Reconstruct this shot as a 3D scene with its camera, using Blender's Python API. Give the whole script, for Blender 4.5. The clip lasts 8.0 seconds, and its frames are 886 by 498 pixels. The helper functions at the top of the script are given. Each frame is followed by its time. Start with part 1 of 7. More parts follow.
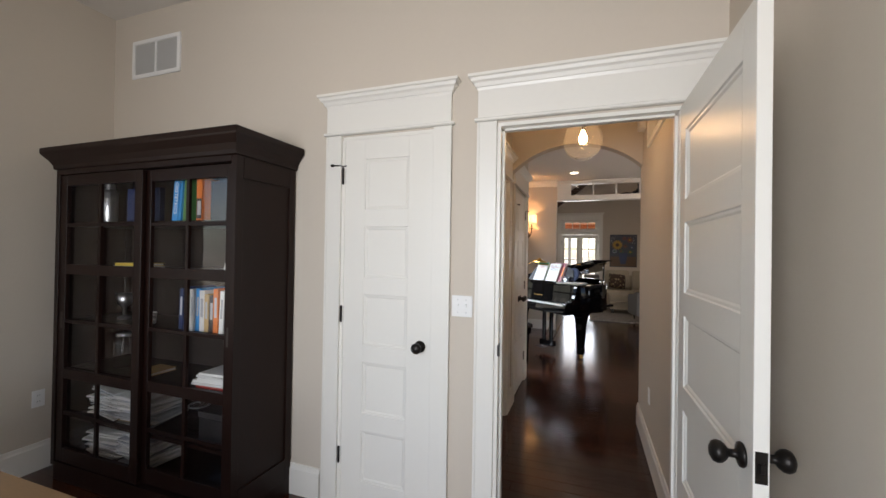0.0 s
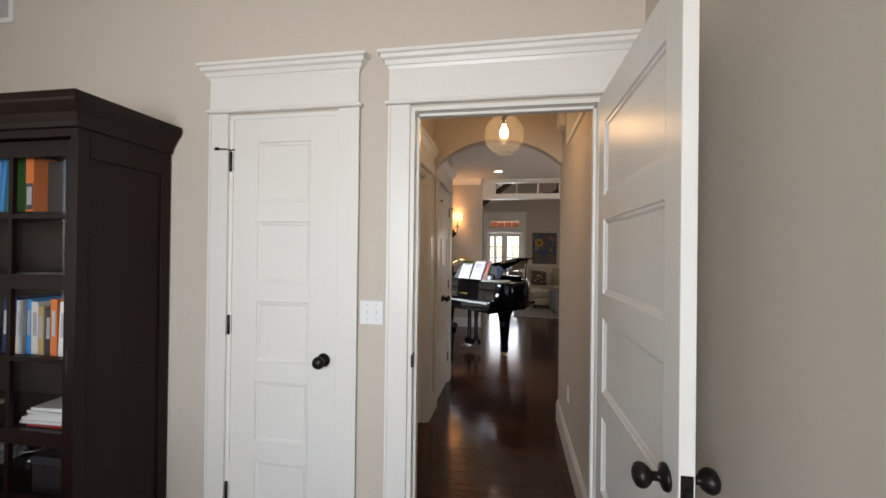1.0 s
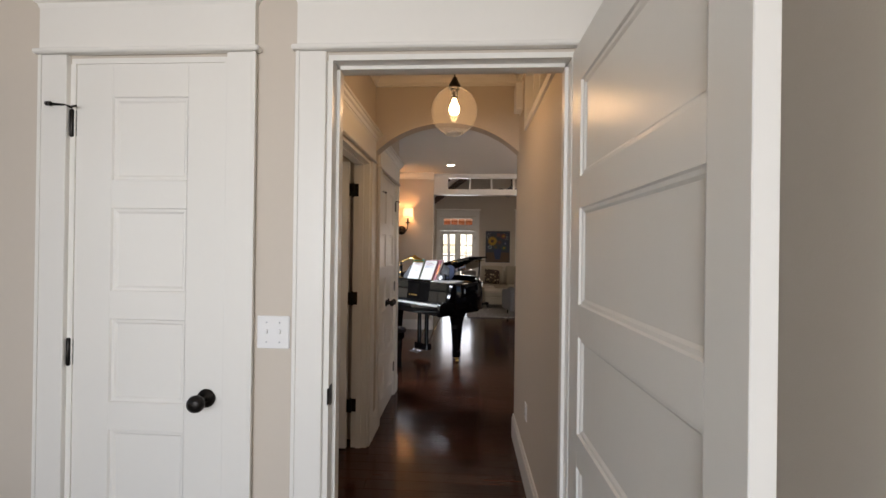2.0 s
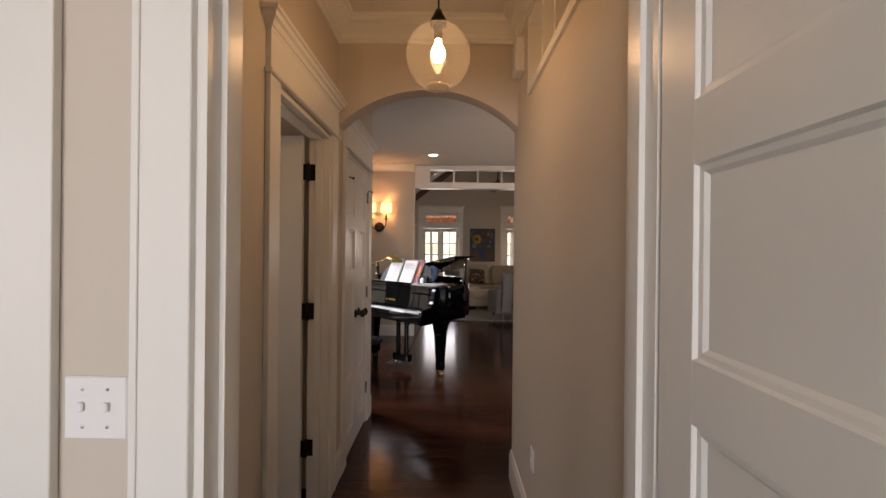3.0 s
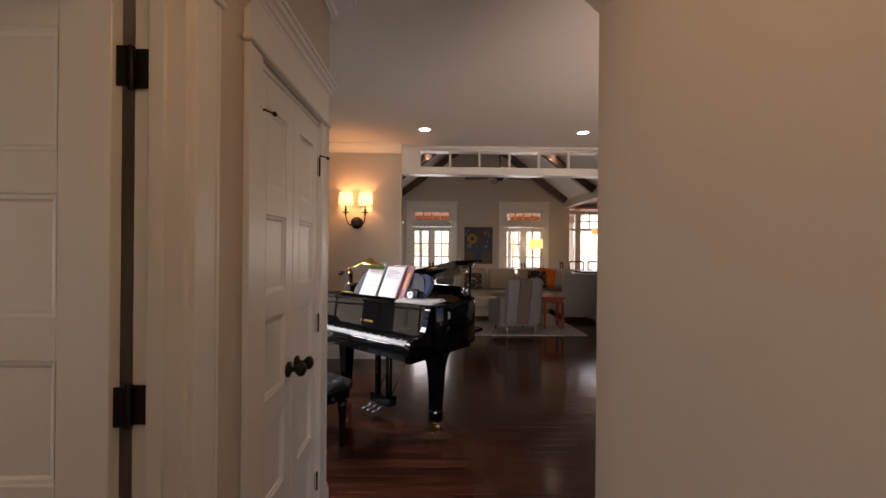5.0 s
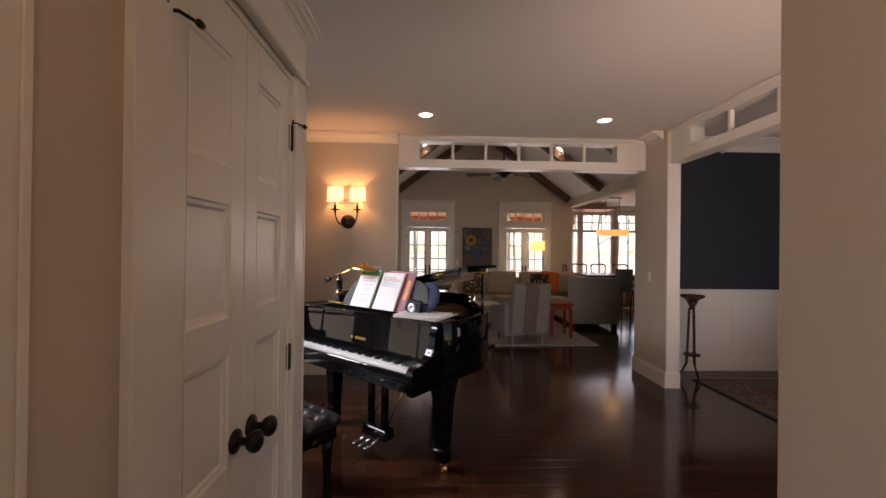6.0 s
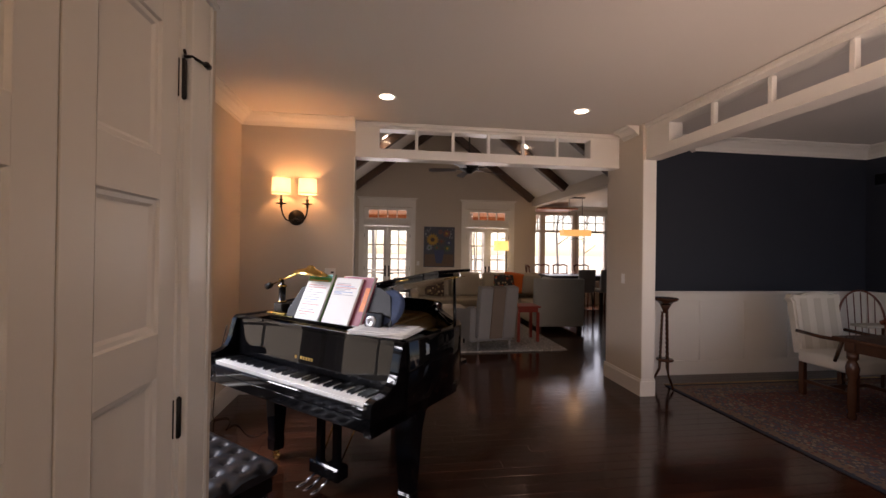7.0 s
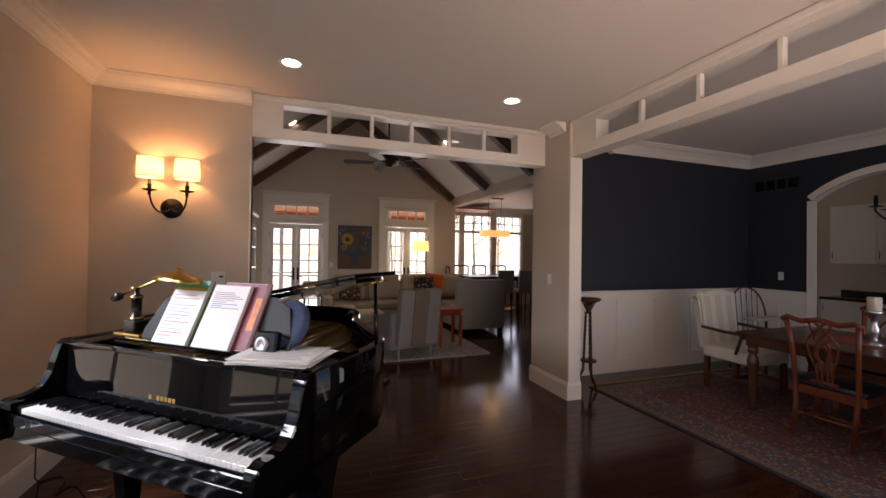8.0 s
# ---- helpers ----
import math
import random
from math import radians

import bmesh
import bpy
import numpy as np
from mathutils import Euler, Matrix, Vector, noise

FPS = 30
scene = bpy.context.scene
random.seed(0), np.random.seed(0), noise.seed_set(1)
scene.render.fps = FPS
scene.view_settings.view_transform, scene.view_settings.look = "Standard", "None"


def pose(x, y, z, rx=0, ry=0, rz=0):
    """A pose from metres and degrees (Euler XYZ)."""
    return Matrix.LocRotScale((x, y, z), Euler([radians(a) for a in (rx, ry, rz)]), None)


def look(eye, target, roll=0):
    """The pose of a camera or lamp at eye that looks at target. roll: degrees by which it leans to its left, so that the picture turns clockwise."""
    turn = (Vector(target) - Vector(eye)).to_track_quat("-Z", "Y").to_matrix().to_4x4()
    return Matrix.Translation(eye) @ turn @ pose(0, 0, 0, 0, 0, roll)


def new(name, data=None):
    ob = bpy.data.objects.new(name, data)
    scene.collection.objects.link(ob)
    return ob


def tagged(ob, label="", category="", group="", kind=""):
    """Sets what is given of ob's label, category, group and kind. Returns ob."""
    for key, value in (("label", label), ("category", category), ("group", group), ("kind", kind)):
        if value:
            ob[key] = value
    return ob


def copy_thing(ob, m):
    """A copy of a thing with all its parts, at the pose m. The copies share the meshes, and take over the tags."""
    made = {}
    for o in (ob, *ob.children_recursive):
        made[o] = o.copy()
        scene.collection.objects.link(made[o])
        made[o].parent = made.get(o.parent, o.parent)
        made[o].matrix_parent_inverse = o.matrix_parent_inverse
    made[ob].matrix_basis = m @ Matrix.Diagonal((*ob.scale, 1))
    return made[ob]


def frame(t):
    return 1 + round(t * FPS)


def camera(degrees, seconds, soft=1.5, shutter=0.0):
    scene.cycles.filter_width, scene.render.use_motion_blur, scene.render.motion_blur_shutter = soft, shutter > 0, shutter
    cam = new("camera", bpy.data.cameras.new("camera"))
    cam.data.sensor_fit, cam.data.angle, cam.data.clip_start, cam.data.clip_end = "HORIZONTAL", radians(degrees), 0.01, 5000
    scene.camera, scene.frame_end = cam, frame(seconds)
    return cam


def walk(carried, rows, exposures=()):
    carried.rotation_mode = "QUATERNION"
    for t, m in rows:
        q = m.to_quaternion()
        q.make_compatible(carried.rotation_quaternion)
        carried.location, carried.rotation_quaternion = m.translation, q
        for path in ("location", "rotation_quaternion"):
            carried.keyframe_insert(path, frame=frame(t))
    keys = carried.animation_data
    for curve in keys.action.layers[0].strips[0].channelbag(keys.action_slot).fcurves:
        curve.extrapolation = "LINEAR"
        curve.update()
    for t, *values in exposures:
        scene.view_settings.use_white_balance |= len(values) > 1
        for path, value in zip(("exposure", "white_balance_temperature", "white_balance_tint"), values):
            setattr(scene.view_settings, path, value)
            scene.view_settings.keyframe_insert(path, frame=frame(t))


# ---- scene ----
cam = camera(95.8, 8.0)
PATH = [
    (0, (0.669, -2.048, 1.508), (-0.008, -0.166, 1.524), 0.9),
    (0.5, (0.679, -1.979, 1.508), (0.182, -0.042, 1.522), 0.7),
    (1, (0.695, -1.808, 1.516), (0.355, 0.163, 1.526), 0.7),
    (1.5, (0.714, -1.599, 1.517), (0.494, 0.389, 1.52), 0.8),
    (1.7, (0.712, -1.511, 1.516), (0.539, 0.482, 1.521), 0.8),
    (3, (0.683, -0.723, 1.518), (0.657, 1.277, 1.516), 0.6),
    (3.5, (0.64, -0.382, 1.528), (0.615, 1.618, 1.526), 0.5),
    (4, (0.611, -0.054, 1.525), (0.607, 1.946, 1.523), 0.5),
    (4.5, (0.624, 0.31, 1.534), (0.645, 2.31, 1.533), 0.6),
    (5, (0.599, 0.655, 1.526), (0.628, 2.655, 1.527), 0.5),
    (6.5, (0.472, 1.506, 1.543), (0.611, 3.501, 1.554), 0.8),
    (7, (0.471, 1.73, 1.545), (0.741, 3.712, 1.554), 0.8),
    (7.5, (0.519, 1.969, 1.545), (0.957, 3.92, 1.556), 0.8),
    (8, (0.522, 2.209, 1.529), (1.195, 4.092, 1.55), 0.8),
]
walk(cam, [(t, look(eye, target, roll)) for t, eye, target, roll in PATH], [(0.0, 2.33, 6500, 13), (1.5, 2.25, 6500, 13), (3.0, 2.13, 7000, 20), (4.0, 2.18, 7000, 21), (4.5, 2.3, 7000, 22), (5.0, 2.2, 7000, 22), (6.5, 2.1, 7150, 26), (8.0, 2.2, 6900, 23)])

# strengths of the daylight by opening, the added fills and the lamps, in watts
SKY_STRENGTH = 0.06
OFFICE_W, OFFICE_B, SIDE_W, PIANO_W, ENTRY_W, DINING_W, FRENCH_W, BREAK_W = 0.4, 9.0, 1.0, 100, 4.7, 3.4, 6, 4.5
PENDANT_W, CAN_W, SCONCE_W, SHADE_GLOW = 0.44, 2.3, 1.1, 0.12

# ---- world and light ----
world = bpy.data.worlds.new("world")
scene.world = world
world.use_nodes = True
wt = world.node_tree
sky = wt.nodes.new("ShaderNodeTexSky")
sky.sky_type, sky.sun_disc = "NISHITA", False
sky.sun_elevation, sky.sun_rotation = radians(52), radians(35)
wt.nodes["Background"].inputs["Strength"].default_value = SKY_STRENGTH
wt.links.new(sky.outputs["Color"], wt.nodes["Background"].inputs["Color"])


def lamp(name, kind, energy, color, m, **more):
    data = bpy.data.lights.new(name, kind)
    data.energy, data.color = energy, color
    for key, value in more.items():
        if key == "size":
            data.shape, data.size, data.size_y = "RECTANGLE", value[0], value[1]
        elif key == "angle":
            data.angle = value
        elif key == "radius":
            data.shadow_soft_size = value
        elif key == "spread":
            data.spread = value
        elif key == "cone":
            data.spot_size, data.spot_blend = value, 0.6
    ob = new(name, data)
    ob.matrix_world = m
    return ob


lamp("sun", "SUN", 3.5, (1, 0.95, 0.86), look((0, 0, 0), (-0.35, -0.50, -0.80)), angle=radians(0.5))
# daylight entering by the window openings, and two added fills
lamp("office_window_light", "AREA", OFFICE_W, (0.86, 0.93, 1.0), look((-2.86, -2.3, 1.6), (1.2, -0.9, 1.25)), size=(1.5, 1.5))
lamp("office_back_window_light", "AREA", OFFICE_B, (0.90, 0.95, 1.0), look((0.05, -4.05, 1.65), (0.0, 0, 1.3)), size=(1.9, 1.5), spread=radians(115))
# added fill from an unseen opening, brightens the open hall door leaf
lamp("side_room_fill", "AREA", SIDE_W, (1.0, 0.9, 0.78), look((-2.05, 1.2, 1.5), (0, 1.35, 1.3)), size=(0.48, 1.15))
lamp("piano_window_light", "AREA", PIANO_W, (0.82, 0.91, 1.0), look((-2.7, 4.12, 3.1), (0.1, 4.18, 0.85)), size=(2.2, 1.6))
# added warm fill with no known source, aimed up to brighten the foyer ceiling
lamp("entry_ceiling_fill", "AREA", ENTRY_W, (1.0, 0.80, 0.66), look((2.1, 1.93, 1.35), (3.3, 6.0, 3.4)), size=(1.15, 2.1), spread=radians(115))
lamp("dining_window_light", "AREA", DINING_W, (0.85, 0.92, 1.0), look((5.2, 1.93, 1.5), (5.3, 6.3, 1.35)), size=(1.75, 1.35))
for cx in (0.44, 3.03):
    lamp("french_door_light", "AREA", FRENCH_W, (0.95, 0.97, 1.0), look((cx, 12.15, 1.35), (cx, 6, 0.7)), size=(0.95, 1.9))
lamp("breakfast_window_light", "AREA", BREAK_W, (0.95, 0.97, 1.0), look((5.8, 13.3, 1.7), (5.4, 8, 0.6)), size=(2.3, 1.8))

# ---- materials ----
M = {}


def node_mat(name, base, rough=0.5, metal=0.0, var=0.06, scale=3.0, bump=0.0, bscale=120.0, coat=0.0, stretch=(1, 1, 1), spec=0.5, grain=0.0, gscale=40.0, rand=0.0):
    """A painted, grained or plain surface: two scales of colour variation, roughness variation and fine relief."""
    m = bpy.data.materials.new(name)
    m.use_nodes = True
    nt = m.node_tree
    b = nt.nodes["Principled BSDF"]
    b.inputs["Metallic"].default_value = metal
    b.inputs["Specular IOR Level"].default_value = spec
    b.inputs["Coat Weight"].default_value = coat
    b.inputs["Coat Roughness"].default_value = 0.06
    tc = nt.nodes.new("ShaderNodeTexCoord")
    mp = nt.nodes.new("ShaderNodeMapping")
    mp.inputs["Scale"].default_value = stretch
    nt.links.new(tc.outputs["Object"], mp.inputs["Vector"])
    n1 = nt.nodes.new("ShaderNodeTexNoise")
    n1.inputs["Scale"].default_value, n1.inputs["Detail"].default_value = scale, 4
    nt.links.new(mp.outputs["Vector"], n1.inputs["Vector"])
    n2 = nt.nodes.new("ShaderNodeTexNoise")
    n2.inputs["Scale"].default_value, n2.inputs["Detail"].default_value = gscale, 3
    nt.links.new(mp.outputs["Vector"], n2.inputs["Vector"])
    add = nt.nodes.new("ShaderNodeMath")
    add.operation = "MULTIPLY_ADD"
    nt.links.new(n1.outputs["Fac"], add.inputs[0])
    add.inputs[1].default_value = 2 * var
    add.inputs[2].default_value = 1 - var
    add2 = nt.nodes.new("ShaderNodeMath")
    add2.operation = "MULTIPLY_ADD"
    nt.links.new(n2.outputs["Fac"], add2.inputs[0])
    add2.inputs[1].default_value = 2 * grain
    add2.inputs[2].default_value = 1 - grain
    mul = nt.nodes.new("ShaderNodeMath")
    mul.operation = "MULTIPLY"
    nt.links.new(add.outputs[0], mul.inputs[0])
    nt.links.new(add2.outputs[0], mul.inputs[1])
    last = mul
    if rand:
        oi = nt.nodes.new("ShaderNodeObjectInfo")
        r = nt.nodes.new("ShaderNodeMath")
        r.operation = "MULTIPLY_ADD"
        nt.links.new(oi.outputs["Random"], r.inputs[0])
        r.inputs[1].default_value, r.inputs[2].default_value = 2 * rand, 1 - rand
        k = nt.nodes.new("ShaderNodeMath")
        k.operation = "MULTIPLY"
        nt.links.new(mul.outputs[0], k.inputs[0])
        nt.links.new(r.outputs[0], k.inputs[1])
        last = k
    sc = nt.nodes.new("ShaderNodeVectorMath")
    sc.operation = "SCALE"
    sc.inputs[0].default_value = base
    nt.links.new(last.outputs[0], sc.inputs["Scale"])
    nt.links.new(sc.outputs[0], b.inputs["Base Color"])
    rr = nt.nodes.new("ShaderNodeMath")
    rr.operation = "MULTIPLY_ADD"
    nt.links.new(n1.outputs["Fac"], rr.inputs[0])
    rr.inputs[1].default_value, rr.inputs[2].default_value = rough * 0.3, rough * 0.85
    nt.links.new(rr.outputs[0], b.inputs["Roughness"])
    if bump:
        n3 = nt.nodes.new("ShaderNodeTexNoise")
        n3.inputs["Scale"].default_value, n3.inputs["Detail"].default_value = bscale, 3
        nt.links.new(mp.outputs["Vector"], n3.inputs["Vector"])
        bp = nt.nodes.new("ShaderNodeBump")
        bp.inputs["Strength"].default_value, bp.inputs["Distance"].default_value = bump, 0.002
        nt.links.new(n3.outputs["Fac"], bp.inputs["Height"])
        nt.links.new(bp.outputs["Normal"], b.inputs["Normal"])
    M[name] = m
    return m


def glow_mat(name, color, strength):
    m = bpy.data.materials.new(name)
    m.use_nodes = True
    b = m.node_tree.nodes["Principled BSDF"]
    b.inputs["Base Color"].default_value = (0.8, 0.8, 0.8, 1)
    b.inputs["Emission Color"].default_value = (*color, 1)
    b.inputs["Emission Strength"].default_value = strength
    M[name] = m


def glass_mat(name, tint=(1, 1, 1), rough=0.0, gloss=0.7, haze=0.0, least=0.025):
    """Thin clear glass: mostly see-through with a mirror share."""
    m = bpy.data.materials.new(name)
    m.use_nodes = True
    nt = m.node_tree
    nt.nodes.remove(nt.nodes["Principled BSDF"])
    tr = nt.nodes.new("ShaderNodeBsdfTransparent")
    tr.inputs["Color"].default_value = (*tint, 1)
    gl = nt.nodes.new("ShaderNodeBsdfGlossy")
    gl.inputs["Roughness"].default_value = rough
    lw = nt.nodes.new("ShaderNodeLayerWeight")
    lw.inputs["Blend"].default_value = 0.5
    pw = nt.nodes.new("ShaderNodeMath")
    pw.operation = "POWER"
    pw.inputs[1].default_value = 5.0
    nt.links.new(lw.outputs["Facing"], pw.inputs[0])
    fr = nt.nodes.new("ShaderNodeMath")
    fr.operation = "MULTIPLY_ADD"
    fr.inputs[1].default_value, fr.inputs[2].default_value = gloss, least
    nt.links.new(pw.outputs[0], fr.inputs[0])
    mix = nt.nodes.new("ShaderNodeMixShader")
    nt.links.new(fr.outputs[0], mix.inputs[0])
    if haze:
        tl = nt.nodes.new("ShaderNodeBsdfTranslucent")
        tl.inputs["Color"].default_value = (0.9, 0.88, 0.84, 1)
        hz = nt.nodes.new("ShaderNodeMixShader")
        hz.inputs[0].default_value = haze
        nt.links.new(tr.outputs[0], hz.inputs[1])
        nt.links.new(tl.outputs[0], hz.inputs[2])
        nt.links.new(hz.outputs[0], mix.inputs[1])
    else:
        nt.links.new(tr.outputs[0], mix.inputs[1])
    nt.links.new(gl.outputs[0], mix.inputs[2])
    nt.links.new(mix.outputs[0], nt.nodes["Material Output"].inputs["Surface"])
    M[name] = m


node_mat("wall_paint", (0.605, 0.538, 0.455), 0.75, var=0.03, scale=1.2, bump=0.12, bscale=260, grain=0.015)
node_mat("trim_paint", (0.80, 0.775, 0.72), 0.32, var=0.02, scale=2.0, bump=0.04, bscale=90, grain=0.01)
node_mat("ceiling_paint", (0.76, 0.72, 0.67), 0.85, var=0.03, scale=0.8, bump=0.1, bscale=200)
node_mat("navy_paint", (0.016, 0.021, 0.034), 0.6, var=0.08, scale=1.5, bump=0.1, bscale=220)
node_mat("black_lacquer", (0.0025, 0.0025, 0.003), 0.04, var=0.1, scale=5, spec=0.34)
node_mat("espresso_wood", (0.0125, 0.0044, 0.0028), 0.42, spec=0.22, var=0.25, scale=2.5, stretch=(8, 8, 0.7), grain=0.25, gscale=18, bump=0.1, bscale=60)
node_mat("beam_wood", (0.085, 0.045, 0.028), 0.55, var=0.35, scale=2.0, grain=0.3, gscale=14, bump=0.25, bscale=40, stretch=(1, 6, 1))
node_mat("bronze", (0.022, 0.019, 0.017), 0.38, metal=0.75, var=0.15, scale=12)
node_mat("brass", (0.72, 0.46, 0.14), 0.2, metal=1.0, var=0.08, scale=9)
node_mat("steel", (0.6, 0.6, 0.62), 0.25, metal=1.0, var=0.06, scale=9)
node_mat("plastic_white", (0.82, 0.81, 0.79), 0.35, var=0.01)
node_mat("floor_wood", (0.052, 0.017, 0.0085), 0.20, var=0.28, scale=1.6, stretch=(0.5, 5, 1), grain=0.25, gscale=22, bump=0.05, bscale=30, rand=0.32, coat=0.25)
node_mat("subfloor", (0.012, 0.006, 0.004), 0.6, var=0.1)
glass_mat("clear_glass")
glow_mat("can_glow", (1.0, 0.84, 0.62), 2.8)

# ---- shapes ----


def bm_box(bm, x0, x1, y0, y1, z0, z1, bev=0.0):
    if bev:
        t = bmesh.new()
        bm_box(t, x0, x1, y0, y1, z0, z1)
        bmesh.ops.bevel(t, geom=t.edges[:], offset=bev, segments=1, affect="EDGES", profile=0.5)
        me = bpy.data.meshes.new("t")
        t.to_mesh(me)
        t.free()
        bm.from_mesh(me)
        bpy.data.meshes.remove(me)
        return bm
    v = [bm.verts.new((x, y, z)) for x in (x0, x1) for y in (y0, y1) for z in (z0, z1)]
    for f in ((0, 1, 3, 2), (4, 6, 7, 5), (0, 4, 5, 1), (2, 3, 7, 6), (0, 2, 6, 4), (1, 5, 7, 3)):
        bm.faces.new([v[i] for i in f])
    return bm


def box(x0, x1, y0, y1, z0, z1, bev=0.0):
    return bm_box(bmesh.new(), min(x0, x1), max(x0, x1), min(y0, y1), max(y0, y1), min(z0, z1), max(z0, z1), bev)


def moved(bm, m):
    bmesh.ops.transform(bm, matrix=m, verts=bm.verts[:])
    return bm


def joined(*bms):
    out = bmesh.new()
    for b in bms:
        me = bpy.data.meshes.new("t")
        b.to_mesh(me)
        b.free()
        out.from_mesh(me)
        bpy.data.meshes.remove(me)
    return out


def lathe(profile, seg=24, cap=True):
    """A turned shape round z from (radius, height) pairs."""
    bm = bmesh.new()
    rings = []
    for r, z in profile:
        rings.append([bm.verts.new((r * math.cos(2 * math.pi * i / seg), r * math.sin(2 * math.pi * i / seg), z)) for i in range(seg)])
    for a, b in zip(rings, rings[1:]):
        for i in range(seg):
            bm.faces.new((a[i], a[(i + 1) % seg], b[(i + 1) % seg], b[i]))
    if cap:
        bm.faces.new(rings[0][::-1])
        bm.faces.new(rings[-1])
    for f in bm.faces:
        f.smooth = len(f.verts) == 4
    return bm


def tube(points, r, seg=10, r_end=None):
    """A round bar along a line of points."""
    bm = bmesh.new()
    rings = []
    pts = [Vector(p) for p in points]
    n = len(pts)
    for i, p in enumerate(pts):
        d = (pts[min(i + 1, n - 1)] - pts[max(i - 1, 0)]).normalized()
        a = d.cross(Vector((0, 0, 1)) if abs(d.z) < 0.95 else Vector((0, 1, 0))).normalized()
        b = d.cross(a)
        rad = r if r_end is None else r + (r_end - r) * i / (n - 1)
        rings.append([bm.verts.new(p + rad * (a * math.cos(2 * math.pi * k / seg) + b * math.sin(2 * math.pi * k / seg))) for k in range(seg)])
    for s, t in zip(rings, rings[1:]):
        for k in range(seg):
            bm.faces.new((s[k], s[(k + 1) % seg], t[(k + 1) % seg], t[k]))
    bm.faces.new(rings[0][::-1])
    bm.faces.new(rings[-1])
    for f in bm.faces:
        f.smooth = len(f.verts) == 4
    bmesh.ops.recalc_face_normals(bm, faces=bm.faces[:])
    return bm


def extruded(outline, z0, z1, bev=0.0):
    """A flat outline of (x, y) pairs raised from z0 to z1."""
    bm = bmesh.new()
    lo = [bm.verts.new((x, y, z0)) for x, y in outline]
    hi = [bm.verts.new((x, y, z1)) for x, y in outline]
    n = len(outline)
    top, bot = bm.faces.new(hi), bm.faces.new(lo[::-1])
    for i in range(n):
        bm.faces.new((lo[i], lo[(i + 1) % n], hi[(i + 1) % n], hi[i]))
    bmesh.ops.recalc_face_normals(bm, faces=bm.faces[:])
    if bev:
        es = [e for e in bm.edges if any(len(f.verts) > 4 for f in e.link_faces)]
        bmesh.ops.bevel(bm, geom=es, offset=bev, segments=2, affect="EDGES")
    return bm


def soft(bm, bev, seg=3):
    bmesh.ops.bevel(bm, geom=bm.edges[:], offset=bev, segments=seg, affect="EDGES", profile=0.5)
    for f in bm.faces:
        f.smooth = True
    return bm


def link(name, bm, material):
    me = bpy.data.meshes.new(name)
    bm.to_mesh(me)
    bm.free()
    me.materials.append(M[material])
    return new(name, me)


def part(name, bm, material, parent, label=""):
    ob = link(name, bm, material)
    ob.parent = parent
    return tagged(ob, label)


def thing(name, m, label, category, group="", kind=""):
    ob = new(name)
    ob.empty_display_size = 0.1
    ob.matrix_world = m
    return tagged(ob, label, category, group, kind)


def structure(name, bm, material, label, category="wall"):
    return tagged(link(name, bm, material), label, category, "", "structure")


def wall_mesh(axis, a0, a1, d0, d1, z0, z1, holes=()):
    """A wall along x or y from a0 to a1, through d0..d1, with holes (from, to, bottom, top) cut through it."""
    As = sorted({a0, a1, *[h[0] for h in holes], *[h[1] for h in holes]})
    bm = bmesh.new()
    for p, q in zip(As, As[1:]):
        cut = sorted((h[2], h[3]) for h in holes if h[0] < (p + q) / 2 < h[1])
        z = z0
        for lo, hi in [*cut, (z1, z1)]:
            if lo - z > 1e-4:
                bm_box(bm, *((p, q, d0, d1) if axis == "x" else (d0, d1, p, q)), z, lo)
            z = max(z, hi)
    return bm


def profile_run(axis, a0, a1, d, out, prof, z):
    """A moulding along x or y at wall face d; out = +1 or -1 is the way it stands out; prof = (out, height) pairs."""
    bm = bmesh.new()
    rows = []
    for a in (a0, a1):
        rows.append([bm.verts.new((a, d + out * o, z + h) if axis == "x" else (d + out * o, a, z + h)) for o, h in prof])
    n = len(prof)
    for i in range(n):
        bm.faces.new((rows[0][i], rows[0][(i + 1) % n], rows[1][(i + 1) % n], rows[1][i]))
    bm.faces.new(rows[0][::-1])
    bm.faces.new(rows[1])
    bmesh.ops.recalc_face_normals(bm, faces=bm.faces[:])
    return bm


BASE = ((0, 0), (0.018, 0), (0.018, 0.155), (0.012, 0.165), (0.010, 0.185), (0, 0.185))
CROWN = ((0, 0), (0.012, 0), (0.014, 0.018), (0.024, 0.024), (0.034, 0.05), (0.07, 0.092), (0.095, 0.104), (0.10, 0.118), (0.116, 0.124), (0.116, 0.14), (0, 0.14))
CAP = ((0, 0), (0.022, 0), (0.026, 0.014), (0.032, 0.016), (0.040, 0.034), (0.052, 0.042), (0.055, 0.058), (0.066, 0.062), (0.066, 0.076), (0, 0.076))

# ---- setting: office ----
CE = 2.96
DC = 3.05
OFFICE_C = 3.27
structure("floor", box(-4.0, 9.6, -4.2, 14.2, -0.12, -0.012), "subfloor", "dark subfloor under the hardwood planks", "floor")
structure("wall_office_front", wall_mesh("x", -2.8, 1.24, 0, 0.12, 0, OFFICE_C, [(-0.71, -0.13, 0, 2.18), (0.228, 1.07, 0, 2.18)]), "wall_paint", "beige painted office wall with two door openings")
structure("wall_office_west", wall_mesh("y", -4.0, 0.12, -2.95, -2.8, 0, OFFICE_C, [(-3.0, -1.6, 0.75, 2.4)]), "wall_paint", "beige painted office wall with a window opening")
structure("wall_office_east", wall_mesh("y", -4.0, 0.0, 1.24, 1.36, 0, OFFICE_C), "wall_paint", "beige painted office wall beside the open door")
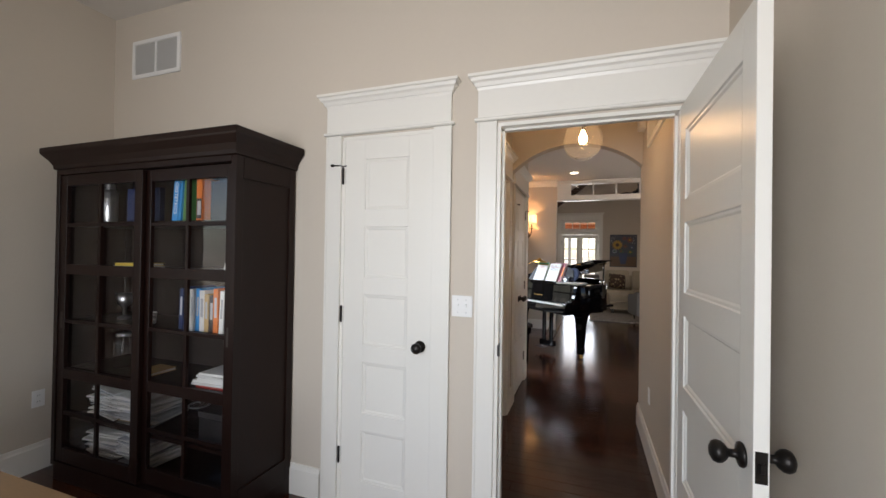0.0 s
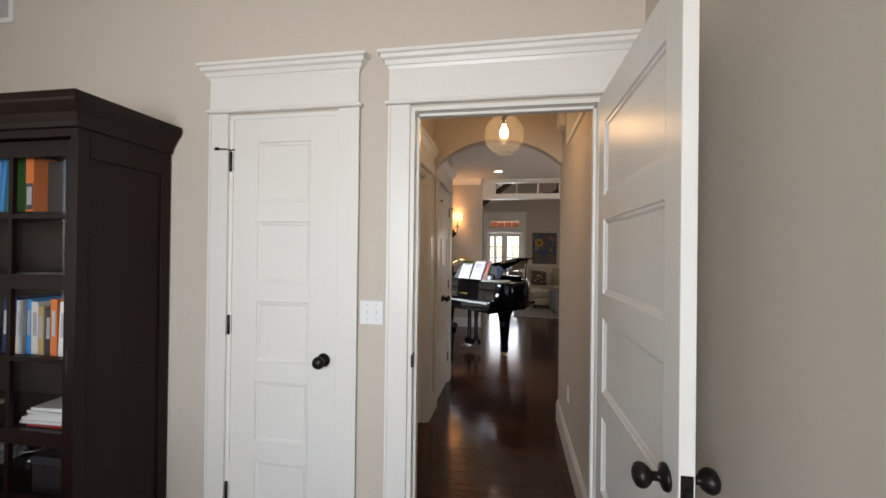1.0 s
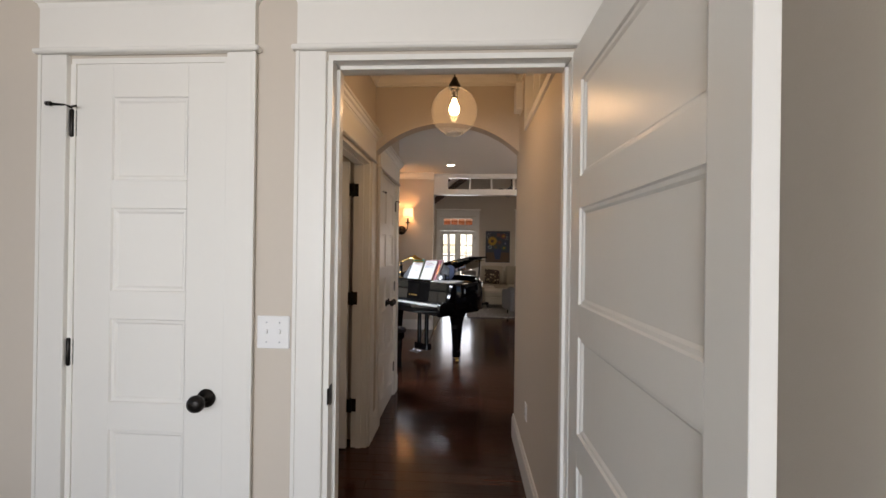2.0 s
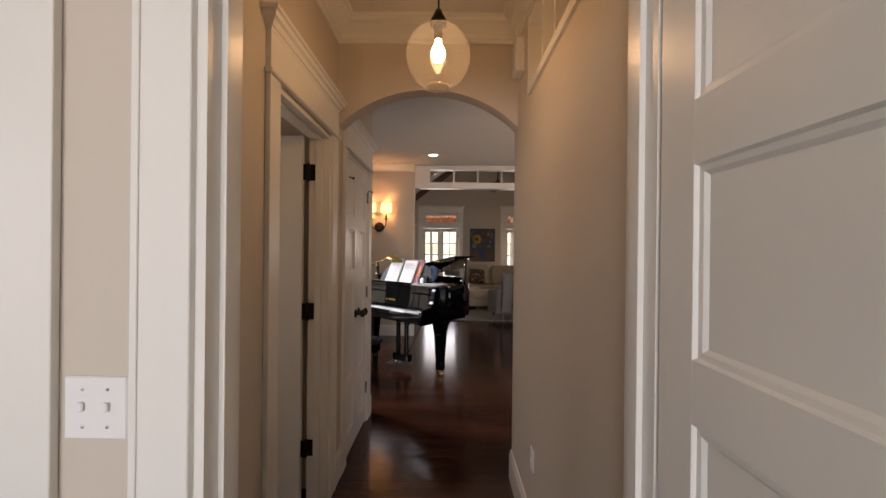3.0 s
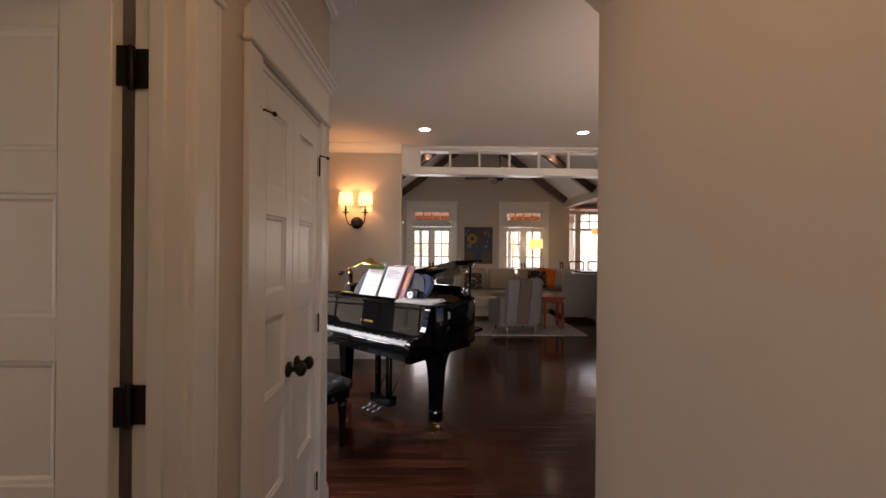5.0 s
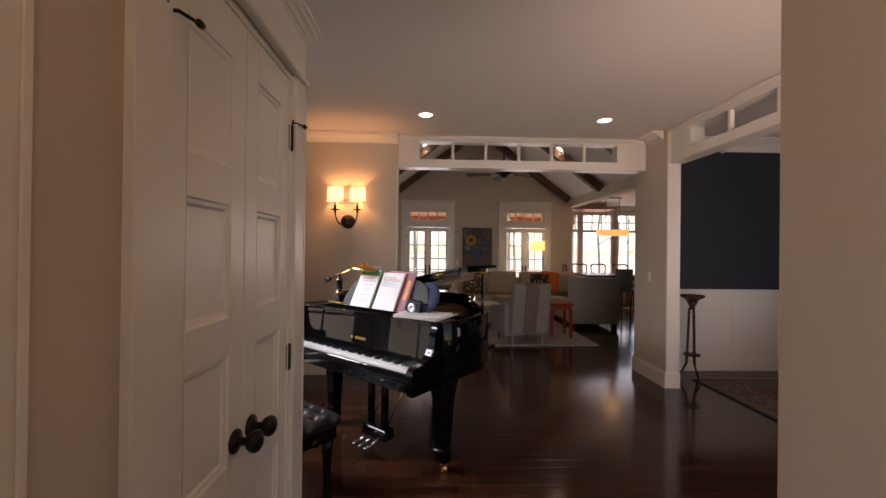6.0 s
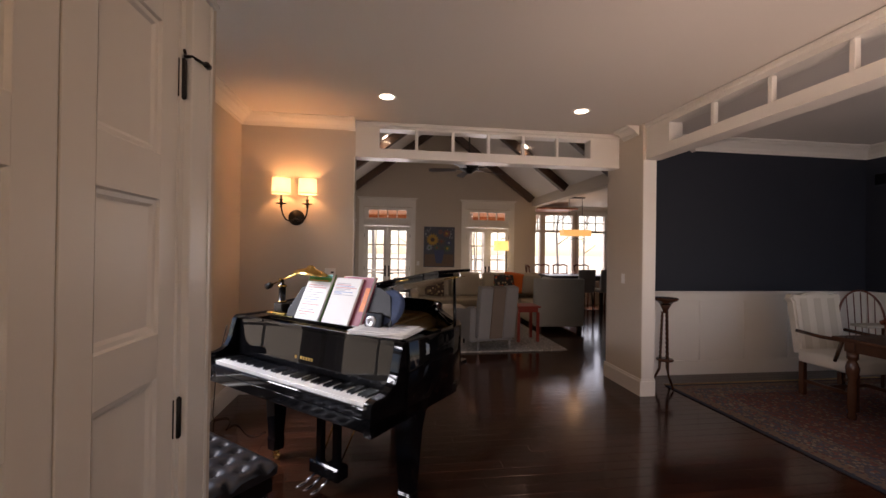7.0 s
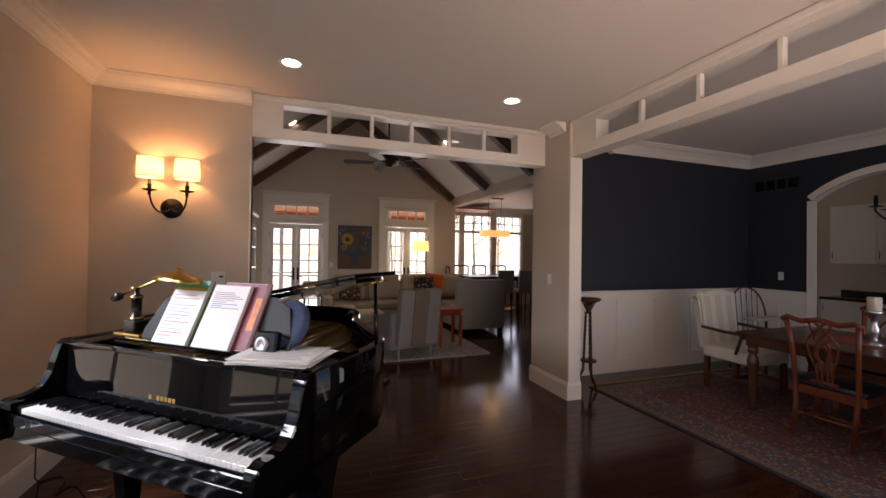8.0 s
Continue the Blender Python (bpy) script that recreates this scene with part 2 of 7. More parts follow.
structure("wall_office_south", wall_mesh("x", -2.95, 1.36, -4.15, -4.0, 0, OFFICE_C, [(-0.95, 1.05, 0.85, 2.45)]), "wall_paint", "beige painted office wall with a wide window opening")
structure("ceiling_office", box(-2.95, 1.36, -4.15, 0.12, OFFICE_C, OFFICE_C + 0.1), "ceiling_paint", "plain painted office ceiling", "ceiling")
structure("wall_closet_back", wall_mesh("x", -1.4, -0.15, 0.75, 0.85, 0, CE), "wall_paint", "plain wall at the back of the closet")

# ---- setting: hall ----
structure("wall_hall_west", wall_mesh("y", 0.12, 2.96, -0.15, -0.03, 0, CE, [(0.92, 1.67, 0, 2.18), (2.06, 2.78, 0, 2.18)]), "wall_paint", "beige painted hall wall with two door openings")
structure("wall_hall_east", wall_mesh("y", 0.12, 1.95, 1.12, 1.24, 0, CE, [(0.30, 1.44, 2.395, 2.725)]), "wall_paint", "beige painted hall wall with a high transom opening")
structure("wall_hall_end", wall_mesh("x", -0.03, 1.12, 0.122, 0.135, 0, CE, [(0.228, 1.07, 0, 2.18)]), "wall_paint", "beige painted wall round the office door")


def arch_wall(axis, a0, a1, d0, d1, z_spring, z_top, z1):
    """The wall over a shallow arched opening."""
    bm = bmesh.new()
    n = 32
    c, w, h = (a0 + a1) / 2, (a1 - a0) / 2, z_top - z_spring
    R = (w * w + h * h) / (2 * h)
    low = []
    for i in range(n + 1):
        a = a0 + (a1 - a0) * i / n
        low.append((a, z_top - R + math.sqrt(R * R - (a - c) ** 2)))
    pos = (lambda a, d, z: (a, d, z)) if axis == "x" else (lambda a, d, z: (d, a, z))
    rows = [[bm.verts.new(pos(a, d, z)) for a, z in low] for d in (d0, d1)]
    tops = [[bm.verts.new(pos(a, d, z1)) for a, z in low] for d in (d0, d1)]
    for i in range(n):
        for k in (0, 1):
            bm.faces.new((rows[k][i], rows[k][i + 1], tops[k][i + 1], tops[k][i]))
        bm.faces.new((rows[0][i], rows[0][i + 1], rows[1][i + 1], rows[1][i]))
        bm.faces.new((tops[0][i], tops[0][i + 1], tops[1][i + 1], tops[1][i]))
    for i in (0, n):
        bm.faces.new((rows[0][i], rows[1][i], tops[1][i], tops[0][i]))
    bmesh.ops.recalc_face_normals(bm, faces=bm.faces[:])
    return bm


structure("wall_hall_arch", arch_wall("x", -0.03, 1.12, 1.83, 1.95, 2.295, 2.53, CE), "wall_paint", "beige painted wall over a shallow arched opening")
structure("ceiling", joined(box(-1.2, 3.385, 0.12, 6.34, CE, CE + 0.12), box(3.235, 3.385, 1.95, 5.745, CE + 0.12, DC)), "ceiling_paint", "flat painted ceiling over hall and foyer", "ceiling")
structure("ceiling_dining", box(3.30, 7.12, 1.83, 6.55, DC, DC + 0.1), "ceiling_paint", "flat painted dining room ceiling", "ceiling")
# side room behind the open hall door
# the hole in the west wall is unseen, added for the side room fill
structure("wall_side_room", joined(wall_mesh("y", 0.86, 2.0, -2.1, -2.0, 0, CE, [(0.95, 1.45, 0.9, 2.1)]), box(-2.1, -0.15, 1.78, 1.88, 0, CE), box(-2.1, -0.15, 0.75, 0.858, 0, CE)), "wall_paint", "beige walls of a small side room")
structure("ceiling_side_room", box(-2.1, -1.2, 0.75, 1.88, CE, CE + 0.1), "ceiling_paint", "plain ceiling of the side room", "ceiling")
structure("wall_linen_closet", joined(box(-0.7, -0.6, 1.88, 2.96, 0, CE), box(-0.6, -0.15, 2.86, 2.96, 0, CE)), "wall_paint", "plain walls of the linen closet")

# ---- setting: foyer ----
NY = 6.22
LX = -1.09
structure("wall_foyer_west", wall_mesh("y", 2.96, NY + 0.12, LX - 0.12, LX, 0, CE, [(3.24, 3.98, 0.52, 2.26), (4.22, 4.96, 0.52, 2.26)]), "wall_paint", "beige foyer wall with two tall windows")
structure("wall_foyer_southwest", wall_mesh("x", LX - 0.12, -0.7, 2.84, 2.96, 0, CE), "wall_paint", "beige painted foyer return wall")
structure("wall_foyer_north", wall_mesh("x", LX - 0.12, 0.098, NY, NY + 0.12, 0, CE), "wall_paint", "beige foyer wall with a wide cased opening")
structure("wall_pier", box(3.20, 3.342, 5.745, 6.45, 0, DC), "wall_paint", "beige wall pier between foyer and dining room")
# the hole from x 1.5 to 2.7 is unseen, added for the entry fill
structure("wall_foyer_south", wall_mesh("x", 1.24, 7.12, 1.83, 1.95, 0, DC, [(1.5, 2.7, 0.1, 2.4), (4.3, 6.1, 0.8, 2.2)]), "wall_paint", "beige foyer and dining wall with a front window")
# dining room
structure("wall_dining_north", box(3.33, 7.12, 6.42, 6.54, 0, DC), "navy_paint", "dark navy dining room wall")
structure("wall_dining_east", joined(wall_mesh("y", 1.95, 4.05, 7.0, 7.12, 0, DC), wall_mesh("y", 5.60, 6.42, 7.0, 7.12, 0, DC), arch_wall("y", 4.05, 5.60, 7.0, 7.12, 2.30, 2.58, DC)), "navy_paint", "dark navy dining room wall with an arched opening")

# ---- setting: living room ----
FY = 11.9
EAVE, RIDGE, RX, RW = 2.95, 4.82, 1.77, 2.45
fd = [(0.44 - 0.60, 0.44 + 0.60, 0, 2.626), (3.03 - 0.60, 3.03 + 0.60, 0, 2.626)]
gable = [(RX - RW, EAVE), (RX + RW, EAVE), (RX, RIDGE)]


def gable_mesh(y0, y1):
    bm = extruded([(x, z) for x, z in gable], -y1, -y0)
    return moved(bm, pose(0, 0, 0, 90))


structure("wall_living_north", joined(wall_mesh("x", RX - RW, RX + RW + 0.1, FY, FY + 0.15, 0, EAVE, fd), gable_mesh(FY, FY + 0.15)), "wall_paint", "beige gable wall with two french door openings")
structure("wall_living_south_gable", joined(gable_mesh(NY + 0.125, NY + 0.2), box(RX - RW, RX + RW, NY + 0.125, NY + 0.2, CE, EAVE)), "wall_paint", "beige gable wall above the foyer opening")
structure("wall_living_west", wall_mesh("y", NY + 0.12, FY + 0.15, RX - RW - 0.12, RX - RW, 0, EAVE), "wall_paint", "beige painted living room side wall")
structure("wall_living_header", box(RX + RW, RX + RW + 0.2, NY + 0.33, FY + 0.15, 2.74, EAVE + 0.05), "wall_paint", "beige dropped header between living and breakfast rooms")
sl = math.atan2(RIDGE - EAVE, RW)
for side in (-1, 1):
    L = RW / math.cos(sl) + 0.15
    structure("ceiling_slope", moved(box(0, L, NY + 0.12, FY + 0.15, 0, 0.08), Matrix.Translation((RX, 0, RIDGE)) @ (pose(0, 0, 0, 0, math.degrees(sl), 0) if side > 0 else pose(0, 0, 0, 0, 180 - math.degrees(sl), 0) @ Matrix.Translation((0, 0, -0.08)))), "ceiling_paint", "sloping painted vaulted ceiling", "ceiling")
# breakfast room and kitchen side
structure("wall_breakfast_north", wall_mesh("x", RX + RW + 0.1, 9.4, 13.0, 13.15, 0, 2.9, [(4.63, 4.93, 0.75, 2.68), (4.99, 5.93, 0.75, 2.68), (6.04, 6.95, 0.75, 2.68)]), "wall_paint", "beige breakfast room wall with a run of windows")
structure("wall_breakfast_west", wall_mesh("y", FY + 0.15, 13.15, RX + RW - 0.02, RX + RW + 0.1, 0, 2.9), "wall_paint", "beige breakfast room side wall")
structure("wall_kitchen_east", wall_mesh("y", 4.0, 13.75, 9.3, 9.42, 0, 2.95), "wall_paint", "beige kitchen wall")
structure("ceiling_breakfast", box(RX + RW + 0.2, 9.42, 6.55, 13.75, 2.9, 3.0), "ceiling_paint", "flat breakfast room ceiling", "ceiling")
structure("ceiling_pantry", box(7.12, 9.42, 3.9, 6.55, 2.9, 3.0), "ceiling_paint", "flat pantry ceiling", "ceiling")
structure("wall_pantry_south", box(7.12, 9.42, 3.9, 4.0, 0, 2.9), "wall_paint", "beige pantry wall")

# ---- doors, casings and mouldings ----


def panel_mesh(x0, x1, z0, z1, t):
    """A recessed door panel with a stepped moulding round it, on both faces."""
    bm = bmesh.new()
    steps = ((0, 0.0), (0.004, 0.006), (0.013, 0.007), (0.020, 0.012))
    for face, s in ((0, 1), (t, -1)):
        rings = []
        for o, d in steps:
            y = face + s * d
            rings.append([bm.verts.new(c) for c in ((x0 + o, y, z0 + o), (x1 - o, y, z0 + o), (x1 - o, y, z1 - o), (x0 + o, y, z1 - o))])
        for a, b in zip(rings, rings[1:]):
            for i in range(4):
                bm.faces.new((a[i], a[(i + 1) % 4], b[(i + 1) % 4], b[i]))
        bm.faces.new(rings[-1])
    bmesh.ops.recalc_face_normals(bm, faces=bm.faces[:])
    return bm


def knob_mesh():
    return moved(lathe([(0.0, 0), (0.031, 0), (0.033, 0.004), (0.031, 0.010), (0.016, 0.014), (0.011, 0.020), (0.011, 0.034), (0.020, 0.040), (0.028, 0.050), (0.030, 0.060), (0.026, 0.070), (0.014, 0.077), (0.0, 0.079)], 24, False), pose(0, 0, 0, 90))


def panel_door(name, m, w, h, label, stile=0.115, knob_x=None, knob_back=False, hinge_x=None, stops=(), knob_z=0.975):
    d = tagged(new(name), label, "door", "", "structure")
    d.matrix_world = m
    t = 0.035
    pitch, ph, top = 0.385 * h / 2.1, 0.29 * h / 2.1, 0.125
    part("stile", box(0, stile, 0, t, 0, h, 0.0015), "trim_paint", d)
    part("stile", box(w - stile, w, 0, t, 0, h, 0.0015), "trim_paint", d)
    z = h
    for i in range(5):
        zt = h - top - i * pitch
        part("rail", box(stile, w - stile, 0, t, zt, z), "trim_paint", d)
        z = zt - ph
        part("panel", panel_mesh(stile, w - stile, z, zt, t), "trim_paint", d)
    part("rail", box(stile, w - stile, 0, t, 0, z), "trim_paint", d)
    if knob_x is not None:
        k = part("door_knob", knob_mesh(), "bronze", d, "dark bronze round knob")
        k.location = (knob_x, 0, knob_z)
        if knob_back:
            k = part("door_knob", moved(knob_mesh(), pose(0, t, 0, 0, 0, 180)), "bronze", d, "dark bronze round knob")
            k.location = (knob_x, 0, knob_z)
            part("latch_plate", joined(box(w - 0.0005, w + 0.0015, 0.004, 0.031, 0.935, 1.015, 0.0006), box(w, w + 0.009, 0.011, 0.024, 0.963, 0.987, 0.002)), "bronze", d, "dark bronze latch plate")
    if hinge_x is not None:
        for zc in (1.945, 1.125, 0.29):
            part("hinge", joined(moved(lathe([(0.0, -0.05), (0.004, -0.05), (0.0075, -0.046), (0.0075, 0.046), (0.004, 0.05), (0.0, 0.05)], 12, False), pose(hinge_x, -0.006, zc)), box(hinge_x - 0.012, hinge_x + 0.012, -0.003, 0.0, zc - 0.046, zc + 0.046)), "bronze", d, "dark bronze butt hinge")
        for s in stops:
            part("door_stop", joined(tube([(hinge_x, -0.006, 2.000), (hinge_x - 0.5 * s * 0.02, -0.02, 2.005), (hinge_x - s * 0.055, -0.035, 2.005)], 0.004, 8), tube([(hinge_x + 0.004 * s, -0.012, 2.003), (hinge_x + s * 0.03, -0.022, 2.001)], 0.0035, 8), moved(lathe([(0.0, -0.008), (0.008, -0.008), (0.008, 0.008), (0.0, 0.008)], 10, False), pose(hinge_x - s * 0.058, -0.036, 2.005, 0, 90))), "bronze", d, "hinge pin door stop")
    return d


def door_trim(m, w, h, label, left=0.105, right=0.105, depth=0.12, stop=True, sides="lr", cap_right=True):
    """Casing, frieze and moulded cap round an opening whose lower left corner is the origin; the wall face is y = 0 and the room is towards -y."""
    d = tagged(new("trim"), label, "door trim", "", "structure")
    d.matrix_world = m
    if "l" in sides:
        part("casing", joined(box(-left, -0.004, -0.019, 0, 0, h + 0.012, 0.002), box(-left - 0.004, -left + 0.010, -0.023, -0.0192, 0, h + 0.012, 0.0015)), "trim_paint", d)
    if "r" in sides:
        part("casing", joined(box(w + 0.004, w + right, -0.019, 0, 0, h + 0.012, 0.002), box(w + right - 0.010, w + right + 0.004, -0.023, -0.0192, 0, h + 0.012, 0.0015)), "trim_paint", d)
    part("fillet", box(-left - 0.018, w + right + 0.018, -0.034, 0, h + 0.013, h + 0.031, 0.005), "trim_paint", d)
    part("frieze", box(-left, w + right, -0.021, 0, h + 0.032, h + 0.178), "trim_paint", d)
    cap = bmesh.new()
    rows = []
    x0, x1 = -left, w + right
    for o, z in CAP:
        rows.append([cap.verts.new(c) for c in ((x0 - o + 0.02, 0, h + 0.178 + z), (x0 - o + 0.02, -o, h + 0.178 + z), (x1 + o - 0.02, -o, h + 0.178 + z), (x1 + o - 0.02, 0, h + 0.178 + z))])
    for a, b in zip(rows, rows[1:]):
        for i in range(3):
            cap.faces.new((a[i], a[i + 1], b[i + 1], b[i]))
    part("cap", cap, "trim_paint", d)
    if depth:
        for x in (0, w):
            s = 1 if x == 0 else -1
            part("jamb", joined(box(x - s * 0.004, x + s * 0.015, -0.002, depth, 0, h - 0.015), *( [box(x + s * 0.015, x + s * 0.027, 0.042, 0.08, 0, h - 0.027, 0.001)] if stop else [])), "trim_paint", d)
        part("head_jamb", joined(box(0, w, -0.002, depth, h - 0.015, h + 0.004), *([box(0.027, w - 0.027, 0.042, 0.08, h - 0.027, h - 0.015)] if stop else [])), "trim_paint", d)
    return d


WEST = lambda x, y, z=0: pose(x, y, z, 0, 0, 90)       # on a wall that faces +x; local x runs along +y
EAST = lambda x, y, z=0: pose(x, y, z, 0, 0, -90)      # on a wall that faces -x; local x runs along -y

door_trim(pose(-0.71, 0, 0), 0.58, 2.18, "white painted closet door casing with moulded cap", stop=False)
door_trim(pose(0.228, 0, 0), 0.842, 2.18, "white painted office door casing with moulded cap")
door_trim(WEST(-0.03, 0.92), 0.75, 2.18, "white painted hall door casing with moulded cap")
door_trim(WEST(-0.03, 2.06), 0.72, 2.18, "white painted linen closet casing with moulded cap", stop=False)
panel_door("door_1", pose(-0.705, 0.004, 0.008), 0.57, 2.165, "white five-panel closet door, closed, dark bronze knob", 0.145, knob_x=0.51, hinge_x=-0.002, stops=(1,))
panel_door("door_2", pose(1.056, -0.012, 0.008, 0, 0, -89.3), 0.825, 2.165, "white five-panel office door standing wide open", 0.095, knob_x=0.76, knob_back=True)
panel_door("door_3", pose(-0.922, 1.615, 0.008), 0.745, 2.165, "white five-panel hall door open into a side room", 0.125)
panel_door("door_4", WEST(-0.034, 2.066, 0.008), 0.352, 2.165, "white five-panel closet leaf, closed, dark knob", 0.078, knob_x=0.305, hinge_x=0.0, stops=(-1,), knob_z=1.0)
panel_door("door_5", WEST(-0.034, 2.422, 0.008), 0.352, 2.165, "white five-panel closet leaf, closed, dark knob", 0.078, knob_x=0.047, hinge_x=0.354, stops=(-1,), knob_z=1.0)

for zc in (1.962, 1.138, 0.325):
    h = tagged(new("hinge_set"), "dark bronze hinge on the open hall door jamb", "hinge", "hall door hinges")
    h.matrix_world = pose(-0.150, 1.650, zc)
    rr = [(0.0, -0.048), (0.038, -0.048), (0.046, -0.045), (0.050, -0.036), (0.050, 0.036), (0.046, 0.045), (0.038, 0.048), (0.0, 0.048)]
    part("hinge_leaf", moved(extruded(rr, 0, 0.004), pose(0.001, -0.0005, 0, 90)), "bronze", h)
    part("hinge_leaf", moved(extruded([(-x, z) for x, z in rr][::-1], 0, 0.004), pose(-0.003, -0.0175, 0, 90)), "bronze", h)
    part("barrel", moved(lathe([(0.0, -0.055), (0.005, -0.055), (0.009, -0.049), (0.009, 0.049), (0.005, 0.055), (0.0, 0.055)], 14, False), pose(0, -0.010, 0)), "bronze", h)
st = tagged(new("strike_plate"), "dark bronze strike plate on the office jamb", "strike plate")
st.matrix_world = pose(0.2435, 0.018, 1.005)
part("plate", box(0, 0.0016, -0.012, 0.012, -0.035, 0.035, 0.0005), "bronze", st)
part("lip", box(-0.004, 0.0018, -0.026, -0.0121, -0.028, 0.028, 0.001), "bronze", st)

# baseboards and crowns, each run a piece of its own
for nm, args in (
        ("x", (-2.8, -0.835, 0, -1)), ("x", (0.003, 0.118, 0, -1)),
        ("y", (-4.0, 0, -2.8, 1)), ("y", (-4.0, -0.02, 1.24, -1)),
        ("y", (0.135, 0.80, -0.03, 1)), ("y", (1.78, 1.95, -0.03, 1)), ("y", (2.89, 2.96, -0.03, 1)), ("y", (0.135, 1.95, 1.12, -1)),
        ("x", (LX, 0.08, NY, -1)), ("y", (2.96, NY - 0.018, LX, 1)),
        ("y", (5.727, 6.468, 3.20, -1)), ("x", (3.20, 3.362, 5.745, -1)),
        ("x", (RX - RW, -0.27, FY, -1)), ("x", (1.15, 2.32, FY, -1)), ("x", (3.74, 4.22, FY, -1)), ("y", (6.4, FY, RX - RW, 1))):
    structure("baseboard", profile_run(nm, *args, BASE, 0.0), "trim_paint", "tall white painted baseboard", "baseboard")
for nm, args in (("y", (0.135, 1.83, -0.03, 1)), ("x", (-0.03, 1.12, 1.83, -1)), ("y", (0.135, 1.83, 1.12, -1)), ("x", (-0.03, 1.12, 0.135, 1)),
                 ("x", (LX, 0.02, NY, -1)), ("y", (2.96, NY, LX, 1)), ("y", (5.82, 6.10, 3.20, -1)),
                 ("y", (1.95, 3.0, -0.03, 1)), ("x", (1.24, 3.16, 1.95, 1))):
    k = 1.0 if args[2] in (1.83, 1.12, 0.135) or args[0] == 0.135 else 0.75
    structure("crown_moulding", profile_run(nm, *args, [(o * (1.25 if k < 1 else 1), h * k) for o, h in CROWN], CE - 0.14 * k), "trim_paint", "white painted crown moulding at the ceiling", "moulding")
for nm, args in (("x", (3.33, 7.0, 6.42, -1)), ("y", (1.95, 6.42, 7.0, -1))):
    structure("crown_moulding", profile_run(nm, *args, [(o * 1.2, h * 1.2) for o, h in CROWN], DC - 0.168), "trim_paint", "tall white crown moulding in the dining room", "moulding")
structure("crown_moulding", profile_run("x", 4.45, 9.3, 13.0, -1, CROWN, 2.76), "trim_paint", "white painted crown moulding at the ceiling", "moulding")


def transom(name, m, length, n, z0, z1, p0, p1, first, last, label, thick=0.14):
    """A glazed transom between two openings: header, top rail, posts, muntins and panes. Local x runs along it; its front is y = 0."""
    d = tagged(new(name), label, "transom", "", "structure")
    d.matrix_world = m
    part("header", joined(box(0, length, 0, thick, z0 + 0.012, p0), box(0, length, -0.012, thick + 0.012, z0, z0 + 0.012, 0.003)), "trim_paint", d)
    part("top_rail", joined(box(0, length, 0, thick, p1, z1 - 0.002), box(0, length, -0.03, -0.0005, z1 - 0.055, z1 - 0.004, 0.012)), "trim_paint", d)
    part("end_post", box(0, first, 0, thick, p0, p1), "trim_paint", d)
    part("end_post", box(length - last, length, 0, thick, p0, p1), "trim_paint", d)
    w = (length - first - last) / n
    for i in range(1, n):
        x = first + i * w
        part("muntin", box(x - 0.017, x + 0.017, 0.008, 0.052, p0, p1, 0.003), "trim_paint", d)
    for i in range(n):
        x = first + i * w
        part("pane", box(x + 0.016, x + w - 0.016, 0.029, 0.033, p0, p1), "clear_glass", d).visible_shadow = False
    return d


transom("window_1", pose(0.098, NY - 0.02, 0), 3.10, 6, 2.56, CE, 2.665, 2.885, 0.258, 0.366, "white glazed transom of six panes over the wide opening", 0.15)
transom("window_2", EAST(3.235, 5.745), 3.795, 6, 2.565, CE, 2.67, 2.868, 0.355, 0.26, "white glazed transom of six panes over the dining opening", 0.15)
# cased jambs of the two openings
tr = tagged(new("trim"), "white painted jamb of the wide foyer opening", "trim", "", "structure")
part("jamb", box(0.082, 0.098, NY - 0.008, NY + 0.128, 0, 2.56, 0.002), "trim_paint", tr)
part("pilaster", box(3.193, 3.2, NY + 0.0, NY + 0.10, 2.56, CE - 0.01, 0.001), "trim_paint", tr)
tr = tagged(new("trim"), "white painted end casing of the wall pier", "trim", "", "structure")
part("end_casing", box(3.203, 3.354, 5.735, 5.745, 0.186, 2.563, 0.002), "trim_paint", tr)
tr = tagged(new("trim"), "white crown block at the transom corner", "trim", "", "structure")
part("block", profile_run("x", 0.02, 0.095, NY, -1, [(o * 1.3, h * 0.8) for o, h in CROWN], CE - 0.112), "trim_paint", tr)

# ---- transom window and chime box high on the hall wall ----
w3 = tagged(new("window_3"), "white framed high transom window in the hall", "window", "", "structure")
w3.matrix_world = EAST(1.12, 1.46, 0.065)
for x0, x1, z0, z1 in ((0, 1.18, 2.29, 2.335), (0, 1.18, 2.655, 2.70), (0, 0.03, 2.335, 2.655), (1.15, 1.18, 2.335, 2.655)):
    part("frame", box(x0, x1, -0.016, 0.1, z0, z1, 0.002), "trim_paint", w3)
for i in range(1, 5):
    part("muntin", box(0.03 + i * 0.224 - 0.012, 0.03 + i * 0.224 + 0.012, 0.004, 0.06, 2.335, 2.655), "trim_paint", w3)
node_mat("pane_back", (0.42, 0.39, 0.36), 0.35, var=0.05)
part("pane", box(0.03, 1.15, 0.062, 0.066, 2.335, 2.655), "pane_back", w3)
ch = thing("door_chime", EAST(1.12, 1.76, 0.05), "white painted door chime box on the hall wall", "chime")
part("cover", box(0, 0.13, -0.055, 0, 2.52, 2.72, 0.008), "plastic_white", ch)
part("base", box(-0.006, 0.136, -0.012, -0.0002, 2.512, 2.728, 0.002), "trim_paint", ch)

# ---- tall foyer windows ----


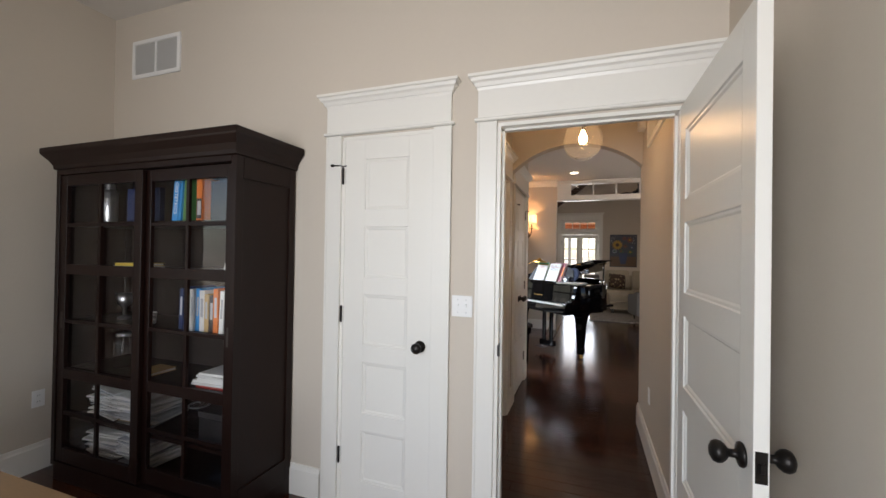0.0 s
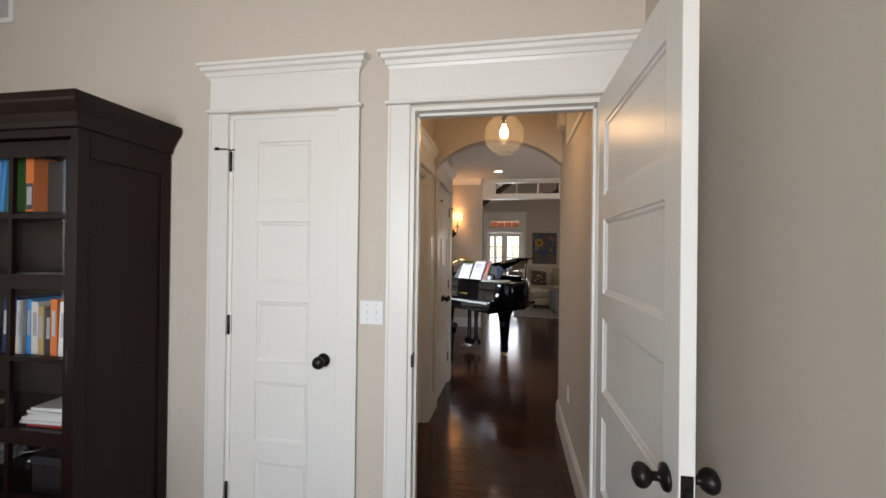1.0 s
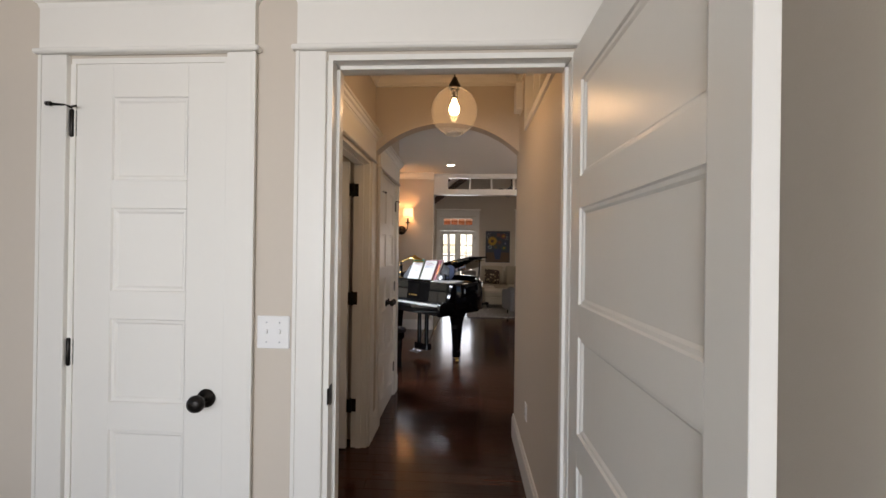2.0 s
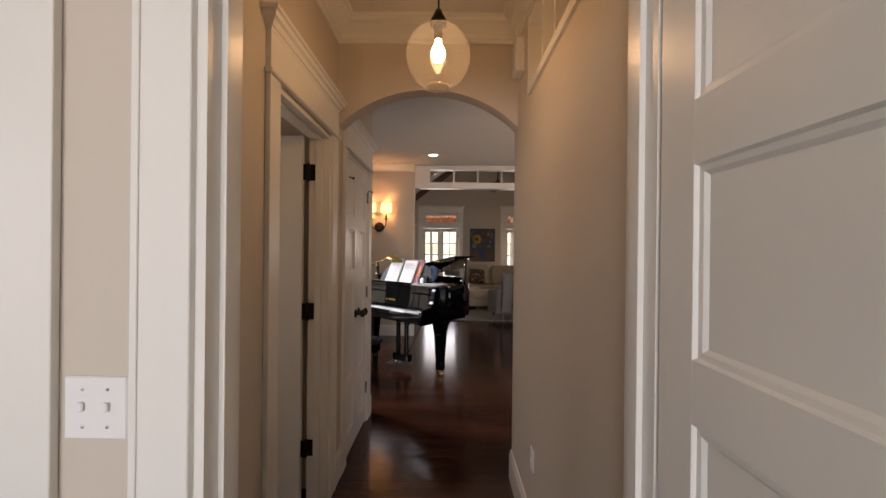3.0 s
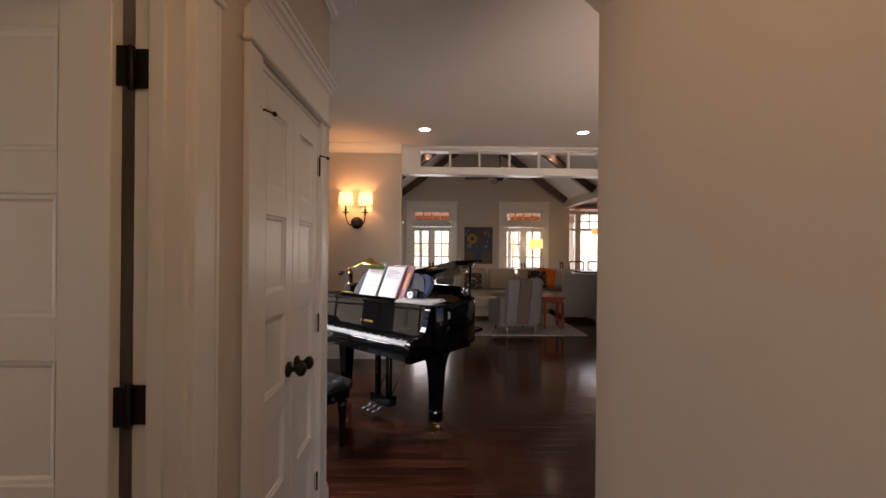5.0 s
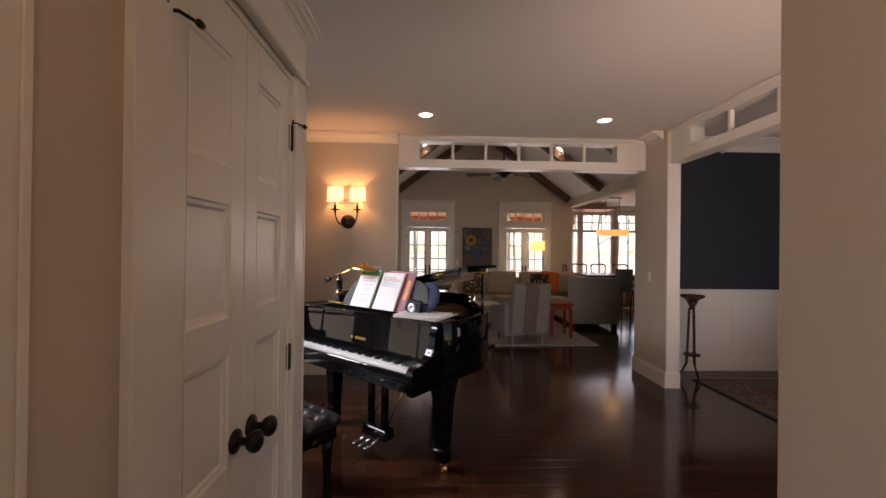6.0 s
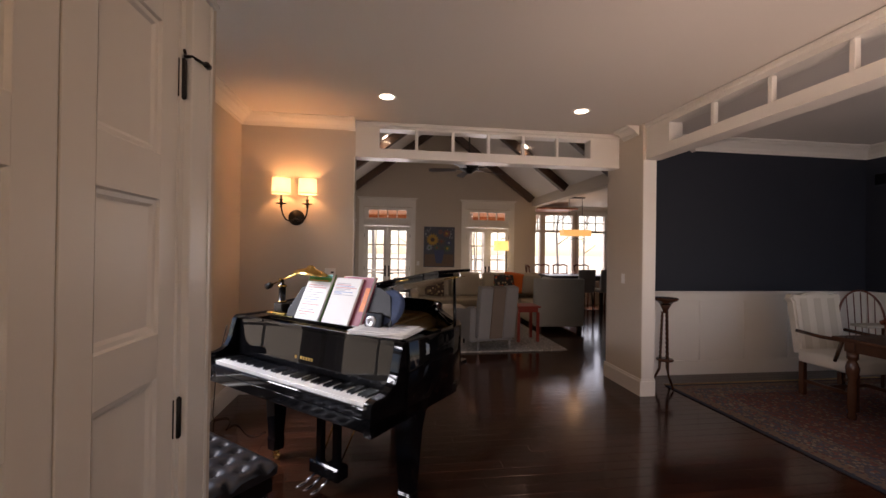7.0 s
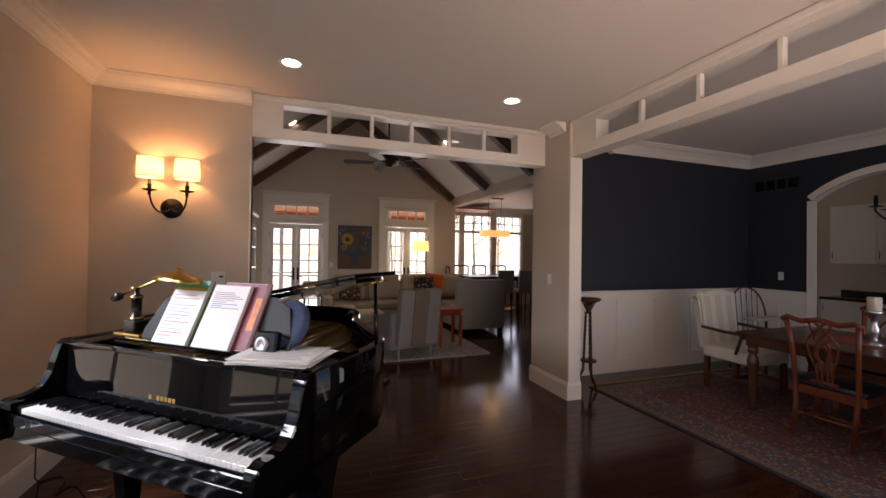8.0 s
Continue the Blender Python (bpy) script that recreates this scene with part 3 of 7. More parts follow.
def foyer_window(name, m, w, z0, z1):
    d = tagged(new(name), "tall white double-hung window in the foyer wall", "window", "", "structure")
    d.matrix_world = m
    h = z1 - z0
    for a in ((-0.10, 0), (w, w + 0.10)):
        part("casing", box(*a, -0.019, 0, z0, z1 + 0.012, 0.002), "trim_paint", d)
    part("frieze", box(-0.10, w + 0.10, -0.021, 0, z1 + 0.013, z1 + 0.17), "trim_paint", d)
    part("cap", joined(box(-0.13, w + 0.13, -0.05, 0, z1 + 0.19, z1 + 0.22, 0.006), box(-0.115, w + 0.115, -0.035, 0, z1 + 0.171, z1 + 0.189, 0.004)), "trim_paint", d)
    part("window_sill", box(-0.12, w + 0.12, -0.06, 0.02, z0 - 0.03, z0, 0.006), "trim_paint", d)
    part("apron", box(-0.10, w + 0.10, -0.018, 0, z0 - 0.12, z0 - 0.031, 0.002), "trim_paint", d)
    for x0, x1 in ((0, 0.02), (w - 0.02, w)):
        part("jamb", box(x0, x1, 0, 0.12, z0, z1), "trim_paint", d)
    mid = z0 + h * 0.5
    for lo, hi, y in ((z0, mid + 0.02, 0.05), (mid - 0.02, z1, 0.085)):
        part("sash", joined(box(0.02, 0.065, y, y + 0.03, lo, hi), box(w - 0.065, w - 0.02, y, y + 0.03, lo, hi), box(0.065, w - 0.065, y, y + 0.03, lo, lo + 0.05), box(0.065, w - 0.065, y, y + 0.03, hi - 0.04, hi)), "trim_paint", d)
        part("pane", box(0.065, w - 0.065, y + 0.013, y + 0.017, lo + 0.05, hi - 0.04), "clear_glass", d).visible_shadow = False
        part("muntin", joined(box(w / 2 - 0.011, w / 2 + 0.011, y + 0.003, y + 0.012, lo + 0.05, hi - 0.04), box(0.065, w - 0.065, y + 0.0035, y + 0.0125, (lo + hi) / 2 - 0.011, (lo + hi) / 2 + 0.011)), "trim_paint", d)


foyer_window("window_4", WEST(LX, 3.24), 0.74, 0.52, 2.26)
foyer_window("window_5", WEST(LX, 4.22), 0.74, 0.52, 2.26)

# ---- french doors with transoms ----


def french_doors(name, cx):
    d = tagged(new(name), "white french doors with glazed transom and dark levers", "door", "", "structure")
    d.matrix_world = pose(cx - 0.60, FY, 0) @ Matrix.Diagonal((1, 1, 0.98, 1))
    w, h = 1.20, 2.68
    for x0, x1 in ((-0.105, 0.0), (w, w + 0.105)):
        part("casing", box(x0, x1, -0.02, 0, 0, h + 0.01, 0.002), "trim_paint", d)
    part("frieze", box(-0.105, w + 0.105, -0.022, 0, h + 0.011, h + 0.19), "trim_paint", d)
    part("cap", joined(box(-0.15, w + 0.15, -0.065, 0, h + 0.225, h + 0.25, 0.005), box(-0.125, w + 0.125, -0.045, 0, h + 0.191, h + 0.224, 0.01)), "trim_paint", d)
    for x0, x1 in ((0, 0.03), (w - 0.03, w)):
        part("jamb", box(x0, x1, -0.001, 0.15, 0, h), "trim_paint", d)
    part("transom_bar", box(0.03, w - 0.03, 0.0, 0.14, 2.20, 2.275, 0.002), "trim_paint", d)
    tf = part("transom_sash", joined(box(0.03, w - 0.03, 0.03, 0.08, 2.275, 2.405), box(0.03, w - 0.03, 0.03, 0.08, 2.61, h), box(0.03, 0.13, 0.03, 0.08, 2.405, 2.61), box(w - 0.13, w - 0.03, 0.03, 0.08, 2.405, 2.61)), "trim_paint", d)
    for i in range(1, 4):
        x = 0.13 + i * (w - 0.26) / 4
        part("muntin", box(x - 0.014, x + 0.014, 0.040, 0.065, 2.405, 2.61), "trim_paint", tf)
    part("pane", box(0.13, w - 0.13, 0.067, 0.071, 2.405, 2.61), "clear_glass", tf).visible_shadow = False
    for i in (0, 1):
        x0, x1 = 0.033 + i * 0.568, 0.598 + i * 0.568
        leaf = part("door_leaf", joined(box(x0, x0 + 0.09, 0.03, 0.075, 0.01, 2.195), box(x1 - 0.09, x1, 0.03, 0.075, 0.01, 2.195), box(x0 + 0.09, x1 - 0.09, 0.03, 0.075, 2.08, 2.195), box(x0 + 0.09, x1 - 0.09, 0.03, 0.075, 0.01, 0.26)), "trim_paint", d)
        for k in range(1, 5):
            z = 0.26 + k * 1.82 / 5
            part("muntin", box(x0 + 0.09, x1 - 0.09, 0.038, 0.062, z - 0.014, z + 0.014), "trim_paint", leaf)
        xm = (x0 + x1) / 2
        part("muntin", box(xm - 0.013, xm + 0.013, 0.0625, 0.070, 0.26, 2.08), "trim_paint", leaf)
        part("pane", box(x0 + 0.09, x1 - 0.09, 0.071, 0.0745, 0.26, 2.08), "clear_glass", leaf).visible_shadow = False
        xh = x1 - 0.045 if i == 0 else x0 + 0.045
        s = -1 if i == 0 else 1
        part("handle", joined(box(xh - 0.02, xh + 0.02, 0.018, 0.0298, 0.90, 1.18, 0.004), tube([(xh, 0.02, 0.98), (xh, -0.03, 0.98), (xh + s * 0.11, -0.035, 0.975)], 0.010, 8)), "bronze", leaf, "dark bronze lever handle")
        for z in (1.95, 1.1, 0.25):
            part("hinge", box(0.027 if i == 0 else w - 0.037, 0.037 if i == 0 else w - 0.027, 0.018, 0.0298, z - 0.05, z + 0.05), "bronze", leaf)


french_doors("door_6", 0.44)
french_doors("door_7", 3.03)

# breakfast windows
for k, (x0, x1) in enumerate(((4.63, 4.93), (4.99, 5.93), (6.04, 6.95))):
    d = tagged(new("window_%d" % (6 + k)), "white breakfast room window with upper muntins", "window", "", "structure")
    part("frame", joined(box(x0, x0 + 0.05, 13, 13.12, 0.75, 2.68), box(x1 - 0.05, x1, 13, 13.12, 0.75, 2.68), box(x0 + 0.05, x1 - 0.05, 13, 13.12, 0.75, 0.82), box(x0 + 0.05, x1 - 0.05, 13, 13.12, 2.64, 2.68), box(x0 + 0.05, x1 - 0.05, 13.01, 13.1, 2.13, 2.20)), "trim_paint", d)
    for f in (1, 2):
        x = x0 + 0.05 + f * (x1 - x0 - 0.1) / 3
        part("muntin", box(x - 0.015, x + 0.015, 13.03, 13.06, 2.20, 2.64), "trim_paint", d)
    part("muntin", box(x0 + 0.05, x1 - 0.05, 13.03, 13.06, 2.405, 2.435), "trim_paint", d)
    for z0, z1 in ((0.82, 2.13), (2.20, 2.64)):
        part("pane", box(x0 + 0.05, x1 - 0.05, 13.07, 13.08, z0, z1), "clear_glass", d).visible_shadow = False
    for a in ((x0 - 0.03, x0), (x1, x1 + 0.03)):
        part("casing", box(*a, 12.98, 13, 0.7, 2.68, 0.002), "trim_paint", d)
    part("head_casing", box(x0 - 0.03, x1 + 0.03, 12.97, 13, 2.681, 2.755, 0.003), "trim_paint", d)
    part("window_sill", box(x0 - 0.03, x1 + 0.03, 12.94, 13, 0.665, 0.70, 0.005), "trim_paint", d)

# ---- vaulted ceiling beams ----
for y in (11.72, 9.75, 7.95, 6.75):
    b = thing("ceiling_beam", pose(0, y, 0), "dark stained timber rafter pair under the vaulted ceiling", "beam", "vaulted ceiling beams")
    for side in (-1, 1):
        L = RW / math.cos(sl) - 0.02
        mm = Matrix.Translation((RX, 0, RIDGE)) @ (pose(0, 0, 0, 0, math.degrees(sl), 0) if side > 0 else pose(0, 0, 0, 0, 0, 180) @ pose(0, 0, 0, 0, math.degrees(sl), 0))
        part("rafter", moved(box(0.10, L, -0.07, 0.07, -0.17, -0.004, 0.006), mm), "beam_wood", b)

# ---- dining room panelling ----
wn = tagged(new("wainscot"), "white panelled wainscot with flat battens and cap rail", "wainscot", "", "structure")
WZ = 1.07
part("board", box(3.335, 6.99, 6.405, 6.4195, 0.185, WZ - 0.03), "trim_paint", wn)
part("base_rail", box(3.335, 6.99, 6.392, 6.4195, 0, 0.184, 0.003), "trim_paint", wn)
part("top_rail", box(3.335, 6.99, 6.392, 6.405, WZ - 0.12, WZ - 0.031, 0.002), "trim_paint", wn)
part("cap_rail", box(3.335, 6.99, 6.370, 6.4195, WZ - 0.03, WZ, 0.005), "trim_paint", wn)
for x in (3.40, 4.50, 5.15, 5.80, 6.45, 6.94):
    part("batten", box(x - 0.045, x + 0.045, 6.392, 6.405, 0.1845, WZ - 0.1205, 0.002), "trim_paint", wn)
wn = tagged(new("wainscot"), "white panelled wainscot beside the arched opening", "wainscot", "", "structure")
part("board", box(6.985, 6.9995, 5.66, 6.404, 0.185, WZ - 0.03), "trim_paint", wn)
part("base_rail", box(6.972, 6.9995, 5.66, 6.391, 0, 0.184, 0.003), "trim_paint", wn)
part("top_rail", box(6.972, 6.985, 5.66, 6.391, WZ - 0.12, WZ - 0.031, 0.002), "trim_paint", wn)
part("cap_rail", box(6.950, 6.9995, 5.66, 6.369, WZ - 0.03, WZ, 0.005), "trim_paint", wn)
for y in (5.70, 6.02, 6.34):
    part("batten", box(6.972, 6.985, y - 0.04, y + 0.04, 0.1845, WZ - 0.1205, 0.002), "trim_paint", wn)
tr = tagged(new("trim"), "white casing round the arched dining opening", "trim", "", "structure")
part("casing", box(6.982, 7.0, 5.545, 5.655, 0, 2.30, 0.002), "trim_paint", tr)
am = arch_wall("y", 4.05, 5.60, 6.984, 7.124, 2.295, 2.575, 2.60)
bmesh.ops.delete(am, geom=[v for v in am.verts if v.co.z > 2.599], context="VERTS")
part("arch_liner", am, "trim_paint", tr)
band = bmesh.new()
prev = None
for i in range(33):
    a = 4.05 + 1.55 * i / 32
    h_, w_ = 0.28, 0.775
    R_ = (w_ * w_ + h_ * h_) / (2 * h_)
    z = 2.58 - R_ + math.sqrt(R_ * R_ - (a - 4.825) ** 2)
    n = Vector((0, a - 4.825, z - (2.58 - R_))).normalized()
    p = Vector((6.982, a, z))
    cur = [band.verts.new(p), band.verts.new(p + n * 0.085), band.verts.new(p + n * 0.085 + Vector((0.0175, 0, 0)))]
    if prev:
        band.faces.new((prev[0], cur[0], cur[1], prev[1]))
        band.faces.new((prev[1], cur[1], cur[2], prev[2]))
    prev = cur
part("arch_casing", band, "trim_paint", tr)

# ---- things: office ----
node_mat("book_blue", (0.03, 0.22, 0.50), 0.5, var=0.1, rand=0.25)
node_mat("book_green", (0.07, 0.20, 0.06), 0.5, var=0.1)
node_mat("book_orange", (0.70, 0.19, 0.04), 0.5, var=0.1)
node_mat("book_white", (0.72, 0.70, 0.66), 0.55, var=0.06, rand=0.12)
node_mat("book_navy", (0.02, 0.04, 0.13), 0.5, var=0.1, rand=0.3)
node_mat("book_dark", (0.035, 0.03, 0.03), 0.5, var=0.1, rand=0.3)
node_mat("book_tan", (0.50, 0.33, 0.14), 0.55, var=0.1, rand=0.2)
node_mat("book_red", (0.42, 0.04, 0.03), 0.5, var=0.1, rand=0.2)
node_mat("book_yellow", (0.78, 0.58, 0.08), 0.5, var=0.08)
node_mat("paper", (0.80, 0.78, 0.74), 0.7, var=0.04, scale=20, rand=0.12)
node_mat("paper_grey", (0.45, 0.45, 0.46), 0.7, var=0.2, scale=12, rand=0.25)
node_mat("silver", (0.55, 0.55, 0.56), 0.3, metal=1.0, var=0.1)
node_mat("desk_wood", (0.23, 0.14, 0.07), 0.35, var=0.2, scale=2.5, stretch=(1, 8, 1), grain=0.2)
node_mat("lining", (0.030, 0.020, 0.016), 0.5, var=0.15)

bc = thing("bookcase", pose(-2.57, -0.46, 0) @ Matrix.Diagonal((1, 1, 1.036, 1)), "dark espresso wooden bookcase with sliding glazed doors", "bookcase")
W, D, Hh = 1.52, 0.45, 2.06
part("plinth", box(0.0, W, 0.015, D, 0, 0.10, 0.003), "espresso_wood", bc)
for x0, x1 in ((0, 0.035), (W - 0.035, W)):
    side = part("side_panel", joined(box(x0, x1, 0.0, 0.05, 0.10, 1.93, 0.002), box(x0, x1, D - 0.05, D, 0.10, 1.93, 0.002), box(x0, x1, 0.05, D - 0.05, 1.82, 1.93), box(x0, x1, 0.05, D - 0.05, 0.10, 0.22), box(x0 + 0.009, x1 - 0.009, 0.05, D - 0.05, 0.22, 1.82)), "espresso_wood", bc)
part("back_panel", box(0.035, W - 0.035, D - 0.012, D - 0.002, 0.10, 1.93), "lining", bc)
part("bottom_board", box(0.035, W - 0.035, 0.06, D - 0.012, 0.10, 0.13), "espresso_wood", bc)
part("top_track", box(0.035, W - 0.035, 0.0, 0.06, 1.90, 1.93), "espresso_wood", bc)
part("bottom_track", box(0.035, W - 0.035, 0.0, 0.06, 0.10, 0.125), "espresso_wood", bc)
cor = bmesh.new()
rows = []
for o, z in ((0.004, 1.93), (0.012, 1.935), (0.014, 1.955), (0.03, 1.985), (0.05, 2.01), (0.058, 2.02), (0.062, 2.03), (0.062, 2.055), (0.058, 2.06)):
    rows.append([cor.verts.new(c) for c in ((-o, -o, z), (W + o, -o, z), (W + o, D, z), (-o, D, z))])
for a, b in zip(rows, rows[1:]):
    for i in range(4):
        cor.faces.new((a[i], a[(i + 1) % 4], b[(i + 1) % 4], b[i]))
cor.faces.new(rows[0][::-1])
cor.faces.new(rows[-1])
part("cornice", cor, "espresso_wood", bc)
SH = (0.13, 0.385, 0.69, 0.995, 1.325, 1.61)
for z in SH[1:]:
    part("shelf", box(0.036, W - 0.036, 0.075, D - 0.012, z - 0.022, z, 0.001), "espresso_wood", bc)
for i, (x0, x1, y) in enumerate(((0.04, 0.80, 0.006), (0.775, W - 0.04, 0.034))):
    dr = part("sliding_door", box(x0, x0 + 0.062, y, y + 0.024, 0.13, 1.895, 0.0015), "espresso_wood", bc, "sliding door with a glazed grid")
    part("stile", box(x1 - 0.062, x1, y, y + 0.024, 0.13, 1.895, 0.0015), "espresso_wood", dr)
    for a, b in ((0.13, 0.215), (0.645, 0.705), (1.285, 1.345), (1.83, 1.895)):
        part("rail", box(x0 + 0.062, x1 - 0.062, y, y + 0.024, a, b, 0.001), "espresso_wood", dr)
    xm = (x0 + x1) / 2
    for a, b in ((0.215, 0.645), (0.705, 1.285), (1.345, 1.83)):
        part("muntin", box(xm - 0.011, xm + 0.011, y + 0.003, y + 0.02, a, b), "espresso_wood", dr)
        zm = (a + b) / 2
        part("muntin", box(x0 + 0.062, x1 - 0.062, y + 0.004, y + 0.019, zm - 0.010, zm + 0.010), "espresso_wood", dr)
        part("pane", box(x0 + 0.062, x1 - 0.062, y + 0.021, y + 0.0235, a, b), "clear_glass", dr).visible_shadow = False
    part("finger_pull", box((x1 - 0.045) if i else (x0 + 0.02), (x1 - 0.02) if i else (x0 + 0.045), y - 0.001, y + 0.0005, 0.95, 1.05), "lining", dr)


def book(x, y, z, w, d, h, mat, label, tilt=0.0, flat=False, turn=0.0):
    b = thing("book", pose(-2.57 + x, -0.46 + y, z, 0, tilt, turn), label, "book", "books in the bookcase")
    if flat:
        part("cover", joined(box(0, w, 0, d, 0, 0.003), box(0, w, 0, d, h - 0.003, h), box(0, w, 0, 0.003, 0.003, h - 0.003)), mat, b)
        part("pages", box(0.004, w - 0.004, 0.0032, d - 0.004, 0.0032, h - 0.0032), "paper", b)
    else:
        part("cover", joined(box(0, 0.003, 0, d, 0, h), box(w - 0.003, w, 0, d, 0, h), box(0.003, w - 0.003, 0, 0.003, 0, h, 0)), mat, b)
        part("pages", box(0.0032, w - 0.0032, 0.0032, d - 0.004, 0.004, h - 0.004), "paper", b)
    return b


rb = random.Random(5)
SH = tuple(z * 1.036 for z in SH)
# top shelf
z = SH[5] + 0.001
cy = thing("steel_flask", pose(-2.57 + 0.235, -0.46 + 0.17, z), "tall brushed steel flask on the bookcase shelf", "flask")
part("body", lathe([(0.0, 0), (0.044, 0), (0.046, 0.006), (0.046, 0.20), (0.030, 0.225)], 24), "silver", cy)
part("lid", moved(lathe([(0.0, 0), (0.031, 0), (0.031, 0.028), (0.027, 0.034), (0.0, 0.034)], 20), pose(0, 0, 0.2255)), "silver", cy)
book(0.43, 0.16, z, 0.30, 0.03, 0.215, "book_navy", "large landscape book facing out on the shelf", flat=False)
bb = book(0.92, 0.10, z, 0.045, 0.20, 0.262, "book_blue", "thick bright blue book with white spine lettering", 4)
cu = bpy.data.curves.new("lettering", "FONT")
cu.body, cu.size, cu.extrude, cu.align_x, cu.align_y = "OBSTETRICS", 0.034, 0.0004, "CENTER", "CENTER"
t_ob = new("lettering", cu)
dg = bpy.context.evaluated_depsgraph_get()
me = bpy.data.meshes.new_from_object(t_ob.evaluated_get(dg))
bpy.data.objects.remove(t_ob)
me.materials.clear()
me.materials.append(M["paper"])
lt = new("lettering", me)
lt.parent = bb
lt.matrix_local = Matrix.Translation((0.0225, -0.0008, 0.135)) @ pose(0, 0, 0, 0, 90, 0) @ pose(0, 0, 0, 90, 0, 0)
book(0.972, 0.10, z, 0.018, 0.19, 0.255, "book_blue", "slim blue paperback standing upright", 4)
book(0.995, 0.11, z, 0.03, 0.18, 0.25, "book_green", "dark green hardback standing upright", 3)
ob_ = book(1.13, 0.09, z, 0.042, 0.19, 0.245, "book_orange", "orange and dark spined hardback standing upright")
part("spine_label", box(0.002, 0.040, -0.0008, -0.0001, 0.01, 0.125), "book_dark", ob_, "dark spine panel")
part("spine_bar", box(0.008, 0.034, -0.0013, -0.0009, 0.03, 0.11), "paper_grey", ob_)
book(1.18, 0.14, z, 0.22, 0.03, 0.23, "book_dark", "dark book facing out on the shelf")
book(1.43, 0.10, z, 0.03, 0.18, 0.22, "book_red", "brown-red hardback standing upright")
# second shelf: a few flat things
z = SH[4] + 0.001
book(0.40, 0.10, z, 0.24, 0.17, 0.016, "paper_grey", "grey booklet lying flat", flat=True)
book(0.42, 0.10, z + 0.017, 0.22, 0.16, 0.018, "book_yellow", "yellow paperback lying flat on a booklet", flat=True)
for i in range(4):
    book(1.33 + 0.004 * i, 0.10, z + i * 0.014, 0.12, 0.16, 0.013, "book_white", "white paperback in a small stack", flat=True)
book(0.95, 0.12, z, 0.30, 0.18, 0.012, "paper_grey", "grey folder lying flat on the shelf", flat=True)
# third shelf
z = SH[3] + 0.001
x = 0.985
for w, h, m, l in ((0.03, 0.24, "book_navy", "dark blue paperback standing upright"), (0.035, 0.25, "book_navy", "navy hardback standing upright"), (0.012, 0.20, "book_tan", "thin tan booklet standing upright"), (0.035, 0.24, "book_white", "pale blue-white hardback standing upright"), (0.03, 0.245, "book_blue", "blue hardback standing upright"), (0.038, 0.235, "book_white", "white hardback standing upright"), (0.03, 0.215, "book_tan", "cream and tan paperback standing upright"), (0.036, 0.21, "book_dark", "black hardback standing upright"), (0.034, 0.25, "book_orange", "orange-brown hardback standing upright"), (0.03, 0.24, "book_white", "white paperback standing upright"), (0.03, 0.23, "paper_grey", "grey hardback standing upright")):
    bk = book(x, 0.10 + 0.01 * rb.random(), z, w, 0.18, h, m, l, rb.uniform(-1, 2.5))
    part("spine_bar", box(w * 0.25, w * 0.75, -0.0008, -0.0001, h * 0.35, h * 0.8), "paper_grey" if m != "paper_grey" else "book_dark", bk)
    x += w + 0.004
tr_ = thing("trophy", pose(-2.57 + 0.36, -0.46 + 0.2, z), "small clear glass and silver trophy on the shelf", "trophy")
part("base", lathe([(0.0, 0), (0.04, 0), (0.04, 0.02), (0.02, 0.03)], 20), "book_dark", tr_)
part("bowl", moved(lathe([(0.010, 0), (0.014, 0.05), (0.038, 0.07), (0.050, 0.14), (0.046, 0.14), (0.034, 0.075), (0.0, 0.06)], 20, False), pose(0, 0, 0.03)), "silver", tr_)
mg = thing("mug", pose(-2.57 + 0.66, -0.46 + 0.16, z), "small white mug on the bookcase shelf", "mug")
part("body", lathe([(0.0, 0), (0.034, 0), (0.038, 0.07), (0.034, 0.07), (0.031, 0.006), (0.0, 0.006)], 18, False), "plastic_white", mg)
part("handle", tube([(0.036, 0, 0.06), (0.058, 0, 0.05), (0.058, 0, 0.03), (0.036, 0, 0.02)], 0.005, 8), "plastic_white", mg)
# fourth shelf
z = SH[2] + 0.001
jr = thing("glass_jar", pose(-2.57 + 0.34, -0.46 + 0.22, z), "clear glass storage jar on the bookcase shelf", "jar")
part("jar", lathe([(0.0, 0), (0.06, 0), (0.065, 0.02), (0.065, 0.17), (0.045, 0.20), (0.042, 0.20), (0.060, 0.165), (0.060, 0.02), (0.0, 0.006)], 24, False), "clear_glass", jr)
part("lid", moved(lathe([(0.0, 0), (0.05, 0), (0.05, 0.02), (0.0, 0.026)], 20, False), pose(0, 0, 0.201)), "silver", jr)
book(0.58, 0.12, z, 0.15, 0.17, 0.02, "book_tan", "tan notebook lying flat on the shelf", flat=True)
for i in range(6):
    book(1.13 + rb.uniform(-0.02, 0.03), 0.09 + rb.uniform(0, 0.02), z + i * 0.0135, 0.30 - 0.02 * i, 0.20, 0.013, "book_red" if i == 0 else "book_white", "paperback in a low flat stack", flat=True, turn=rb.uniform(-4, 4))


def paper_stack(x, y, z, n, w, label):
    st_ = thing("paper_stack", pose(-2.57 + x, -0.46 + y, z), label, "papers")
    zz = 0.0
    for i in range(n):
        t = rb.uniform(0.003, 0.011)
        b_ = box(-w / 2, w / 2, -0.12, 0.12, 0, t, 0.0008)
        part("sheaf", moved(b_, pose(rb.uniform(-0.03, 0.03), rb.uniform(-0.02, 0.02), zz, 0, 0, rb.uniform(-14, 14))), rb.choice(["paper", "paper", "paper_grey", "paper", "book_tan" if i < 3 else "paper"]), st_)
        zz += t + 0.0006
    return st_


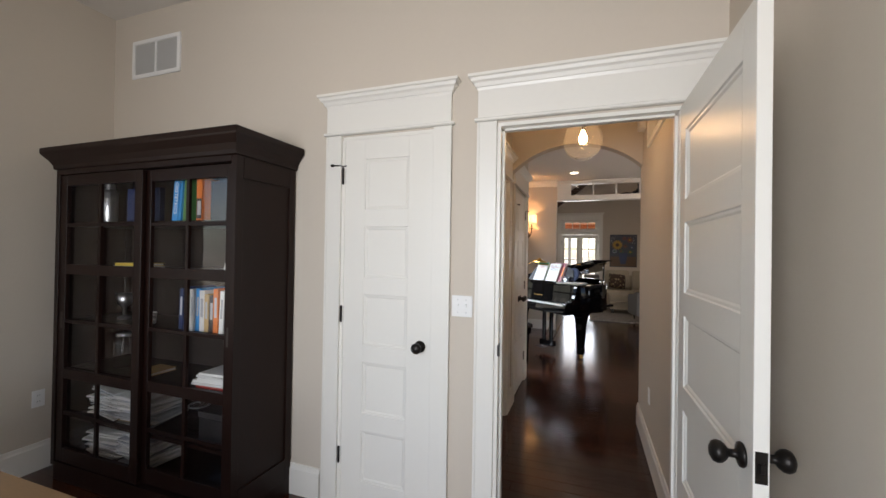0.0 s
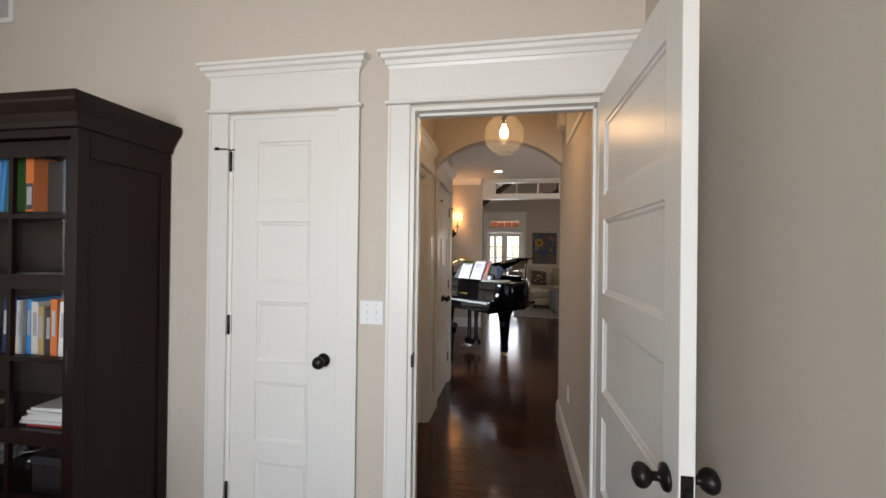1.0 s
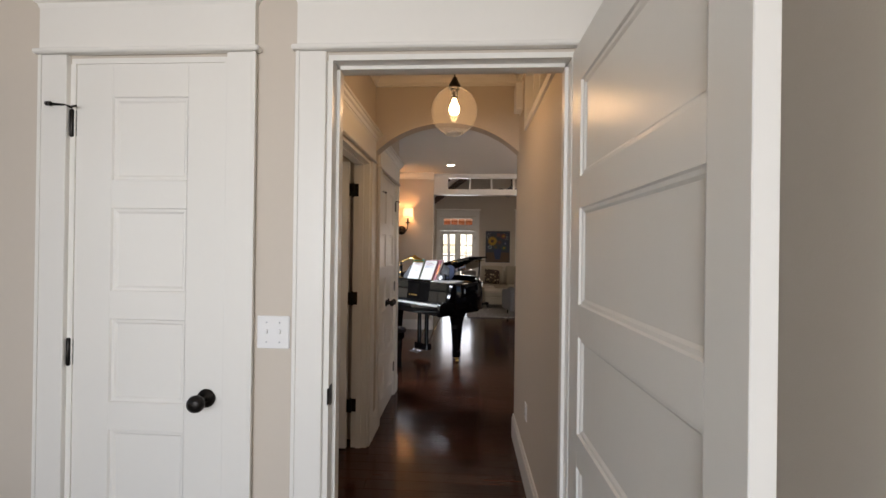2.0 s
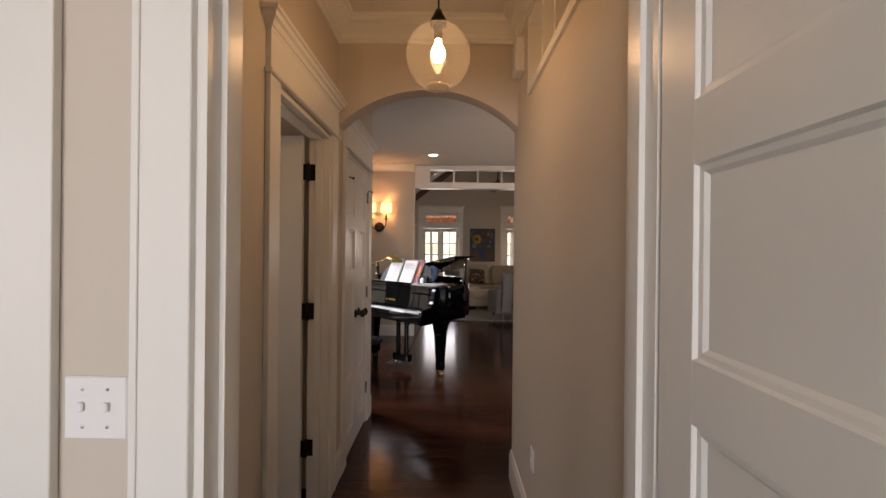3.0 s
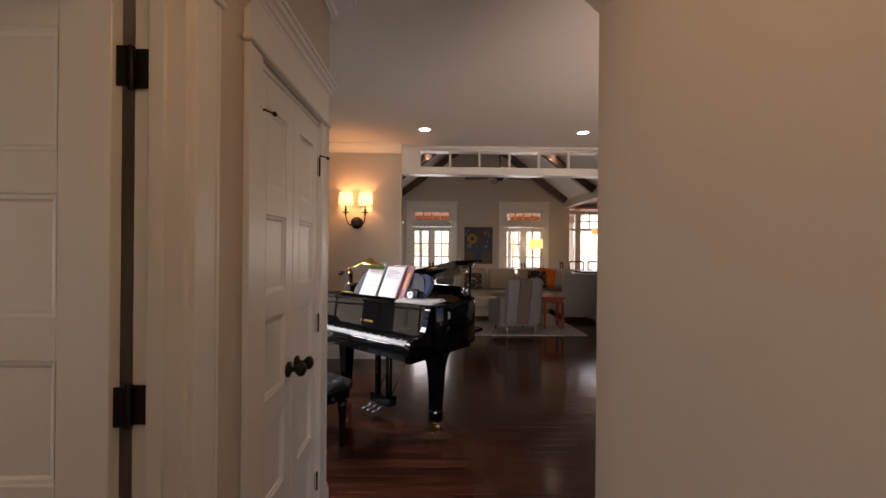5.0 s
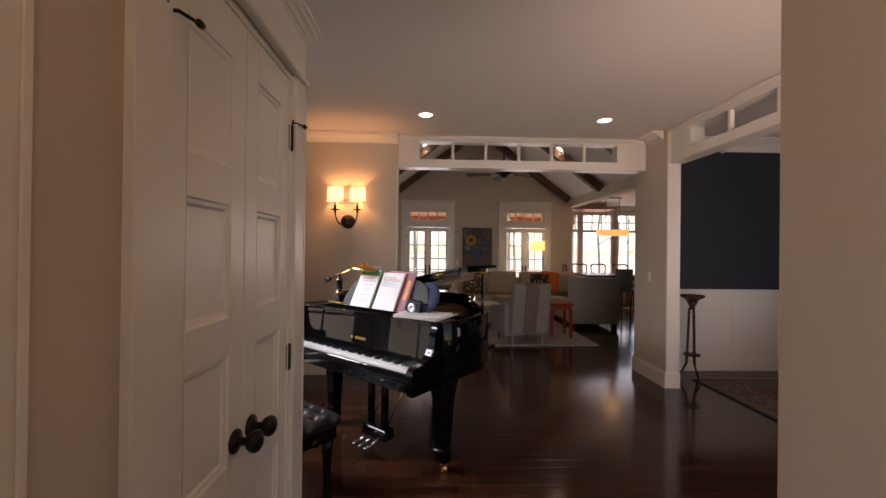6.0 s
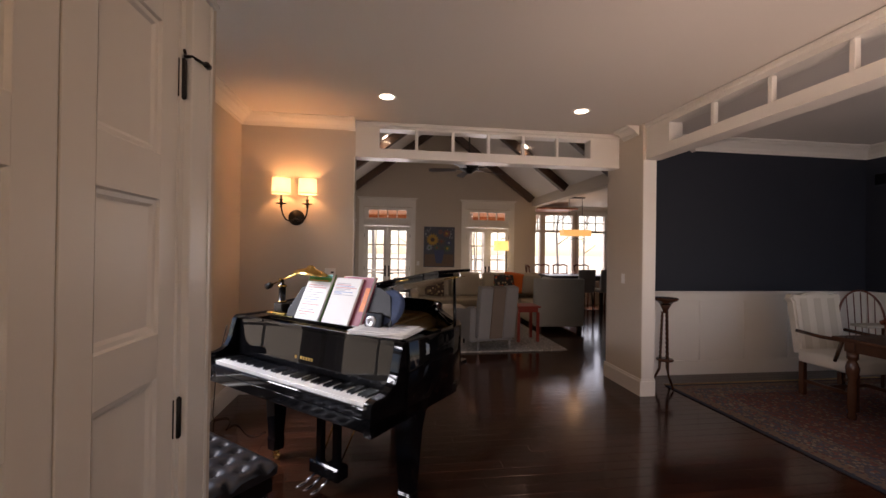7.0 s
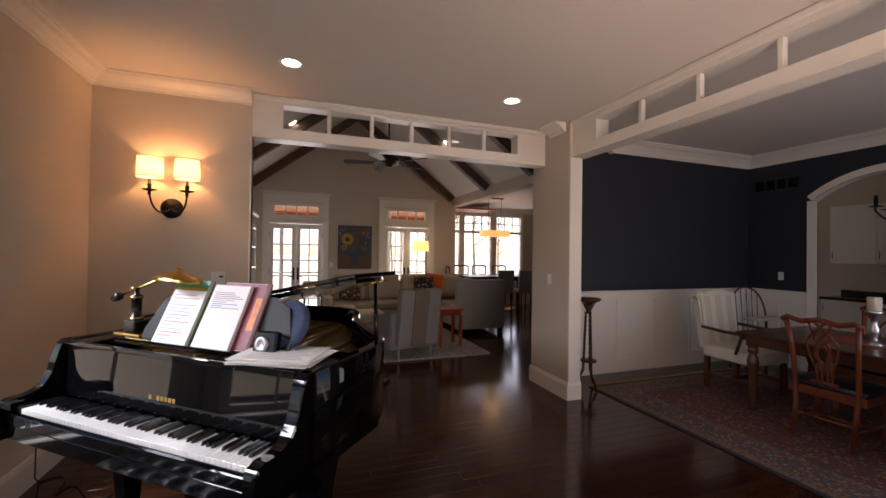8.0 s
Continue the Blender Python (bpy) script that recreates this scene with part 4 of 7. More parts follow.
paper_stack(0.30, 0.26, SH[1] + 0.001, 20, 0.30, "untidy tall pile of magazines and papers")
paper_stack(0.58, 0.24, SH[1] + 0.001, 22, 0.28, "untidy pile of papers and red folders")
paper_stack(0.26, 0.26, SH[0] + 0.001, 18, 0.30, "untidy pile of folders and envelopes")
paper_stack(0.58, 0.24, SH[0] + 0.001, 26, 0.26, "tall pile of white papers and envelopes")
bw = thing("glass_bowl", pose(-2.57 + 1.00, -0.46 + 0.24, SH[1] + 0.001), "round clear glass bowl on the lower shelf", "bowl")
part("bowl", lathe([(0.0, 0), (0.05, 0), (0.085, 0.05), (0.08, 0.11), (0.06, 0.14), (0.056, 0.14), (0.075, 0.11), (0.08, 0.05), (0.0, 0.006)], 24, False), "clear_glass", bw)
part("rim", moved(lathe([(0.054, 0), (0.062, 0), (0.062, 0.006), (0.054, 0.006), (0.054, 0)], 24, False), pose(0, 0, 0.1405)), "silver", bw)
# added box, coloured dark to stand in for the shade of this shelf
bx = thing("storage_box", pose(-2.57 + 1.25, -0.46 + 0.24, SH[1] + 0.001), "dark box added to fill the dim lower shelf", "box")
part("body", box(-0.12, 0.12, -0.11, 0.11, 0, 0.13, 0.004), "book_dark", bx)
part("lid", box(-0.124, 0.124, -0.114, 0.114, 0.131, 0.165, 0.004), "book_dark", bx)

# wall fittings of the office
vt = thing("air_vent", pose(-2.585, 0, 2.775), "white two-part return air grille on the office wall", "air vent")
node_mat("vent_core", (0.50, 0.49, 0.47), 0.6, var=0.05)
part("frame", joined(box(0, 0.50, -0.012, 0, 0, 0.03, 0.003), box(0, 0.50, -0.012, 0, 0.255, 0.285, 0.003), box(0, 0.03, -0.0118, 0, 0.03, 0.255), box(0.47, 0.50, -0.0118, 0, 0.03, 0.255), box(0.242, 0.258, -0.0118, 0, 0.03, 0.255)), "plastic_white", vt)
part("backing", box(0.03, 0.47, -0.002, -0.0002, 0.03, 0.255), "vent_core", vt)
for i in range(22):
    part("slat", moved(box(0.0302, 0.4698, -0.0005, 0.0005, -0.004, 0.004), pose(0, -0.006, 0.036 + i * 0.01, 40)), "vent_core", vt)


def wall_plate(name, m, gangs, label, h=0.114, kind="toggle"):
    w = 0.07 + 0.046 * (gangs - 1)
    p = thing(name, m, label, "switch" if kind != "outlet" else "outlet")
    part("plate", box(-w / 2, w / 2, -0.006, 0, -h / 2, h / 2, 0.003), "plastic_white", p)
    for i in range(gangs):
        x = (i - (gangs - 1) / 2) * 0.046
        if kind == "toggle":
            part("toggle", moved(box(-0.005, 0.005, -0.014, -0.0061, -0.005, 0.012, 0.002), pose(x, 0, 0)), "plastic_white", p)
            for s in (-1, 1):
                part("screw", moved(lathe([(0.0, 0), (0.003, 0), (0.003, 0.001), (0.0, 0.0014)], 8, False), pose(x, -0.0061, s * 0.034, 90)), "silver", p)
        elif kind == "rocker":
            part("rocker", moved(box(-0.0165, 0.0165, -0.009, -0.0061, -0.033, 0.033, 0.0015), pose(x, 0, 0)), "plastic_white", p)
        else:
            for s in (-1, 1):
                so = part("socket", moved(box(-0.017, 0.017, -0.008, -0.0061, -0.014, 0.014, 0.002), pose(x, 0, s * 0.021)), "plastic_white", p)
                for q in (-0.006, 0.006):
                    part("slot", box(x + q - 0.001, x + q + 0.001, -0.0086, -0.0081, s * 0.021 - 0.002, s * 0.021 + 0.006), "book_dark", so)
    return p


wall_plate("light_switch", pose(0.046, 0, 1.222), 2, "white two-gang toggle switch plate beside the office door")
wall_plate("outlet", WEST(-2.8, -0.42, 0.48), 1, "white wall outlet low on the office wall", kind="outlet")
wall_plate("outlet", EAST(1.12, 1.30, 0.46), 1, "white wall outlet low on the hall wall", kind="outlet")
wall_plate("light_switch", EAST(3.20, 6.09, 1.25), 1, "white rocker switch on the wall pier", kind="rocker")
kp = wall_plate("control_keypad", pose(-0.155, NY, 1.275), 2, "white wall keypad with small screen by the sconce", 0.125, "rocker")
part("screen", box(0.008, 0.04, -0.0098, -0.0091, 0.01, 0.028), "book_dark", kp)
wall_plate("light_switch", EAST(7.0, 5.97, 1.27), 1, "white rocker switch on the navy wall", kind="rocker")
wall_plate("light_switch", pose(1.22, FY, 1.22), 1, "white switch beside the french doors", kind="rocker")

dk = thing("desk", pose(-0.90, -1.27, 0), "brown wooden desk standing in the office", "desk")
part("desktop", box(-1.2, 0.17, -0.72, 0.0, 0.72, 0.75, 0.006), "desk_wood", dk)
for x0 in (-1.15, 0.06):
    for y0 in (-0.67, -0.09):
        part("leg", box(x0, x0 + 0.06, y0, y0 + 0.06, 0, 0.719, 0.004), "desk_wood", dk)
part("apron", box(-1.09, 0.06, -0.085, -0.065, 0.62, 0.719), "desk_wood", dk)
hp = thing("desk_caddy", pose(-1.22, -1.36, 0.75), "small dark bent-wire caddy on the desk", "desk caddy")
part("wire_loop", tube([(-0.05, 0, 0.004)] + [(-0.05 + 0.11 * (i / 10), 0, 0.10 + 0.025 * math.sin(math.pi * i / 10)) for i in range(11)] + [(0.06, 0, 0.004)], 0.006, 8), "silver", hp)
part("base", box(-0.06, 0.07, -0.03, 0.03, 0, 0.006, 0.002), "bronze", hp)

# ---- hall pendant, recessed lights, sconce ----
glass_mat("globe_glass", (1.0, 0.985, 0.96), 0.02, 1.0, 0.035, 0.04)
glow_mat("filament", (1.0, 0.66, 0.30), 8)
PX, PY, PZ = 0.633, 0.93, 2.31
pd = thing("pendant_light", pose(PX, PY, 0), "clear glass globe pendant with glowing bulb and bronze stem", "pendant light")
globe = [(0.028, 0.131)] + [(0.134 * math.sin(a), 0.134 * math.cos(a)) for a in [0.22 + i * (2.74 - 0.22) / 22 for i in range(23)]] + [(0.050, -0.128)]
g_ = part("globe", moved(lathe(globe, 40, False), pose(0, 0, PZ)), "globe_glass", pd, "clear blown glass globe open at the foot")
g_.visible_shadow = False
part("rim", moved(lathe([(0.046, -0.002), (0.053, -0.002), (0.053, 0.003), (0.046, 0.003), (0.046, -0.002)], 32, False), pose(0, 0, PZ - 0.127)), "globe_glass", pd).visible_shadow = False
part("cap", moved(lathe([(0.0, 0), (0.034, 0), (0.034, 0.02), (0.020, 0.045), (0.012, 0.065), (0.0, 0.07)], 24, False), pose(0, 0, PZ + 0.128)), "bronze", pd)
part("cord", tube([(0, 0, PZ + 0.195), (0, 0, CE - 0.02)], 0.004, 8), "bronze", pd)
part("canopy", moved(lathe([(0.0, 0), (0.02, 0), (0.06, 0.02), (0.062, 0.03), (0.0, 0.03)], 28, False), pose(0, 0, CE - 0.031)), "ceiling_paint", pd)
part("socket", moved(lathe([(0.0, 0), (0.018, 0), (0.018, 0.055), (0.0, 0.055)], 16, False), pose(0, 0, PZ + 0.072)), "bronze", pd)
part("bulb", moved(lathe([(0.012, 0.075), (0.014, 0.06), (0.028, 0.03), (0.030, 0.008), (0.020, -0.012), (0.0, -0.018)], 20, False), pose(0, 0, PZ - 0.005)), "filament", pd, "glowing warm bulb").visible_shadow = False
lamp("pendant_lamp", "POINT", PENDANT_W, (1.0, 0.56, 0.30), pose(PX, PY, PZ + 0.02), radius=0.03)

CANS = ((0.437, 5.45), (2.36, 5.50), (0.616, 2.72), (2.375, 2.72))
for cx, cy in CANS:
    cn = thing("recessed_light", pose(cx, cy, CE), "round recessed ceiling downlight, lit, white trim ring", "recessed light", "foyer recessed lights")
    part("trim_ring", lathe([(0.066, -0.001), (0.088, -0.001), (0.090, -0.004), (0.084, -0.009), (0.066, -0.006), (0.066, -0.001)], 32, False), "plastic_white", cn)
    part("lens", lathe([(0.0, -0.0035), (0.066, -0.0035), (0.066, -0.002), (0.0, -0.002)], 32, False), "can_glow", cn)
    lamp("downlight", "SPOT", CAN_W, (1.0, 0.66, 0.44), pose(cx, cy, CE - 0.02), radius=0.06, cone=radians(88))

SX, SZ = -0.516, 1.88
sc_ = thing("wall_sconce", pose(SX, NY, SZ), "bronze two-arm wall sconce with lit linen shades", "wall sconce")
part("back_plate", moved(lathe([(0.0, 0), (0.085, 0), (0.085, 0.008), (0.070, 0.018), (0.045, 0.024), (0.03, 0.034), (0.0, 0.036)], 32, False), pose(0, 0, 0, 90)), "bronze", sc_)
sm = bpy.data.materials.new("lit_shade")
sm.use_nodes = True
nt = sm.node_tree
nt.nodes.remove(nt.nodes["Principled BSDF"])
df, tl, em, a1, a2 = [nt.nodes.new("ShaderNode" + k) for k in ("BsdfDiffuse", "BsdfTranslucent", "Emission", "MixShader", "AddShader")]
df.inputs[0].default_value, tl.inputs[0].default_value = (0.85, 0.80, 0.72, 1), (0.42, 0.36, 0.28, 1)
em.inputs[0].default_value, em.inputs[1].default_value = (1.0, 0.74, 0.44, 1), SHADE_GLOW
nt.links.new(df.outputs[0], a1.inputs[1])
nt.links.new(tl.outputs[0], a1.inputs[2])
nt.links.new(a1.outputs[0], a2.inputs[0])
nt.links.new(em.outputs[0], a2.inputs[1])
nt.links.new(a2.outputs[0], nt.nodes["Material Output"].inputs["Surface"])
M["lit_shade"] = sm
for s in (-1, 1):
    x = s * 0.133
    pts = [(0, -0.03, -0.01)] + [(x * (0.25 + 0.75 * math.sin(a)), -0.05 - 0.06 * (i / 10), -0.035 + 0.16 * (1 - math.cos(a)) - 0.02 * math.sin(2 * a)) for i, a in enumerate([k * math.pi / 20 for k in range(11)])]
    arm = part("arm", tube(pts, 0.008, 10), "bronze", sc_)
    zt = pts[-1][2]
    part("bobeche", moved(lathe([(0.0, -0.03), (0.010, -0.03), (0.014, -0.015), (0.010, 0), (0.052, 0.012), (0.055, 0.016), (0.014, 0.014), (0.016, 0.03), (0.012, 0.045), (0.020, 0.05), (0.020, 0.056), (0.012, 0.06), (0.012, 0.10), (0.0, 0.10)], 24, False), pose(x, -0.11, zt)), "bronze", sc_)
    shade = part("shade", moved(lathe([(0.094, 0.0), (0.090, 0.165)], 36, False), pose(x, -0.11, zt + 0.115)), "lit_shade", sc_, "white linen drum shade, lit")
    for z0 in (0.0, 0.160):
        part("shade_band", moved(lathe([(0.0955 - 0.004 * z0 / 0.16, 0), (0.0955 - 0.004 * z0 / 0.16, 0.006)], 36, False), pose(x, -0.11, zt + 0.115 + z0)), "book_tan", shade)
    lamp("sconce_lamp", "POINT", SCONCE_W, (1.0, 0.48, 0.18), pose(SX + x, NY - 0.11, SZ + zt + 0.20), radius=0.022)

# ---- grand piano ----
node_mat("ivory", (0.82, 0.81, 0.78), 0.12, var=0.02, spec=0.5)
node_mat("ebony", (0.006, 0.006, 0.007), 0.25, var=0.1)
node_mat("gold_plate", (0.55, 0.36, 0.11), 0.35, metal=0.8, var=0.12, scale=6)
node_mat("soundboard", (0.42, 0.25, 0.10), 0.3, var=0.15, scale=4, stretch=(1, 8, 1))
node_mat("mahogany_inner", (0.16, 0.045, 0.02), 0.2, var=0.2, scale=4)
node_mat("desk_satin", (0.006, 0.006, 0.007), 0.45, var=0.1, spec=0.2)
node_mat("felt_red", (0.35, 0.02, 0.02), 0.9, var=0.1)
PM = pose(-0.122, 4.125, 0, 0, 0, -40.0) @ Matrix.Diagonal((1.0, 0.99, 1.026, 1))
pn = thing("grand_piano", PM, "black lacquered grand piano with its lid propped low", "piano")
HW, KZ, TOP = 0.755, 0.785, 1.05


def smooth_curve(pts, n=8):
    """Points of a soft curve through a few corners."""
    out = []
    P = [Vector(p) for p in pts]
    for i in range(len(P) - 1):
        a, b, c, d = P[max(i - 1, 0)], P[i], P[i + 1], P[min(i + 2, len(P) - 1)]
        for k in range(n):
            t = k / n
            out.append(0.5 * (2 * b + (c - a) * t + (2 * a - 5 * b + 4 * c - d) * t * t + (3 * b - a - 3 * c + d) * t ** 3))
    out.append(P[-1])
    return [(p.x, p.y) for p in out]


bent = smooth_curve([(HW, 0.55), (HW - 0.005, 0.68), (0.69, 0.86), (0.50, 1.05), (0.27, 1.30), (0.06, 1.62), (-0.16, 1.76), (-0.42, 1.78), (-0.64, 1.70), (-HW, 1.50), (-HW, 1.25)])
outer = [(HW, 0.17)] + bent + [(-HW, 0.17)]


def offset(line, d):
    out = []
    n = len(line)
    for i, (x, y) in enumerate(line):
        p, q = Vector(line[max(i - 1, 0)]), Vector(line[min(i + 1, n - 1)])
        t = (q - p).normalized()
        out.append((x + -t.y * d, y + t.x * d))
    return out


inner = offset(outer, 0.05)
rim = bmesh.new()
rings = [[rim.verts.new((x, y, z)) for x, y in line] for line, z in ((outer, 0.68), (outer, TOP - 0.006), (offset(outer, 0.006), TOP), (offset(outer, 0.044), TOP), (inner, TOP - 0.006), (inner, 0.68))]
for a, b in zip(rings, rings[1:] + rings[:1]):
    for i in range(len(outer) - 1):
        rim.faces.new((a[i], a[i + 1], b[i + 1], b[i]))
for i in (0, -1):
    rim.faces.new([r[i] for r in rings])
bmesh.ops.recalc_face_normals(rim, faces=rim.faces[:])
for f in rim.faces:
    f.smooth = abs(f.normal.z) < 0.3 and len(f.verts) == 4
part("rim", rim, "black_lacquer", pn)
part("inner_rim", extruded(offset(outer, 0.0505)[:1] + offset(outer, 0.0505)[1:], 0.90, 0.905), "mahogany_inner", pn)
part("soundboard", extruded(offset(outer, 0.055), 0.906, 0.912), "soundboard", pn, "golden spruce soundboard")
# iron frame with struts, and strings
fr = joined(extruded(offset([(HW - 0.08, 0.36)] + [p for p in bent if p[1] > 0.62] + [(-HW + 0.0, 0.36)], 0.09), 0.925, 0.94))
part("iron_frame", fr, "gold_plate", pn, "gold painted iron frame")
for a, b in (((-0.45, 0.42), (-0.38, 1.6)), ((-0.15, 0.42), (-0.12, 1.55)), ((0.15, 0.42), (0.02, 1.45)), ((0.42, 0.42), (0.36, 1.1))):
    part("strut", tube([(*a, 0.96), (*b, 0.96)], 0.012, 8), "gold_plate", pn)
part("strings", joined(*[tube([(-0.62 + i * 0.045, 0.42, 0.957), (-0.60 + i * 0.034, 1.62 - max(0, i - 8) * 0.05, 0.955)], 0.0015, 4) for i in range(26)]), "steel", pn, "row of steel strings")
part("damper_rail", box(-0.66, 0.62, 0.52, 0.545, 0.965, 1.0, 0.004), "ebony", pn)
part("tuning_block", box(-0.70, 0.70, 0.195, 0.40, 0.941, 0.955), "gold_plate", pn)
part("felt_strip", box(-0.69, 0.69, 0.402, 0.418, 0.942, 0.958), "felt_red", pn)
# keybed, arms and key slip
part("keybed", box(-HW, HW, -0.05, 0.70, 0.66, 0.725, 0.004), "black_lacquer", pn)
part("belly", box(-0.60, 0.55, 0.70, 1.20, 0.69, 0.72), "black_lacquer", pn)
part("key_slip", box(-0.70, 0.70, -0.055, -0.030, 0.7255, 0.772, 0.004), "black_lacquer", pn)
for s in (-1, 1):
    prof = smooth_curve([(-0.075, 0.66), (-0.085, 0.72), (-0.080, 0.80), (-0.045, 0.825), (0.02, 0.83), (0.07, 0.85), (0.105, 0.90), (0.125, 0.97), (0.145, 1.03), (0.17, TOP)], 5) + [(0.20, TOP), (0.20, 0.66)]
    arm = moved(extruded(prof, 0, 0.055, 0.004), Matrix(((0, 0, 1, 0), (1, 0, 0, 0), (0, 1, 0, 0), (0, 0, 0, 1))))
    x0 = HW - 0.055 if s > 0 else -HW
    part("arm", moved(arm, pose(x0, 0, 0)), "black_lacquer", pn)
    part("cheek_block", box(*sorted((s * 0.668, s * 0.699)), -0.028, 0.14, 0.726, 0.80, 0.005), "black_lacquer", pn)
fb = moved(box(-0.699, 0.699, 0, 0.02, 0, 0.235, 0.004), pose(0, 0.150, 0.792, -4))
part("fallboard", fb, "black_lacquer", pn)
for i in (0, 2, 3, 4, 5, 6):
    part("name_bar", moved(box(-0.086 + i * 0.024, -0.069 + i * 0.024, -0.0012, 0.0, 0.060, 0.078), pose(0, 0.150, 0.792, -4)), "gold_plate", pn)
part("top_shelf", box(-0.70, 0.70, 0.167, 0.192, 1.000, 1.030, 0.004), "black_lacquer", pn)
for x0, x1 in ((-0.70, -0.56), (0.56, 0.70)):
    part("desk_rail", box(x0, x1, 0.1925, 0.52, 1.018, 1.044, 0.004), "black_lacquer", pn)
part("tuning_pins", joined(*[box(-0.64 + 0.03 * i - 0.003, -0.64 + 0.03 * i + 0.003, 0.24 + 0.03 * (i % 3), 0.246 + 0.03 * (i % 3), 0.9555, 0.985) for i in range(43)]), "steel", pn, "rows of steel tuning pins")
part("front_rail", box(-0.699, 0.699, 0.150, 0.166, 1.030, 1.052, 0.004), "black_lacquer", pn)
# keys
ww = 1.326 / 52
wk = box(-ww / 2 + 0.0006, ww / 2 - 0.0006, 0, 0.15, KZ - 0.022, KZ, 0.0012)
me_w = bpy.data.meshes.new("white_key")
wk.to_mesh(me_w)
wk.free()
me_w.materials.append(M["ivory"])
bk_ = bmesh.new()
vs = [bk_.verts.new(c) for c in ((-0.0062, 0.052, KZ), (0.0062, 0.052, KZ), (0.0062, 0.15, KZ), (-0.0062, 0.15, KZ), (-0.0045, 0.058, KZ + 0.013), (0.0045, 0.058, KZ + 0.013), (0.0045, 0.15, KZ + 0.013), (-0.0045, 0.15, KZ + 0.013))]
for f in ((0, 1, 5, 4), (1, 2, 6, 5), (2, 3, 7, 6), (3, 0, 4, 7), (4, 5, 6, 7), (3, 2, 1, 0)):
    bk_.faces.new([vs[i] for i in f])
me_b = bpy.data.meshes.new("black_key")
bk_.to_mesh(me_b)
bk_.free()
me_b.materials.append(M["ebony"])
for i in range(52):
    k = new("white_key", me_w)
    k.parent, k.location = pn, (-0.663 + (i + 0.5) * ww, -0.018, 0)
    if i < 51 and i % 7 in (0, 2, 3, 5, 6):
        k = new("black_key", me_b)
        k.parent, k.location = pn, (-0.663 + (i + 1) * ww, -0.018, 0)
# legs with brass castors
for lx, ly in ((0.612, 0.40), (-0.60, 0.40), (-0.30, 1.45)):
    leg = bmesh.new()
    rows = [[leg.verts.new((lx + s * r, ly + q * r, z)) for s, q in ((-1, -1), (1, -1), (1, 1), (-1, 1))] for r, z in ((0.042, 0.075), (0.044, 0.16), (0.040, 0.165), (0.058, 0.50), (0.072, 0.60), (0.095, 0.66))]
    for a, b in zip(rows, rows[1:]):
        for i in range(4):
            leg.faces.new((a[i], a[(i + 1) % 4], b[(i + 1) % 4], b[i]))
    leg.faces.new(rows[0][::-1])
    leg.faces.new(rows[-1])
    bmesh.ops.bevel(leg, geom=leg.edges[:], offset=0.004, segments=2, affect="EDGES")
    lg = part("leg", leg, "black_lacquer", pn)
    part("castor", joined(moved(lathe([(0.0, 0), (0.022, 0), (0.030, 0.03), (0.0, 0.035)], 16, False), pose(lx, ly, 0.042)), moved(lathe([(0.0, -0.010), (0.024, -0.010), (0.026, 0), (0.024, 0.010), (0.0, 0.010)], 20, False), pose(lx + 0.012, ly, 0.0265, 90, 0, 20))), "brass", lg, "brass castor")
# pedal lyre
LY = 0.36
for s in (-1, 1):
    part("lyre_post", box(s * 0.075 - 0.024, s * 0.075 + 0.024, LY - 0.02, LY + 0.02, 0.17, 0.66, 0.003), "black_lacquer", pn)
    part("lyre_brace", tube([(s * 0.085, LY + 0.03, 0.18), (s * 0.12, LY + 0.34, 0.66)], 0.005, 8), "brass", pn)
lb = part("pedal_box", box(-0.135, 0.135, LY - 0.05, LY + 0.05, 0.085, 0.17, 0.01), "black_lacquer", pn)
for i in (-1, 0, 1):
    pe = moved(lathe([(0.0, -0.006), (0.012, -0.006), (0.020, 0), (0.012, 0.005), (0.0, 0.006)], 16, False), Matrix.Diagonal((0.75, 2.4, 1, 1)))
    part("pedal", joined(moved(pe, pose(i * 0.065, LY - 0.155, 0.078)), tube([(i * 0.065, LY - 0.05, 0.10), (i * 0.065, LY - 0.12, 0.082)], 0.008, 8)), "steel", lb, "nickel pedal")
# lid on the short stick, its front flap folded back
ang = 11.0
LM = Matrix.Translation((-HW, 0, TOP + 0.012)) @ pose(0, 0, 0, 0, -ang, 0) @ Matrix.Translation((HW, 0, 0))
lid_line = [(HW + 0.012, 0.50)] + [(x * 1.015, y + 0.012) for x, y in bent] + [(-HW - 0.008, 0.50)]
lid = part("lid", moved(extruded(lid_line, 0.0, 0.020, 0.003), LM), "black_lacquer", pn)
part("lid_flap", moved(box(-HW, HW + 0.012, 0.502, 0.90, 0.024, 0.042, 0.003), LM), "black_lacquer", lid, "folded front flap of the lid")
for x in (-0.5, 0.5):
    part("flap_hinge", moved(tube([(x - 0.05, 0.498, 0.022), (x + 0.05, 0.498, 0.022)], 0.006, 8), LM), "brass", lid)
tip = LM @ Vector((0.66, 0.86, 0.0))
part("prop_stick", tube([(0.71, 0.74, TOP - 0.01), tip], 0.010, 10), "black_lacquer", pn)
part("prop_plate", moved(box(0.60, 0.72, 0.82, 0.90, -0.004, 0.0, 0.001), LM), "brass", pn)
